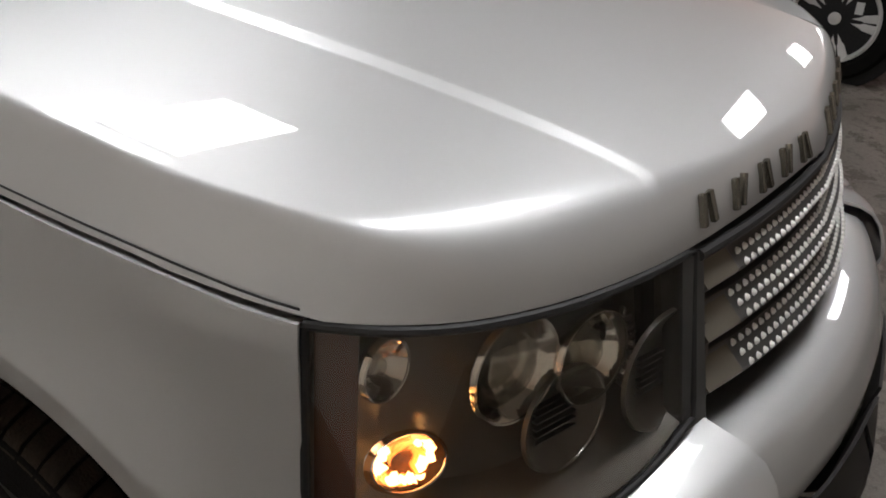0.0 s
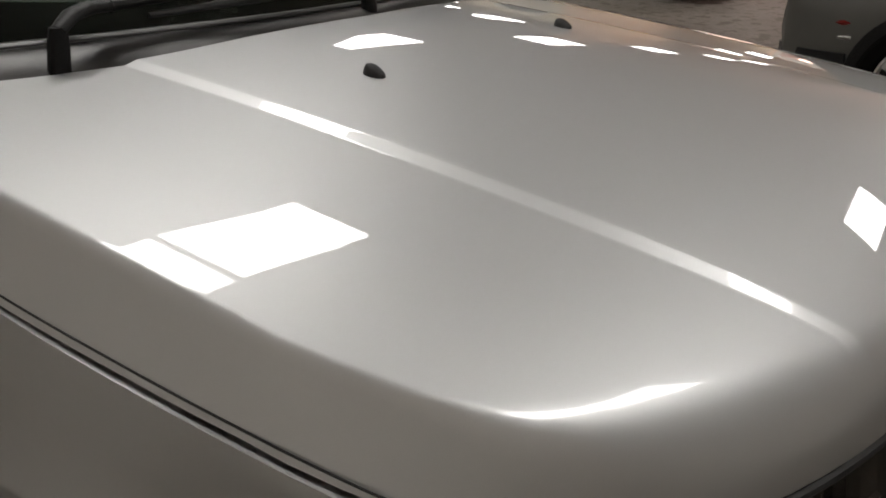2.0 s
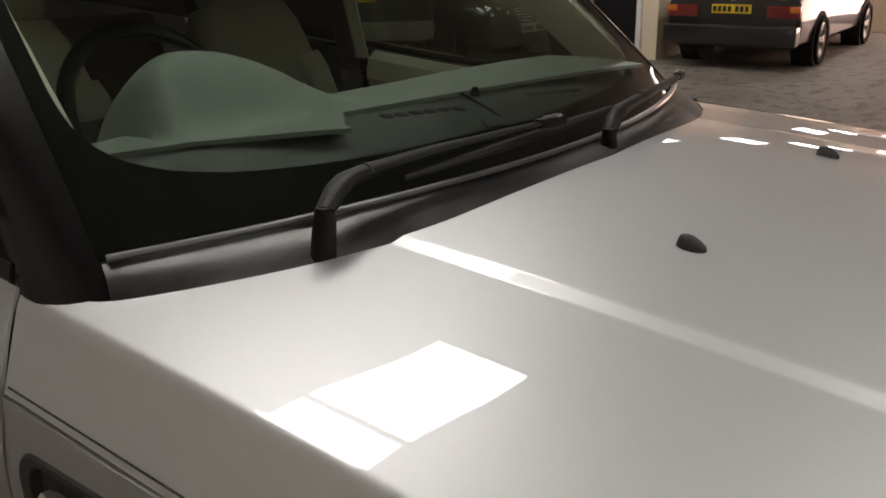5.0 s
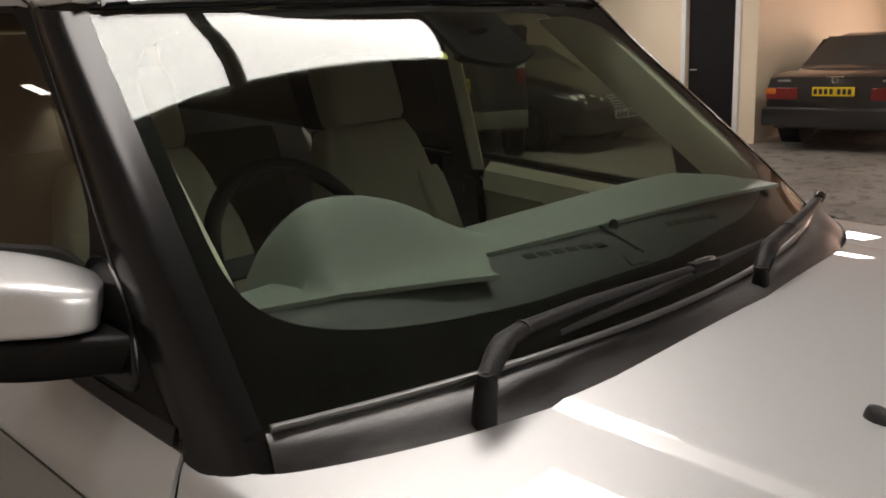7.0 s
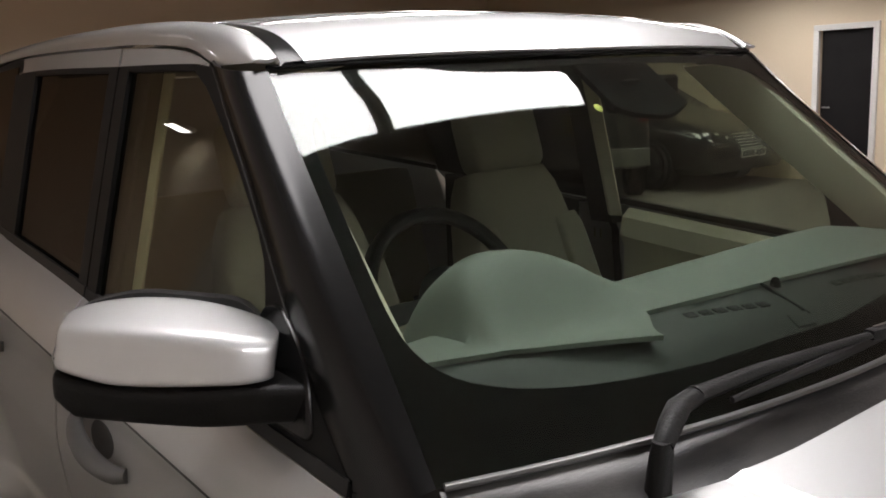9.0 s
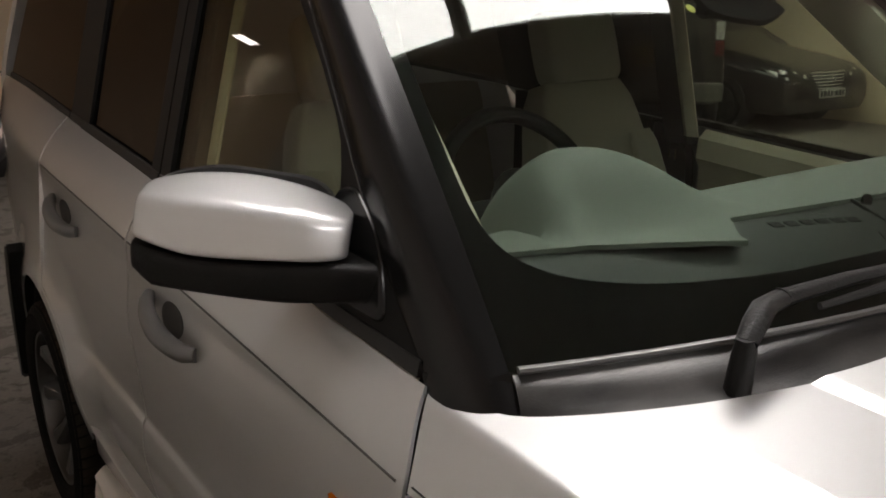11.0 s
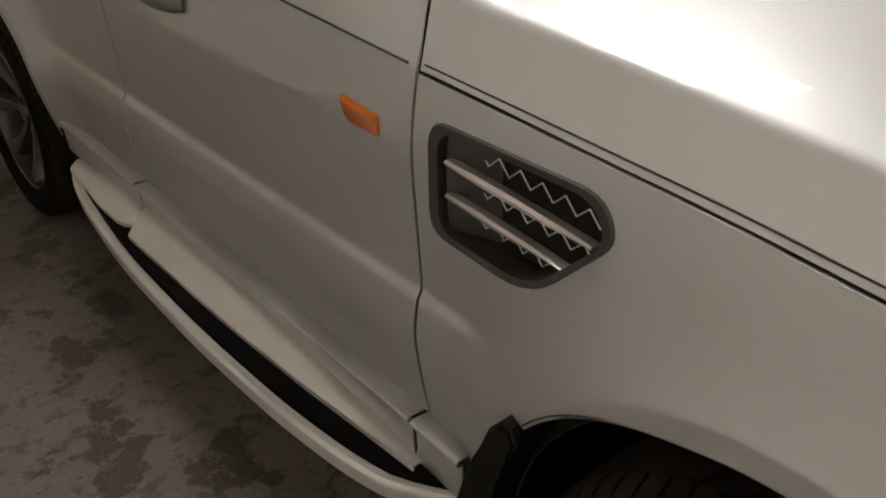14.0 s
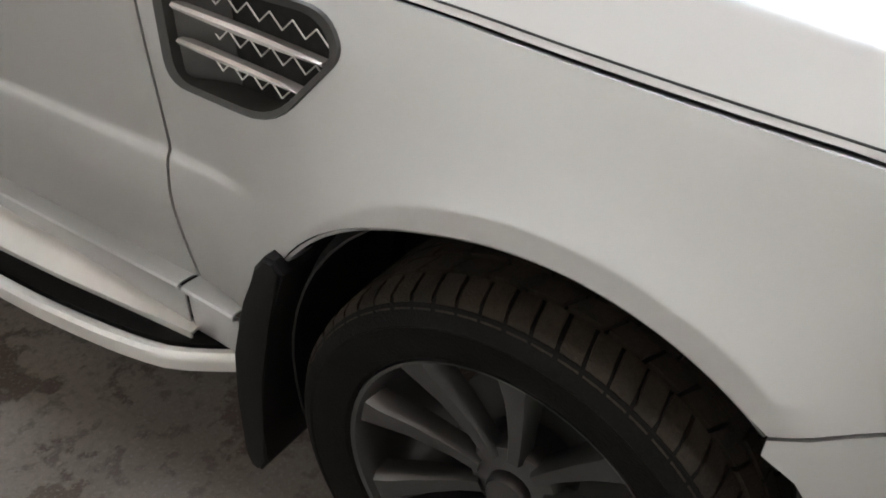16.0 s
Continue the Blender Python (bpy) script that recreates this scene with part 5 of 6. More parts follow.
# ---- door mirrors ----
def build_mirror(sx):
    mir = empty("door_mirror")
    mir.parent = car
    mir["label"] = "silver door mirror with black base"
    m = Matrix.Diagonal((-sx, 1, 1, 1)) @ pose(-0.96, 1.0, 1.30, 0, 6, -34)

    def shell(xs, prof, ends):
        """Lofts rounded cross sections (y, z) along the mirror's width; ends draws the sections in at both tips."""
        loops = []
        for x in xs:
            k = ends(x)
            base = rounded(prof(x), [0.012, 0.020, 0.030, 0.012], 5)
            cy = sum(p[0] for p in base) / len(base)
            cz = sum(p[1] for p in base) / len(base)
            loops.append([m @ Vector((x, cy + (y - cy) * k[0], cz + (z - cz) * k[1])) for y, z in base])
        bm = bmesh.new()
        rings(bm, loops)
        return bm

    def cap_prof(x):
        t = (x + 0.150) / 0.298
        fr = -0.052 - 0.040 * math.sin(min(1, t * 1.15) * math.pi / 2) + 0.010 * max(0, t - 0.85) / 0.15
        low = -0.014 - 0.010 * step(0.0, 0.30, t) + 0.012 * step(0.25, 1.0, t)
        edge = 0.052 - 0.006 * (1 - t) - 0.010 * max(0, t - 0.75) / 0.25
        top = 0.082 - 0.030 * (2 * t - 0.85) ** 2
        return [(fr, low), (fr + 0.022, edge), (0.052, top), (0.056, low)]

    def cap_ends(x):
        e = max(0.0, 1 - abs((x + 0.001) / 0.149) ** 9)
        return 0.72 + 0.28 * e ** 0.5, 0.80 + 0.20 * e ** 0.5
    xs = [-0.150, -0.148, -0.145, -0.140, -0.132] + span(-0.12, 0.12, 16) + [0.132, 0.140, 0.144, 0.147, 0.148]
    part("cap", shell(xs, cap_prof, cap_ends), SILVER, mir, "silver painted mirror cap", sharp=80)

    def low_prof(x):
        t = (x + 0.152) / 0.352
        fr = -0.054 - 0.040 * math.sin(min(1, t * 1.35) * math.pi / 2) + 0.004 * t
        top = -0.016 - 0.010 * step(0.0, 0.26, t) + 0.014 * step(0.25, 1.0, t)
        low = -0.060 - 0.018 * step(0.0, 0.10, t) + 0.010 * step(0.55, 1.0, t)
        return [(fr + 0.010, low), (fr + 0.001, top), (0.060 - 0.05 * step(0.8, 1.0, t), top), (0.060 - 0.05 * step(0.8, 1.0, t), low + 0.004)]

    def low_ends(x):
        e = max(0.0, 1 - abs((x + 0.01) / 0.142) ** 9) if x < 0 else 1.0
        return 0.76 + 0.24 * e ** 0.5, 0.86 + 0.14 * e ** 0.5
    xs = [-0.152, -0.150, -0.147, -0.142, -0.134] + span(-0.12, 0.2, 22)
    part("lower_shell", shell(xs, low_prof, low_ends), FLAP, mir, "black lower mirror shell", sharp=50)
    # black rim round the back of the cap
    bm = bmesh.new()
    rim = rounded([(-0.151, -0.074), (-0.153, 0.052), (-0.06, 0.081), (0.10, 0.072), (0.145, 0.0), (0.145, -0.070)], 0.035, 5)
    rings(bm, [[m @ Vector((x, y, z)) for x, z in rim] for y in (0.044, 0.068)])
    part("rim", bm, BLACK_MATT, mir, "black rear rim of the mirror")
    # sail panel on the door
    o = rounded([(0.790, 1.196), (0.965, 1.200), (0.985, 1.345), (0.935, 1.362), (0.835, 1.300)], [0.03, 0.02, 0.025, 0.03, 0.07], 5)
    bm = bmesh.new()
    rings(bm, [[(sx * (glass_x(z) + d), 0.90 + (y - 0.90) * k, 1.275 + (z - 1.275) * k) for y, z in o] for d, k in ((0.001, 1.0), (0.007, 0.992), (0.009, 0.97), (0.009, 0.90))])
    part("sail_panel", bm, BLACK_GLOSS, mir, "black mirror base", sharp=50)
    # mirror glass and black rear edge
    bm = bmesh.new()
    prism(bm, rounded([(-0.125, -0.06), (0.105, -0.06), (0.105, 0.07), (-0.125, 0.07)], 0.03), 0.004, m @ pose(0, 0.074, 0, 90))
    part("mirror_glass", bm, CHROME, mir, "mirror glass")
    return mir


build_mirror(-1)


# ---- wheels ----
def build_wheel():
    w = empty("wheel")
    R, half = WHEEL_R, 0.135
    m = Matrix.Rotation(radians(-90), 4, "Y")
    B = R - 0.010                                    # bottom of the grooves
    prof = [(0.256, -0.112), (0.264, -0.124), (0.280, -0.131), (0.305, -half), (0.318, -half - 0.001), (0.321, -half - 0.003), (0.325, -half - 0.001), (0.334, -half + 0.004), (B - 0.006, -half + 0.012), (B, -0.108), (B, 0.0),
            (B, 0.108), (B - 0.006, half - 0.012), (0.334, half - 0.004), (0.325, half + 0.001), (0.321, half + 0.003), (0.318, half + 0.001), (0.305, half), (0.280, 0.131), (0.264, 0.124), (0.256, 0.112), (0.25, 0.0), (0.256, -0.112)]
    bm = bmesh.new()
    lathe(bm, prof, m, 120)
    tyre = part("tyre", bm, RUBBER, w, "black road tyre", sharp=28)
    # tread blocks: curved shoulder lugs and three broken ribs
    bm = bmesh.new()
    rnd = random.Random(8)
    ribs = []
    for sg in (-1, 1):
        ribs.append((sg, [(0.066, R - 0.001), (0.092, R - 0.003), (0.112, R - 0.008), (0.126, R - 0.020), (0.1315, R - 0.032)], 62, 0.17, 0.05))
        ribs.append((sg, [(0.022, R), (0.040, R), (0.058, R)], 40, 0.12, -0.04))
    ribs.append((1, [(-0.014, R), (0.0, R), (0.014, R)], 36, 0.08, 0.0))
    for sg, line, count, gap, skew in ribs:
        for k in range(count):
            a0, a1 = 2 * math.pi * (k + gap / 2) / count, 2 * math.pi * (k + 1 - gap / 2) / count
            rows = []
            for q, (h, r) in enumerate(line):
                sh = skew * q / (len(line) - 1) * sg + 0.004 * rnd.uniform(-1, 1)
                rows.append([Vector((-sg * h, r * math.cos(a + sh), r * math.sin(a + sh))) for a in (a0, (a0 + a1) / 2, a1)])
            top = grid(bm, rows)
            edge = top[0] + [t[-1] for t in top[1:]] + top[-1][::-1][1:] + [t[0] for t in top[::-1][1:-1]]
            low = []
            for v in edge:
                f = (B - 0.004) / math.hypot(v.co.y, v.co.z) if abs(v.co.x) < 0.12 else (math.hypot(v.co.y, v.co.z) - 0.006) / math.hypot(v.co.y, v.co.z)
                low.append(bm.verts.new((v.co.x * (0.97 if abs(v.co.x) > 0.12 else 1), v.co.y * f, v.co.z * f)))
            for e in range(len(edge)):
                bm.faces.new([edge[e], edge[(e + 1) % len(edge)], low[(e + 1) % len(edge)], low[e]])
    part("tread", bm, TREAD, tyre, "dusty brown tread blocks", sharp=40)["kind"] = "stuff"
    m = Matrix.Rotation(radians(-90), 4, "Y")      # +z of the pose points to -x, outwards on the right
    bm = bmesh.new()
    lathe(bm, [(0.256, -0.105), (0.259, 0.112), (0.256, 0.120), (0.250, 0.117), (0.246, 0.104), (0.241, 0.090), (0.236, 0.03), (0.230, -0.10), (0.260, -0.105)], m, 64)
    rim = part("rim", bm, ALLOY, w, "grey alloy rim")
    bm = bmesh.new()
    lathe(bm, [(0.001, 0.088), (0.030, 0.088), (0.034, 0.082), (0.036, 0.070), (0.070, 0.062), (0.078, 0.05), (0.08, 0.0), (0.001, 0.0)], m, 30)
    part("hub", bm, ALLOY, rim)
    bm = bmesh.new()
    lathe(bm, [(0.001, -0.02), (0.15, -0.02), (0.15, -0.04), (0.001, -0.04)], m, 30)
    part("brake_disc", bm, GREY_PLASTIC, rim, "dark brake disc")
    for k in range(9):
        a = radians(11 + 40 * k)
        rm = Matrix.Rotation(a, 4, "X")
        bm = bmesh.new()
        loops = []
        for r, wd, h, th in ((0.055, 0.014, 0.072, 0.03), (0.10, 0.0155, 0.074, 0.03), (0.17, 0.021, 0.086, 0.034), (0.222, 0.028, 0.101, 0.036), (0.246, 0.035, 0.106, 0.036)):
            loops.append([rm @ Vector((-x, r, y)) for y, x in ((-wd * 1.15, h - th), (-wd, h - 0.010), (-wd * 0.62, h), (wd * 0.62, h), (wd, h - 0.010), (wd * 1.15, h - th))])
        rings(bm, loops)
        part("spoke", bm, ALLOY, rim)
    return w


wheel = build_wheel()
wheel.parent = car
wheel["label"] = "grey nine-spoke alloy wheel"
spots = [(-0.860, 0.006, WHEEL_R - 0.020, 0), (-0.850, AXLE, WHEEL_R - 0.020, 21), (0.850, 0, WHEEL_R - 0.020, 5), (0.850, AXLE, WHEEL_R - 0.020, 30)]
for i, (x, y, z, a) in enumerate(spots):
    m = Matrix.Translation((x, y, z)) @ (Matrix.Rotation(radians(180), 4, "Z") if x > 0 else Matrix()) @ Matrix.Rotation(radians(a), 4, "X")
    if i == 0:
        wheel.matrix_basis = m
    else:
        copy_thing(wheel, m)


# ---- scuttle and wipers ----
def cowl_pt(x, t):
    """From the bonnet's rear edge (t 0) up to the foot of the windscreen (t 1)."""
    u = max(-1, min(1, x / 0.815))
    a = Vector((x, hood_rear(min(0.84, abs(x))) - 0.012, hood_top(x, 0.35) - 0.022))
    if abs(x) > 0.6:
        a.z = hood_top(x, hood_rear(abs(x))) - 0.018
    b = ws_point(u, 0.0, -0.002) + Vector((0, -0.004, 0.002))
    p = a.lerp(b, t)
    p.z += 0.012 * math.sin(math.pi * t)
    return p


rows = [[cowl_pt(x, t) for t in (0, 0.12, 0.3, 0.5, 0.7, 0.9, 1.0)] for x in span(-0.835, 0.835, 40)]
scuttle = part("scuttle_panel", sheet(rows, 0.005, (0, 0.5, 0.8)), COWL, car, "faded black scuttle panel with wipe marks")
bm = bmesh.new()
tube(bm, [cowl_pt(x, 1.0) + Vector((0, -0.006, 0.006)) for x in span(-0.812, 0.812, 40)], 0.0065, 8, flat=0.8)
part("scuttle_strip", bm, STRIP, scuttle, "shiny grey strip at the foot of the windscreen")
bm = bmesh.new()
rings(bm, [[((0.838 + 0.018 * math.cos(a)), 0.575 + 0.045 * math.sin(a) + 0.03 * math.cos(a), z) for a in span(0, 2 * math.pi, 16)[:-1]] for z in (1.13, 1.158)])
part("scuttle_end", bm, BLACK_MATT, scuttle, "black end cap of the scuttle")

for piv, arm_pts, blade in (((-0.602, 0.434, 1.166), [(-0.598, 0.430, 1.226), (-0.566, 0.440, 1.245), (-0.530, 0.456, 1.249), (-0.484, 0.464, 1.249), (-0.36, 0.446, 1.256), (-0.24, 0.420, 1.261), (-0.126, 0.396, 1.265)], [(-0.42, 0.450, 1.228), (-0.20, 0.424, 1.238), (0.0, 0.412, 1.246), (0.16, 0.407, 1.250)]),
                            ((0.060, 0.376, 1.176), [(0.048, 0.370, 1.224), (0.068, 0.372, 1.244), (0.12, 0.386, 1.250), (0.24, 0.404, 1.253), (0.36, 0.424, 1.254), (0.48, 0.448, 1.252), (0.578, 0.472, 1.251)], [(0.20, 0.420, 1.240), (0.40, 0.444, 1.242), (0.60, 0.488, 1.240), (0.70, 0.525, 1.236)])):
    wiper = empty("wiper")
    wiper.parent = car
    wiper["label"] = "black windscreen wiper parked on the glass"
    bm = bmesh.new()
    p0 = Vector(arm_pts[0])
    loops = []
    for z, w, d in ((piv[2] - 0.002, 0.016, 0.014), (piv[2] + 0.02, 0.0155, 0.013), (p0.z - 0.012, 0.0145, 0.012), (p0.z + 0.006, 0.012, 0.010)):
        k = (z - piv[2]) / (p0.z - piv[2])
        c = Vector(piv).lerp(p0, k)
        loops.append([(c.x + w * math.copysign(abs(math.cos(a)) ** 0.6, math.cos(a)), c.y + d * math.copysign(abs(math.sin(a)) ** 0.6, math.sin(a)), z) for a in span(0, 2 * math.pi, 14)[:-1]])
    rings(bm, loops)
    part("pivot_cap", bm, FLAP, wiper, "worn black pivot cap")
    bm = bmesh.new()
    tube(bm, arm_pts, [0.0140, 0.0165, 0.0170, 0.0165, 0.0140, 0.0105, 0.0080], 12, flat=0.60)
    arm = part("arm", bm, FLAP, wiper, "black wiper arm")
    # the joint across the arm, and the bright pin at its end
    bm = bmesh.new()
    a, b = Vector(arm_pts[3]), Vector(arm_pts[4])
    tube(bm, [a, a + (b - a).normalized() * 0.003], 0.0168, 12, flat=0.74)
    part("joint", bm, SEAL, arm, "dark joint across the arm")
    bm = bmesh.new()
    tube(bm, blade, [0.004, 0.0075, 0.0075, 0.004], 8, flat=1.2)
    part("blade", bm, SEAL, wiper, "rubber blade")
    bm = bmesh.new()
    e = Vector(arm_pts[-1])
    d = (e - Vector(arm_pts[-2])).normalized()
    box(bm, e + d * 0.012, (0.062, 0.018, 0.016), Matrix.Rotation(math.atan2(d.y, d.x), 4, "Z"), 0.005)
    clip = part("clip", bm, FLAP, wiper, "black blade clip")
    bm = bmesh.new()
    q = e + d * 0.030 + Vector((0, 0, 0.008))
    n = Vector((-d.y, d.x, 0)).normalized() * 0.007
    tube(bm, [q - d * 0.03 + n, q + n, q + d * 0.006, q - n, q - d * 0.012 - n], 0.0014, 6)
    part("wire_hook", bm, SATIN, clip, "bright bent wire hook")


# ---- inside the car ----
def dash_z(x, y):
    z = curve(y, (0.40, 1.135), (0.50, 1.190), (0.58, 1.250), (0.64, 1.264), (0.74, 1.272), (0.86, 1.268), (0.95, 1.22), (1.02, 1.12))
    return z - 0.014 * (abs(x) / 0.75) ** 4 - 0.05 * (x / 0.75) ** 2 * (1 - step(0.58, 0.66, y - 0.08 * (x / 0.75) ** 2))


def pad_z(x, y):
    return curve(y, (0.58, 1.263), (0.64, 1.268), (0.74, 1.272), (0.86, 1.268), (0.95, 1.22), (1.02, 1.12)) - 0.014 * (abs(x) / 0.75) ** 4


def hump(x, y):
    """The instrument hood in front of the driver."""
    r = ((x + 0.490) / (0.097 if x < -0.490 else 0.310)) ** 2
    if r >= 1:
        return 0.0
    return 0.113 * (1 - r) ** (0.6 if x < -0.49 else 1.15) * step(0.70, 0.86, y)


# ivory pad on the driver's side and across the rear of the dash, dark plastic towards the glass
rows = [[Vector((x, y, dash_z(x, y))) for y in span(0.455 + 0.19 * (x / 0.75) ** 2, 1.02, 14)] for x in span(-0.70, 0.70, 30)]
dash = part("dashboard", sheet(rows, 0.02, (0, 1.0, 0.5)), DASH_DARK, car, "dark dashboard with ivory leather top")
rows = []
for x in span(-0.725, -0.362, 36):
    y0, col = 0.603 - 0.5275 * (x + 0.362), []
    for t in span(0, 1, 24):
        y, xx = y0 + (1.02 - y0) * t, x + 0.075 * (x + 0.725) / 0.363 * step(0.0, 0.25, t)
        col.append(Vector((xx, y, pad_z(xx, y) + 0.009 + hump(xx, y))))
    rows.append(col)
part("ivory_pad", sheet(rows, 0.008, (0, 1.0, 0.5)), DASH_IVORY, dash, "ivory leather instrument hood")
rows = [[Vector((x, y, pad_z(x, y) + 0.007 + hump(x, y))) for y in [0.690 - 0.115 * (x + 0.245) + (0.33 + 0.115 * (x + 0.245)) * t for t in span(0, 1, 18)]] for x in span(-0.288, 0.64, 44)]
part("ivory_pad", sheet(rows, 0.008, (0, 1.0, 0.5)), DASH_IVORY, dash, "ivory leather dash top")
rows = [[Vector((x, y, z)) for y, z in ((1.02, 1.12), (1.05, 1.0), (1.03, 0.85), (1.0, 0.6))] for x in span(-0.72, 0.72, 12)]
part("dash_front", sheet(rows, 0.02, (0, 0.6, 0.8)), CLOTH_DARK, dash)
for xa, ya, xb, yb in ((-0.222, 0.654, -0.072, 0.614), (0.160, 0.603, 0.315, 0.594)):
    turn = math.degrees(math.atan2(yb - ya, xb - xa))
    for i in range(6):
        x, y = xa + (xb - xa) * i / 5, ya + (yb - ya) * i / 5
        bm = bmesh.new()
        box(bm, (x, y, dash_z(x, y) - 0.0015), (0.022, 0.017, 0.005), pose(0, 0, 0, 13, 0, turn), 0.001)
        part("vent_slot", bm, WELL, dash, "dark demister slot")
# a ridge running forward from the light sensor, with a lighter block at its end
for nm, c, sz, rz, mt in (("dash_ridge", (-0.008, 0.610, 0.0), (0.007, 0.110, 0.006), -12, SEAL), ("dash_trim", (-0.045, 0.558, -0.001), (0.045, 0.030, 0.008), -12, GREY_PLASTIC)):
    bm = bmesh.new()
    box(bm, (c[0], c[1], dash_z(c[0], c[1]) + c[2]), sz, pose(0, 0, 0, 16 if c[1] > 0.6 else 30, 0, rz), 0.0025)
    part(nm, bm, mt, dash)
bm = bmesh.new()
lathe(bm, [(0.001, 0.017), (0.006, 0.015), (0.009, 0.008), (0.010, -0.004)], Matrix.Translation((0.034, 0.652, dash_z(0.034, 0.652))), 16)
part("light_sensor", bm, BLACK_GLOSS, dash, "small black light sensor")

# steering wheel
sw = Matrix.Translation((-0.345, 1.12, 1.232)) @ Matrix.Rotation(radians(62), 4, "X")
bm = bmesh.new()
rows = [[sw @ Vector(((0.186 + 0.0165 * math.cos(b)) * math.cos(a), (0.186 + 0.0165 * math.cos(b)) * math.sin(a), 0.0165 * math.sin(b))) for b in span(0, 2 * math.pi, 12)[:-1]] for a in span(0, 2 * math.pi, 48)]
grid(bm, rows, closed=True)
wheel_ob = part("steering_wheel", bm, BLACK_GLOSS, car, "black steering wheel")
bm = bmesh.new()
lathe(bm, [(0.001, 0.03), (0.06, 0.025), (0.075, 0.0), (0.06, -0.03), (0.001, -0.03)], sw, 24)
for a in (0, 180, 270):
    r = Matrix.Rotation(radians(a), 4, "Z")
    box(bm, sw @ (r @ Vector((0.12, 0, 0))), (0.14, 0.04, 0.02), (sw.to_3x3() @ r.to_3x3()).to_4x4(), 0.005)
part("hub", bm, CLOTH_DARK, wheel_ob)


def build_seat(x, material, label):
    seat = empty("seat")
    seat.parent = car
    seat["label"] = label

    def cushion(name, c, s, m, bulge=0.03, taper=0.0, mt=None):
        bm = bmesh.new()
        loops = []
        for t in span(-1, 1, 12):
            e = (1 - abs(t) ** 5) ** 0.35 if abs(t) < 1 else 0.35
            tp = 1 - taper * (t + 1) ** 2 / 4
            loops.append([c + m @ Vector((tp * s[0] / 2 * math.copysign(abs(math.cos(a)) ** 0.4, math.cos(a)) * (0.85 + 0.15 * e), s[1] / 2 * math.copysign(abs(math.sin(a)) ** 0.5, math.sin(a)) * (0.6 + 0.4 * e) - bulge * math.cos(a) ** 2 * 0.5, s[2] / 2 * t)) for a in span(0, 2 * math.pi, 24)[:-1]])
        rings(bm, loops)
        return part(name, bm, mt or material, seat)
    lean = Matrix.Rotation(radians(-17), 3, "X")
    cushion("backrest", Vector((x, 1.66, 1.08)), (0.50, 0.15, 0.62), lean, taper=0.32)
    for sxx in (-1, 1):
        cushion("bolster", Vector((x + sxx * 0.19, 1.615, 1.02)), (0.10, 0.15, 0.44), Matrix.Rotation(radians(-sxx * 7), 3, "Y") @ lean)
    cushion("headrest", Vector((x, 1.755, 1.48)), (0.28, 0.11, 0.20), lean)
    cushion("seat_base", Vector((x, 1.38, 0.78)), (0.50, 0.16, 0.52), Matrix.Rotation(radians(-80), 3, "X"))
    bm = bmesh.new()
    for sxx in (-1, 1):
        tube(bm, [(x + sxx * 0.06, 1.745, 1.34), (x + sxx * 0.06, 1.76, 1.44)], 0.006, 8)
    part("headrest_post", bm, CHROME, seat)
    return seat


build_seat(0.37, IVORY, "ivory leather front seat")
build_seat(-0.37, IVORY, "ivory leather front seat")
bm = bmesh.new()
box(bm, (0, 2.55, 1.0), (1.30, 0.18, 0.66), pose(0, 0, 0, -14), 0.06)
part("rear_seat", bm, IVORY, car, "ivory leather rear seat")
bm = bmesh.new()
box(bm, (0, 1.7, 0.44), (1.60, 2.2, 0.06), None, 0.01)
part("cabin_floor", bm, CLOTH_DARK, car, "dark cabin floor")
bm = bmesh.new()
box(bm, (0, 1.35, 0.66), (0.26, 0.8, 0.30), None, 0.04)
part("centre_console", bm, CLOTH_DARK, car, "dark centre console")
rows = [[(x, y, roof_z(x, y) - 0.05) for y in span(1.16, 3.5, 14)] for x in span(-0.60, 0.60, 12)]
part("headliner", sheet(rows, 0.008, (0, 2, 2.5)), HEADLINER, car, "pale fabric headliner")
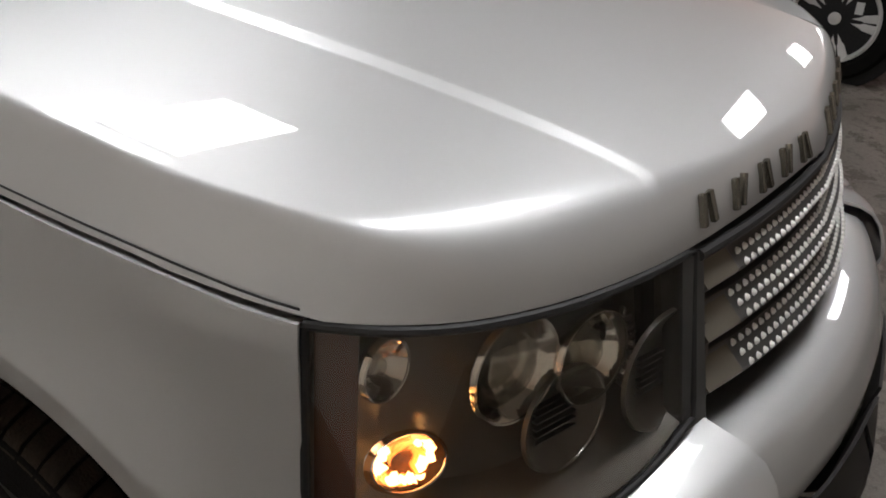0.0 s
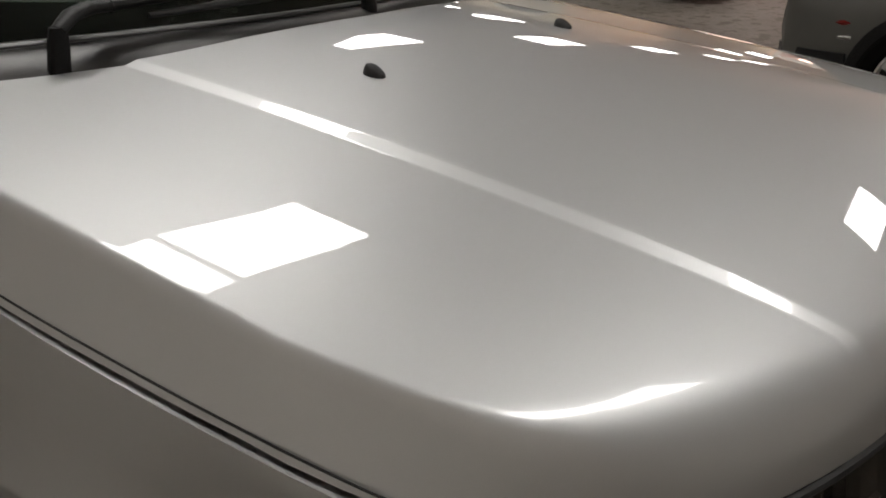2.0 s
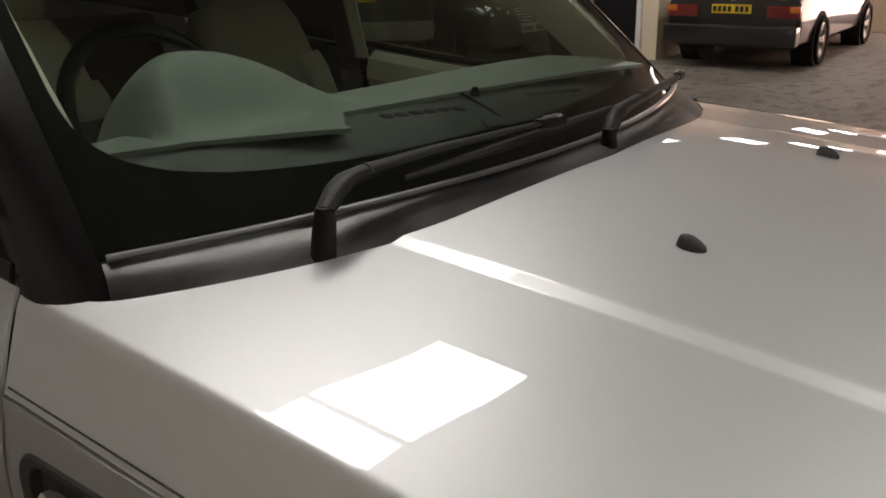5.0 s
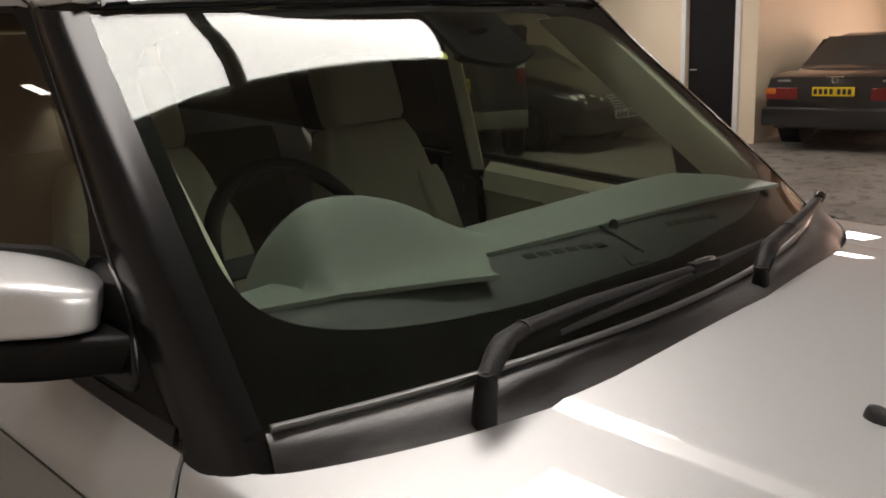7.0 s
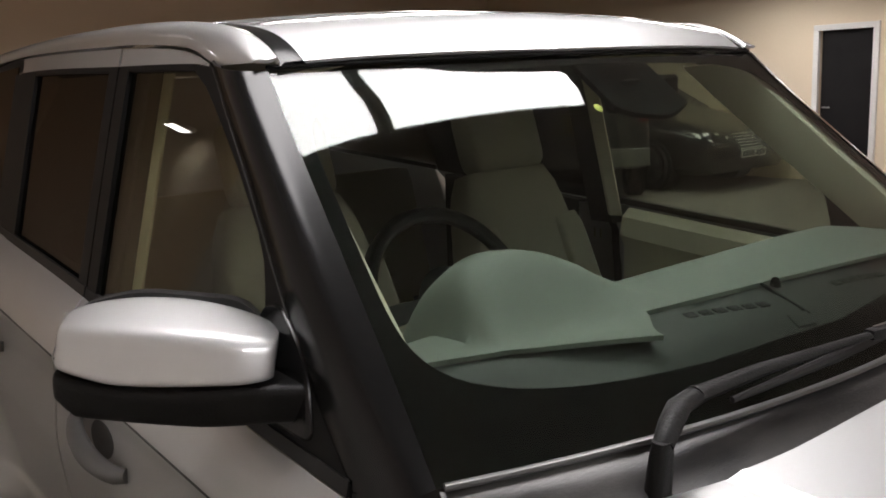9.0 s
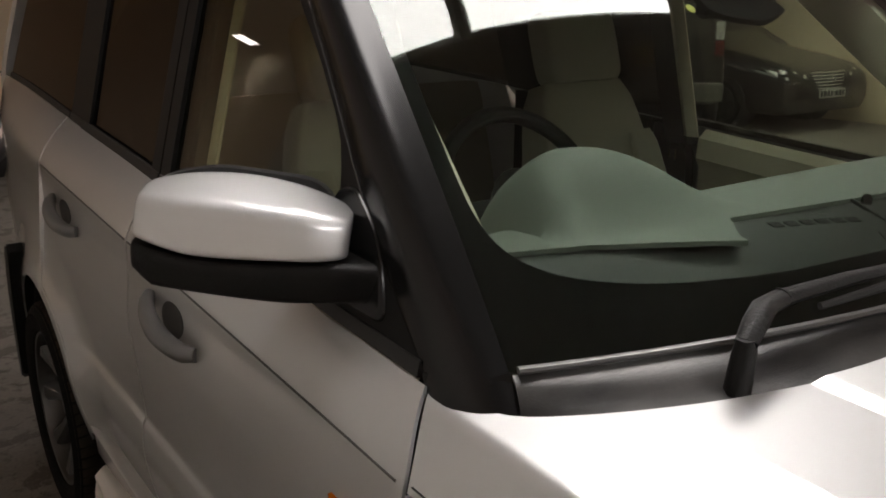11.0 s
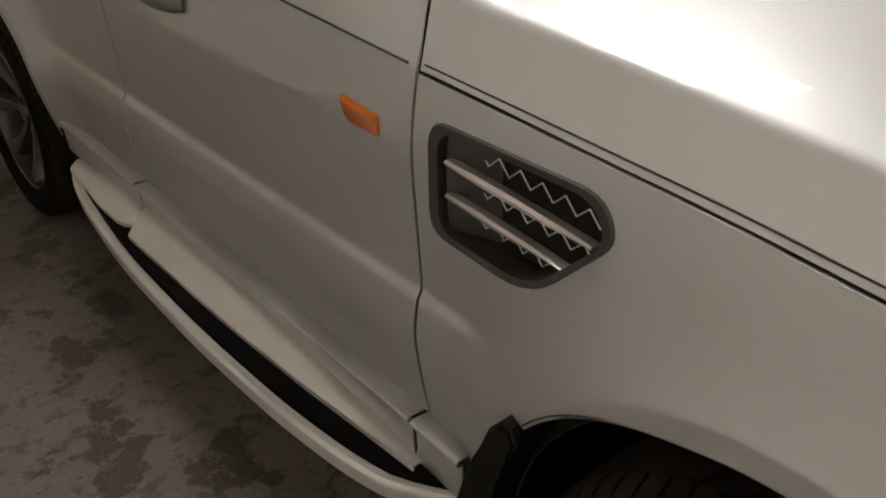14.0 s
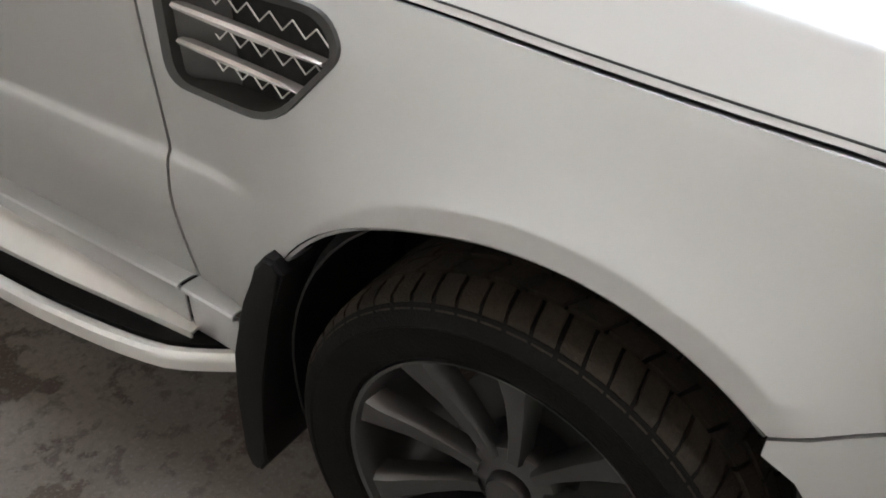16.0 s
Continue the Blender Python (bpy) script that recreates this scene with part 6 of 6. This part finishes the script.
for sx in (-1, 1):
    # door cards, pillar trims
    rows = [[Vector((sx * x, y, z)) for x, z in ((0.835, belt_z(y) - 0.004), (0.80, belt_z(y) + 0.004), (0.765, belt_z(y) - 0.02), (0.755, belt_z(y) - 0.08), (0.775, belt_z(y) - 0.11), (0.77, 0.86), (0.70, 0.84), (0.72, 0.55))] for y in span(0.86, 1.60, 14)]
    part("door_card", sheet(rows, 0.01, (sx * 1.2, 1.3, 0.9)), IVORY_LIT, car, "ivory door card")
    rows = [[Vector((sx * x, y, z)) for x, z in ((0.835, belt_z(y) - 0.004), (0.78, belt_z(y)), (0.77, 0.86), (0.72, 0.55))] for y in span(1.80, 2.5, 10)]
    part("door_card", sheet(rows, 0.01, (sx * 1.2, 2, 0.9)), CLOTH_DARK, car)
    rows = [[Vector((sx * (glass_x(z) - 0.03 - dx), 1.70 + dy, z)) for dx, dy in ((0.0, -0.05), (0.035, -0.03), (0.035, 0.06), (0.0, 0.09))] for z in span(1.17, 1.72, 10)]
    part("pillar_trim", sheet(rows, 0.008, (sx * 1.2, 1.7, 1.2)), CLOTH_DARK, car, "dark centre pillar trim")
    rows = [[Vector((sx * (glass_x(z) - 0.07 - dx), 1.655 + dy, z)) for dx, dy in ((0.0, -0.035), (0.012, 0.0), (0.0, 0.02))] for z in span(1.20, 1.70, 8)]
    part("pillar_cover", sheet(rows, 0.006, (sx * 1.2, 1.7, 1.2)), IVORY_LIT, car, "ivory upper pillar cover")
    bm = bmesh.new()
    for dy in (-0.012, 0.012):
        box(bm, (sx * 0.700, 1.645 + dy, 1.155), (0.004, 0.004, 0.03))
    part("belt_guide", bm, CHROME, car, "small bright belt guide")
    # ivory trim along the inside of the windscreen pillar
    rows = []
    for t in span(0.03, 0.98, 20):
        a, b = ws_point(sx * 0.985, t, 0.012), ws_point(sx * (0.945 if sx > 0 else 0.935 + 0.037 * t), t, 0.020 if sx > 0 else 0.014)
        c = Vector((sx * (glass_x(1.2 + 0.5 * t) - 0.03), b.y + 0.20, b.z - 0.005))
        rows.append([a, b + Vector((0, 0.004, 0)), b.lerp(c, 0.5) + Vector((-sx * 0.01, 0, 0)), c])
    part("pillar_lining", sheet(rows, 0.005, (sx * 1.0, 0.7, 1.5)), IVORY_LIT, car, "ivory lining of the windscreen pillar")

# inner mirror with sensor housing, and a round sticker on the glass
bm = bmesh.new()
rings(bm, [[(0.155 + w * math.copysign(abs(math.cos(a)) ** 0.55, math.cos(a)) + 0.02 * k, y + d * math.copysign(abs(math.sin(a)) ** 0.7, math.sin(a)), z) for a in span(0, 2 * math.pi, 20)[:-1]]
           for k, (z, y, w, d) in enumerate(((1.572, 1.070, 0.070, 0.012), (1.580, 1.070, 0.105, 0.020), (1.610, 1.075, 0.118, 0.024), (1.640, 1.082, 0.112, 0.022), (1.648, 1.084, 0.085, 0.012)))])
part("inner_mirror", bm, PRINT, car, "black rear-view mirror")
rows = [[ws_point(u, v, 0.010 + 0.035 * math.sin(math.pi * (v - 0.70) / 0.29) * (1 - ((u - 0.14) / 0.19) ** 2)) for v in span(0.70 + 0.5 * abs(u - 0.14) ** 1.3, 0.99, 8)] for u in span(-0.03, 0.31, 12)]
part("sensor_housing", sheet(rows, 0.01, (0.1, 1.4, 1.5)), PRINT, car, "black sensor housing behind the glass")
bm = bmesh.new()
c = ws_point(-0.115, 0.742, 0.006)
nn = Vector((0.0, -0.69, 0.72)).normalized()
lathe(bm, [(0.0002, 0), (0.0105, 0), (0.0105, -0.001), (0.0002, -0.001)], Matrix.Translation(c) @ nn.to_track_quat("Z", "Y").to_matrix().to_4x4(), 24)
part("round_sticker", bm, STICKER, windscreen, "small round yellow sticker")


# ---- the other cars in the garage ----
BLACK_PAINT = mat("black_car_paint", (0.014, 0.012, 0.012), 0.3, 0.2, 1.0, 0.03, grain=0.1, grain_scale=600)
GREY_PAINT = mat("grey_car_paint", (0.20, 0.20, 0.185), 0.4, 0.55, 1.0, 0.03, grain=0.1, grain_scale=900, stain=0.2, stain_scale=4)
DARK_GREY_PAINT = mat("dark_grey_car_paint", (0.030, 0.030, 0.032), 0.35, 0.4, 1.0, 0.03, grain=0.1, grain_scale=900)
RED_LENS = mat("red_lamp_lens", (0.20, 0.012, 0.010), 0.25, 0.0, 1.0, 0.03, grain=0.2, grain_scale=80)
ORANGE_LENS = mat("orange_lamp_lens", (0.62, 0.16, 0.02), 0.2, 0.0, 1.0, 0.03, grain=0.2, grain_scale=80)
PLATE_YELLOW = mat("yellow_plate", (0.80, 0.56, 0.02), 0.4, grain=0.08, grain_scale=120)
PLATE_WHITE = mat("white_plate", (0.72, 0.72, 0.69), 0.4, grain=0.08, grain_scale=120)
DARK_GLASS = mat("dark_car_glass", (0.060, 0.060, 0.055), 0.16, 0.0, 0.0, 0.02, spec=0.3, grain=0.1, grain_scale=60)
POLISHED = mat("polished_rim", (0.75, 0.74, 0.72), 0.35, 0.3, grain=0.15, grain_scale=120, stain=0.2, stain_scale=10)
LAMP_CLEAR = mat("clear_lamp", (0.86, 0.88, 0.88), 0.12, 0.0, 1.0, 0.02, grain=0.5, grain_scale=28, dark=(0.12, 0.12, 0.12), bump=0.3, bump_scale=30)


def body_loops(stations, half):
    """Cross sections of a body: stations of (y, bottom, shoulder height, top height, shoulder factor, top factor)."""
    loops = []
    for y, zb, zs, zt, ks, kt in stations:
        w, t = half * ks, half * kt
        right = [(-w * 0.86, zb), (-w * 0.97, zb + 0.08), (-w, zb + (zs - zb) * 0.45), (-w * 0.985, zs - 0.06), (-w * 0.955, zs), (-(w * 0.35 + t * 0.65), zs + (zt - zs) * 0.55), (-t * 0.93, zt - 0.03 * (zt > zs + 0.1)), (-t * 0.7, zt)]
        left = [(-x, z) for x, z in right[::-1]]
        loops.append([Vector((x, y, z)) for x, z in right + left])
    return loops


def simple_wheel(parent, x, y, r, sx, rim, spokes=5):
    """A tyre with a spoked rim, outwards to the side sx."""
    m = Matrix.Translation((x, y, r)) @ Matrix.Rotation(radians(90 * sx), 4, "Y")
    bm = bmesh.new()
    lathe(bm, [(r * 0.70, 0.07), (r * 0.78, 0.10), (r * 0.94, 0.105), (r, 0.08), (r, -0.08), (r * 0.94, -0.105), (r * 0.70, -0.09), (r * 0.70, 0.07)], m, 40)
    w = part("wheel", bm, RUBBER, parent, "black tyre on a spoked rim")
    bm = bmesh.new()
    lathe(bm, [(r * 0.71, 0.085), (r * 0.67, 0.09), (r * 0.63, 0.06), (r * 0.62, -0.06), (r * 0.70, -0.06), (r * 0.71, 0.085)], m, 40)
    for k in range(spokes):
        a = 2 * math.pi * k / spokes + 0.3
        for d in ((-0.14, 0.14) if spokes == 5 else (0,)):
            rm = m @ Matrix.Rotation(a + d, 4, "Z")
            loops = []
            for q, wd, h in ((0.04, 0.022, 0.06), (r * 0.4, 0.020, 0.066), (r * 0.66, 0.026, 0.078)):
                loops.append([rm @ Vector((q, y2, z2)) for y2, z2 in ((-wd, h - 0.03), (-wd, h - 0.005), (0, h), (wd, h - 0.005), (wd, h - 0.03))])
            rings(bm, loops)
    lathe(bm, [(0.001, 0.075), (0.035, 0.07), (0.042, 0.05), (0.042, 0.02), (0.001, 0.02)], m, 24)
    part("rim", bm, rim, w, "alloy rim")
    bm = bmesh.new()
    lathe(bm, [(0.001, 0.0), (r * 0.62, 0.0), (r * 0.62, -0.02), (0.001, -0.02)], m, 24)
    part("wheel_back", bm, WELL, w)
    return w


def arch_rim(parent, half, y, r):
    for sx in (-1, 1):
        bm = bmesh.new()
        m = Matrix.Translation((sx * (half - 0.06), y, r)) @ Matrix.Rotation(radians(90 * sx), 4, "Y")
        lathe(bm, [(0.001, 0.068), (r * 1.17, 0.068), (r * 1.18, 0.055), (r * 1.18, -0.20), (0.001, -0.20)], m, 40)
        part("wheel_arch", bm, WELL, parent, "dark wheel arch")


def plate(parent, c, w, h, material, rz=0.0):
    """Number plate with plain bars in place of its characters."""
    m = pose(*c, 0, 0, rz)
    bm = bmesh.new()
    box(bm, c, (w, 0.012, h), pose(0, 0, 0, 0, 0, rz), 0.004)
    pl = part("number_plate", bm, material, parent, "number plate with plain dark bars")
    for i in range(7):
        bm = bmesh.new()
        x = (-0.42 + 0.125 * i + (0.06 if i > 3 else 0)) * w
        box(bm, m @ Vector((x, -0.008, 0)), (w * 0.085, 0.004, h * 0.62), pose(0, 0, 0, 0, 0, rz))
        part("bar", bm, SEAL, pl)
    return pl


# all built with the end that shows at y = 0 facing -y
def build_saloon():
    """Black saloon seen from behind: boot, wide red lamps, yellow plate."""
    c = empty("saloon_car")
    H = 0.87
    st = [(0.0, 0.34, 0.62, 0.64, 0.93, 0.90), (0.03, 0.28, 0.86, 0.92, 0.97, 0.90), (0.10, 0.26, 0.90, 0.955, 0.985, 0.89), (0.75, 0.25, 0.93, 0.985, 1.0, 0.86), (0.95, 0.25, 0.93, 1.00, 1.0, 0.84),
          (1.55, 0.24, 0.93, 1.385, 1.0, 0.66), (1.9, 0.24, 0.93, 1.42, 1.0, 0.66), (2.7, 0.24, 0.93, 1.40, 1.0, 0.66), (3.4, 0.24, 0.93, 1.02, 1.0, 0.84), (4.4, 0.26, 0.82, 0.88, 0.97, 0.84), (4.7, 0.32, 0.62, 0.66, 0.9, 0.8)]
    bm = bmesh.new()
    rings(bm, body_loops(st, H))
    part("body", bm, BLACK_PAINT, c, "black painted body", sharp=40)
    bm = bmesh.new()
    grid(bm, [[(x * (0.74 - 0.16 * t), 0.98 + 0.55 * t, 1.02 + 0.36 * t) for x in span(-1, 1, 8)] for t in span(0, 1, 4)])
    thicken(bm, 0.006, (0, 2, 0.8))
    part("rear_window", bm, DARK_GLASS, c, "dark rear window")
    for sx in (-1, 1):
        rows = [[(sx * (0.83 - 0.17 * t), y, 0.97 + 0.38 * t) for y in span(1.2 + 0.35 * t, 3.1 - 0.3 * t, 8)] for t in span(0, 1, 4)]
        part("side_window", sheet(rows, 0.006, (0, 2, 0.8)), DARK_GLASS, c)
        bm = bmesh.new()
        box(bm, (sx * 0.635, 0.012, 0.715), (0.40, 0.04, 0.15), None, 0.015)
        lamp = part("tail_light", bm, RED_LENS, c, "red tail light")
        bm = bmesh.new()
        box(bm, (sx * 0.775, 0.006, 0.745), (0.13, 0.045, 0.075), None, 0.01)
        part("indicator", bm, ORANGE_LENS, lamp)
        for k in range(4):
            bm = bmesh.new()
            box(bm, (sx * 0.60, -0.010, 0.66 + 0.034 * k), (0.30, 0.01, 0.006))
            part("rib", bm, RED_LENS, lamp)
        simple_wheel(c, sx * 0.815, 0.95, 0.315, sx, POLISHED)
        simple_wheel(c, sx * 0.815, 3.75, 0.315, sx, POLISHED)
    arch_rim(c, H, 0.95, 0.315)
    arch_rim(c, H, 3.75, 0.315)
    bm = bmesh.new()
    box(bm, (0, -0.03, 0.43), (1.70, 0.20, 0.24), None, 0.05)
    part("bumper", bm, BLACK_PAINT, c, "black rear bumper", sharp=40)
    bm = bmesh.new()
    box(bm, (0, -0.135, 0.535), (1.66, 0.012, 0.018), None, 0.003)
    part("bumper_strip", bm, GREY_PLASTIC, c)
    plate(c, (0, -0.02, 0.745), 0.50, 0.11, PLATE_YELLOW)
    for x0, w in ((-0.62, 0.16), (0.60, 0.10)):
        bm = bmesh.new()
        box(bm, (x0, 0.022, 0.875), (w, 0.008, 0.022))
        part("badge_bar", bm, SATIN, c, "bright badge bar")
    bm = bmesh.new()
    lathe(bm, [(0.028, 0.0), (0.035, 0.006), (0.042, 0.0), (0.035, -0.004), (0.028, 0.0)], Matrix.Translation((0, 0.025, 0.88)) @ Matrix.Rotation(radians(90), 4, "X"), 24)
    part("boot_badge", bm, CHROME, c)
    bm = bmesh.new()
    box(bm, (0, 0.014, 0.925), (0.20, 0.02, 0.018), None, 0.004)
    part("boot_handle", bm, CHROME, c)
    return c


saloon = build_saloon()
saloon.matrix_basis = pose(9.86, 3.72, 0, 0, 0, -88)
tagged(saloon, "old black saloon parked nose in, yellow rear plate", "car")


def build_suv():
    """Silver-grey off-roader, its tail at y = 0 and nose towards -y is turned in when placed."""
    c = empty("estate_car")
    H = 0.95
    st = [(0.0, 0.50, 0.78, 0.82, 0.88, 0.82), (0.04, 0.40, 0.95, 1.02, 0.95, 0.84), (0.12, 0.38, 1.05, 1.30, 0.98, 0.78), (0.55, 0.36, 1.08, 1.62, 1.0, 0.68), (1.2, 0.34, 1.08, 1.70, 1.0, 0.68), (2.2, 0.32, 1.05, 1.69, 1.0, 0.67), (2.9, 0.32, 1.02, 1.55, 1.0, 0.68),
          (3.5, 0.32, 1.0, 1.08, 1.0, 0.82), (4.4, 0.34, 0.88, 0.95, 0.97, 0.82), (4.68, 0.40, 0.7, 0.74, 0.88, 0.78)]
    bm = bmesh.new()
    rings(bm, body_loops(st, H))
    part("body", bm, GREY_PAINT, c, "silver-grey painted body", sharp=40)
    for sx in (-1, 1):
        rows = [[(sx * (0.925 - 0.22 * t), y, 1.11 + 0.50 * t) for y in span(0.7 + 0.1 * t, 3.0 - 0.2 * t, 8)] for t in span(0, 1, 4)]
        part("side_window", sheet(rows, 0.006, (0, 2, 0.8)), DARK_GLASS, c)
        bm = bmesh.new()
        pts = [(sx * (0.60 + 0.34 * math.sin(t)), 0.03 + 0.34 * (1 - math.cos(t)) + 0.10 * t, 0.685 + 0.01 * t) for t in span(0.2, 1.35, 10)]
        tube(bm, pts, [0.012] + [0.034] * 9 + [0.010], 10, flat=0.62)
        part("rear_reflector", bm, RED_LENS, c, "long red bumper reflector")
        bm = bmesh.new()
        tube(bm, [(p[0] * 1.01, p[1], p[2] - 0.085) for p in pts], 0.012, 8)
        part("bumper_trim", bm, SATIN, c, "bright bumper strip")
        bm = bmesh.new()
        rows = [[(sx * x, y, z) for x, y in ((0.70, -0.03), (0.86, 0.03), (0.945, 0.20), (0.955, 0.42))] for z in (0.36, 0.44, 0.52)]
        part("bumper_lower", sheet(rows, 0.02, (0, 1, 0.8)), BLACK_MATT, c, "black lower bumper")
        for y in (0.86, 3.75):
            w = simple_wheel(c, sx * 0.905, y, 0.375, sx, POLISHED)
            bm = bmesh.new()
            m = Matrix.Translation((sx * 1.016, y + 0.13, 0.46)) @ Matrix.Rotation(radians(90 * sx), 4, "Y")
            box(bm, m.translation, (0.004, 0.045, 0.07))
            part("paper_tag", bm, PLATE_WHITE, w, "small white tag on the rim")
    arch_rim(c, H + 0.01, 0.86, 0.375)
    arch_rim(c, H + 0.01, 3.75, 0.375)
    return c


suv = build_suv()
# tail towards +y, its side towards the silver car
suv.matrix_basis = pose(5.30, 0.64, 0, 0, 0, 180)
tagged(suv, "silver-grey off-road car with dark wheel arches, parked alongside", "car")


def build_front_saloon(paint):
    """Dark saloon seen from the front."""
    c = empty("saloon_car")
    H = 0.91
    st = [(0.0, 0.30, 0.52, 0.58, 0.86, 0.80), (0.05, 0.24, 0.66, 0.72, 0.93, 0.82), (0.20, 0.22, 0.74, 0.83, 0.97, 0.82), (0.7, 0.22, 0.84, 0.94, 1.0, 0.84), (1.25, 0.22, 0.93, 1.02, 1.0, 0.84), (1.95, 0.22, 0.95, 1.42, 1.0, 0.66), (2.5, 0.22, 0.95, 1.46, 1.0, 0.66),
          (3.3, 0.22, 0.95, 1.40, 1.0, 0.66), (4.1, 0.24, 0.95, 1.08, 1.0, 0.82), (4.7, 0.30, 0.75, 0.9, 0.92, 0.8)]
    bm = bmesh.new()
    rings(bm, body_loops(st, H))
    part("body", bm, paint, c, "dark painted body", sharp=40)
    grid_rows = [[(x * (0.76 - 0.16 * t), 1.27 + 0.66 * t, 1.03 + 0.38 * t) for x in span(-1, 1, 8)] for t in span(0, 1, 4)]
    part("windscreen", sheet(grid_rows, 0.006, (0, 2, 0.8)), DARK_GLASS, c)
    # grille with bars
    g = [[(x * (1 - 0.28 * t), 0.02 - 0.03 * (1 - abs(x) / 0.35) + 0.05 * (1 - t), 0.74 - 0.20 * t) for x in span(-0.34, 0.34, 8)] for t in span(0, 1, 4)]
    gr = part("grille", sheet(g, 0.02, (0, 2, 0.6)), LAMP_BLACK, c, "barred grille in a bright surround")
    for k in range(6):
        t = k / 5
        bm = bmesh.new()
        tube(bm, [(x * (1 - 0.28 * t), 0.0 - 0.03 * (1 - abs(x) / 0.35) + 0.05 * (1 - t), 0.74 - 0.20 * t) for x in span(-0.34, 0.34, 8)], 0.007, 6)
        part("bar", bm, STUD, gr)
    bm = bmesh.new()
    lathe(bm, [(0.030, 0.0), (0.036, 0.008), (0.043, 0.0), (0.036, -0.005), (0.030, 0.0)], Matrix.Translation((0, -0.045, 0.66)) @ Matrix.Rotation(radians(90), 4, "X"), 24)
    part("badge", bm, CHROME, gr)
    for sx in (-1, 1):
        o = rounded([(0.36, 0.70), (0.78, 0.80), (0.80, 0.70), (0.50, 0.60)], 0.03, 3)
        bm = bmesh.new()
        rings(bm, [[(sx * x, 0.06 + 0.55 * max(0, x - 0.40) ** 1.5 + d, z) for x, z in o] for d in (-0.02, 0.10)])
        hl = part("headlight", bm, LAMP_CLEAR, c, "clear headlight")
        for x, z, r in ((0.46, 0.675, 0.05), (0.60, 0.715, 0.055)):
            bm = bmesh.new()
            lathe(bm, [(0.001, 0.02), (r * 0.7, 0.014), (r, 0.0), (r, -0.03), (0.001, -0.03)], Matrix.Translation((sx * x, 0.045 + 0.55 * max(0, x - 0.40) ** 1.5, z)) @ Matrix.Rotation(radians(90), 4, "X"), 20)
            part("lamp", bm, STUD, hl)
        bm = bmesh.new()
        tube(bm, [(sx * x, -0.005 + 0.3 * max(0, x - 0.45), 0.40) for x in span(0.42, 0.80, 6)], 0.010, 6)
        part("bumper_strip", bm, CHROME, c, "bright bumper strip")
        bm = bmesh.new()
        box(bm, (sx * 0.99, 1.55, 1.02), (0.20, 0.10, 0.13), None, 0.035)
        part("door_mirror", bm, paint, c)
        for y in (0.95, 3.65):
            simple_wheel(c, sx * 0.855, y, 0.32, sx, ALLOY)
    arch_rim(c, H, 0.95, 0.32)
    arch_rim(c, H, 3.65, 0.32)
    plate(c, (0, -0.045, 0.475), 0.52, 0.11, PLATE_WHITE)
    return c


dark = build_front_saloon(BLACK_PAINT)
dark.matrix_basis = pose(9.15, 6.25, 0, 0, 0, -4)
tagged(dark, "black saloon parked facing out along the wall", "car")
# grey saloon behind the silver car's tail
behind = build_front_saloon(DARK_GREY_PAINT)
behind.matrix_basis = pose(-0.95, 8.6, 0, 0, 0, 4)
tagged(behind, "dark grey saloon parked behind, bright grille and lamps", "car")


def build_tail_suv():
    """Dark off-roader seen from behind."""
    c = empty("off_road_car")
    H = 0.90
    st = [(0.0, 0.48, 0.90, 1.0, 0.95, 0.88), (0.03, 0.45, 1.05, 1.70, 0.98, 0.72), (0.3, 0.42, 1.05, 1.78, 1.0, 0.72), (2.6, 0.40, 1.05, 1.78, 1.0, 0.72), (3.3, 0.40, 1.0, 1.10, 1.0, 0.84), (4.3, 0.44, 0.95, 1.0, 0.95, 0.84)]
    bm = bmesh.new()
    rings(bm, body_loops(st, H))
    part("body", bm, DARK_GREY_PAINT, c, "dark painted body", sharp=40)
    bm = bmesh.new()
    box(bm, (0, 0.0, 1.38), (1.20, 0.05, 0.42), pose(0, 0, 0, -4), 0.02)
    part("rear_window", bm, DARK_GLASS, c, "dark rear window")
    bm = bmesh.new()
    box(bm, (0, -0.06, 0.60), (1.72, 0.16, 0.22), None, 0.04)
    part("bumper", bm, GREY_PAINT, c, "grey rear bumper")
    for sx in (-1, 1):
        bm = bmesh.new()
        box(bm, (sx * 0.80, -0.005, 1.30), (0.10, 0.06, 0.20), None, 0.015)
        part("tail_light", bm, LAMP_CLEAR, c, "tall clear tail light")
        bm = bmesh.new()
        box(bm, (sx * 0.80, -0.012, 1.10), (0.105, 0.06, 0.18), None, 0.015)
        part("tail_light", bm, RED_LENS, c, "red tail light")
        simple_wheel(c, sx * 0.83, 0.9, 0.36, sx, ALLOY)
        simple_wheel(c, sx * 0.83, 3.5, 0.36, sx, ALLOY)
    plate(c, (0.0, -0.03, 1.02), 0.34, 0.17, PLATE_YELLOW)
    return c


tail = build_tail_suv()
tail.matrix_basis = pose(6.55, 7.0, 0, 0, 0, -42)
tagged(tail, "dark off-road car seen from behind, yellow rear plate", "car")

# ---- the yard beyond the garage opening ----
bm = bmesh.new()
box(bm, (26.2, 0, 2.9), (0.3, 26, 6.0))
backing = tagged(part("yard_wall", bm, MORTAR), "red brick wall across the yard", "wall", kind="structure")
me = None
for row in range(22):
    for i in range(13):
        bm = None
        if me is None:
            bm = bmesh.new()
            box(bm, (0, 0, 0), (0.03, 0.44, 0.135))
            me = bpy.data.meshes.new("brick")
            bm.to_mesh(me)
            bm.free()
            me.materials.append(BRICK)
        ob = new("brick", me)
        ob.parent = backing
        ob.location = (26.04, -0.9 + 0.455 * i + (0.2275 if row % 2 else 0), 0.05 + 0.15 * row)
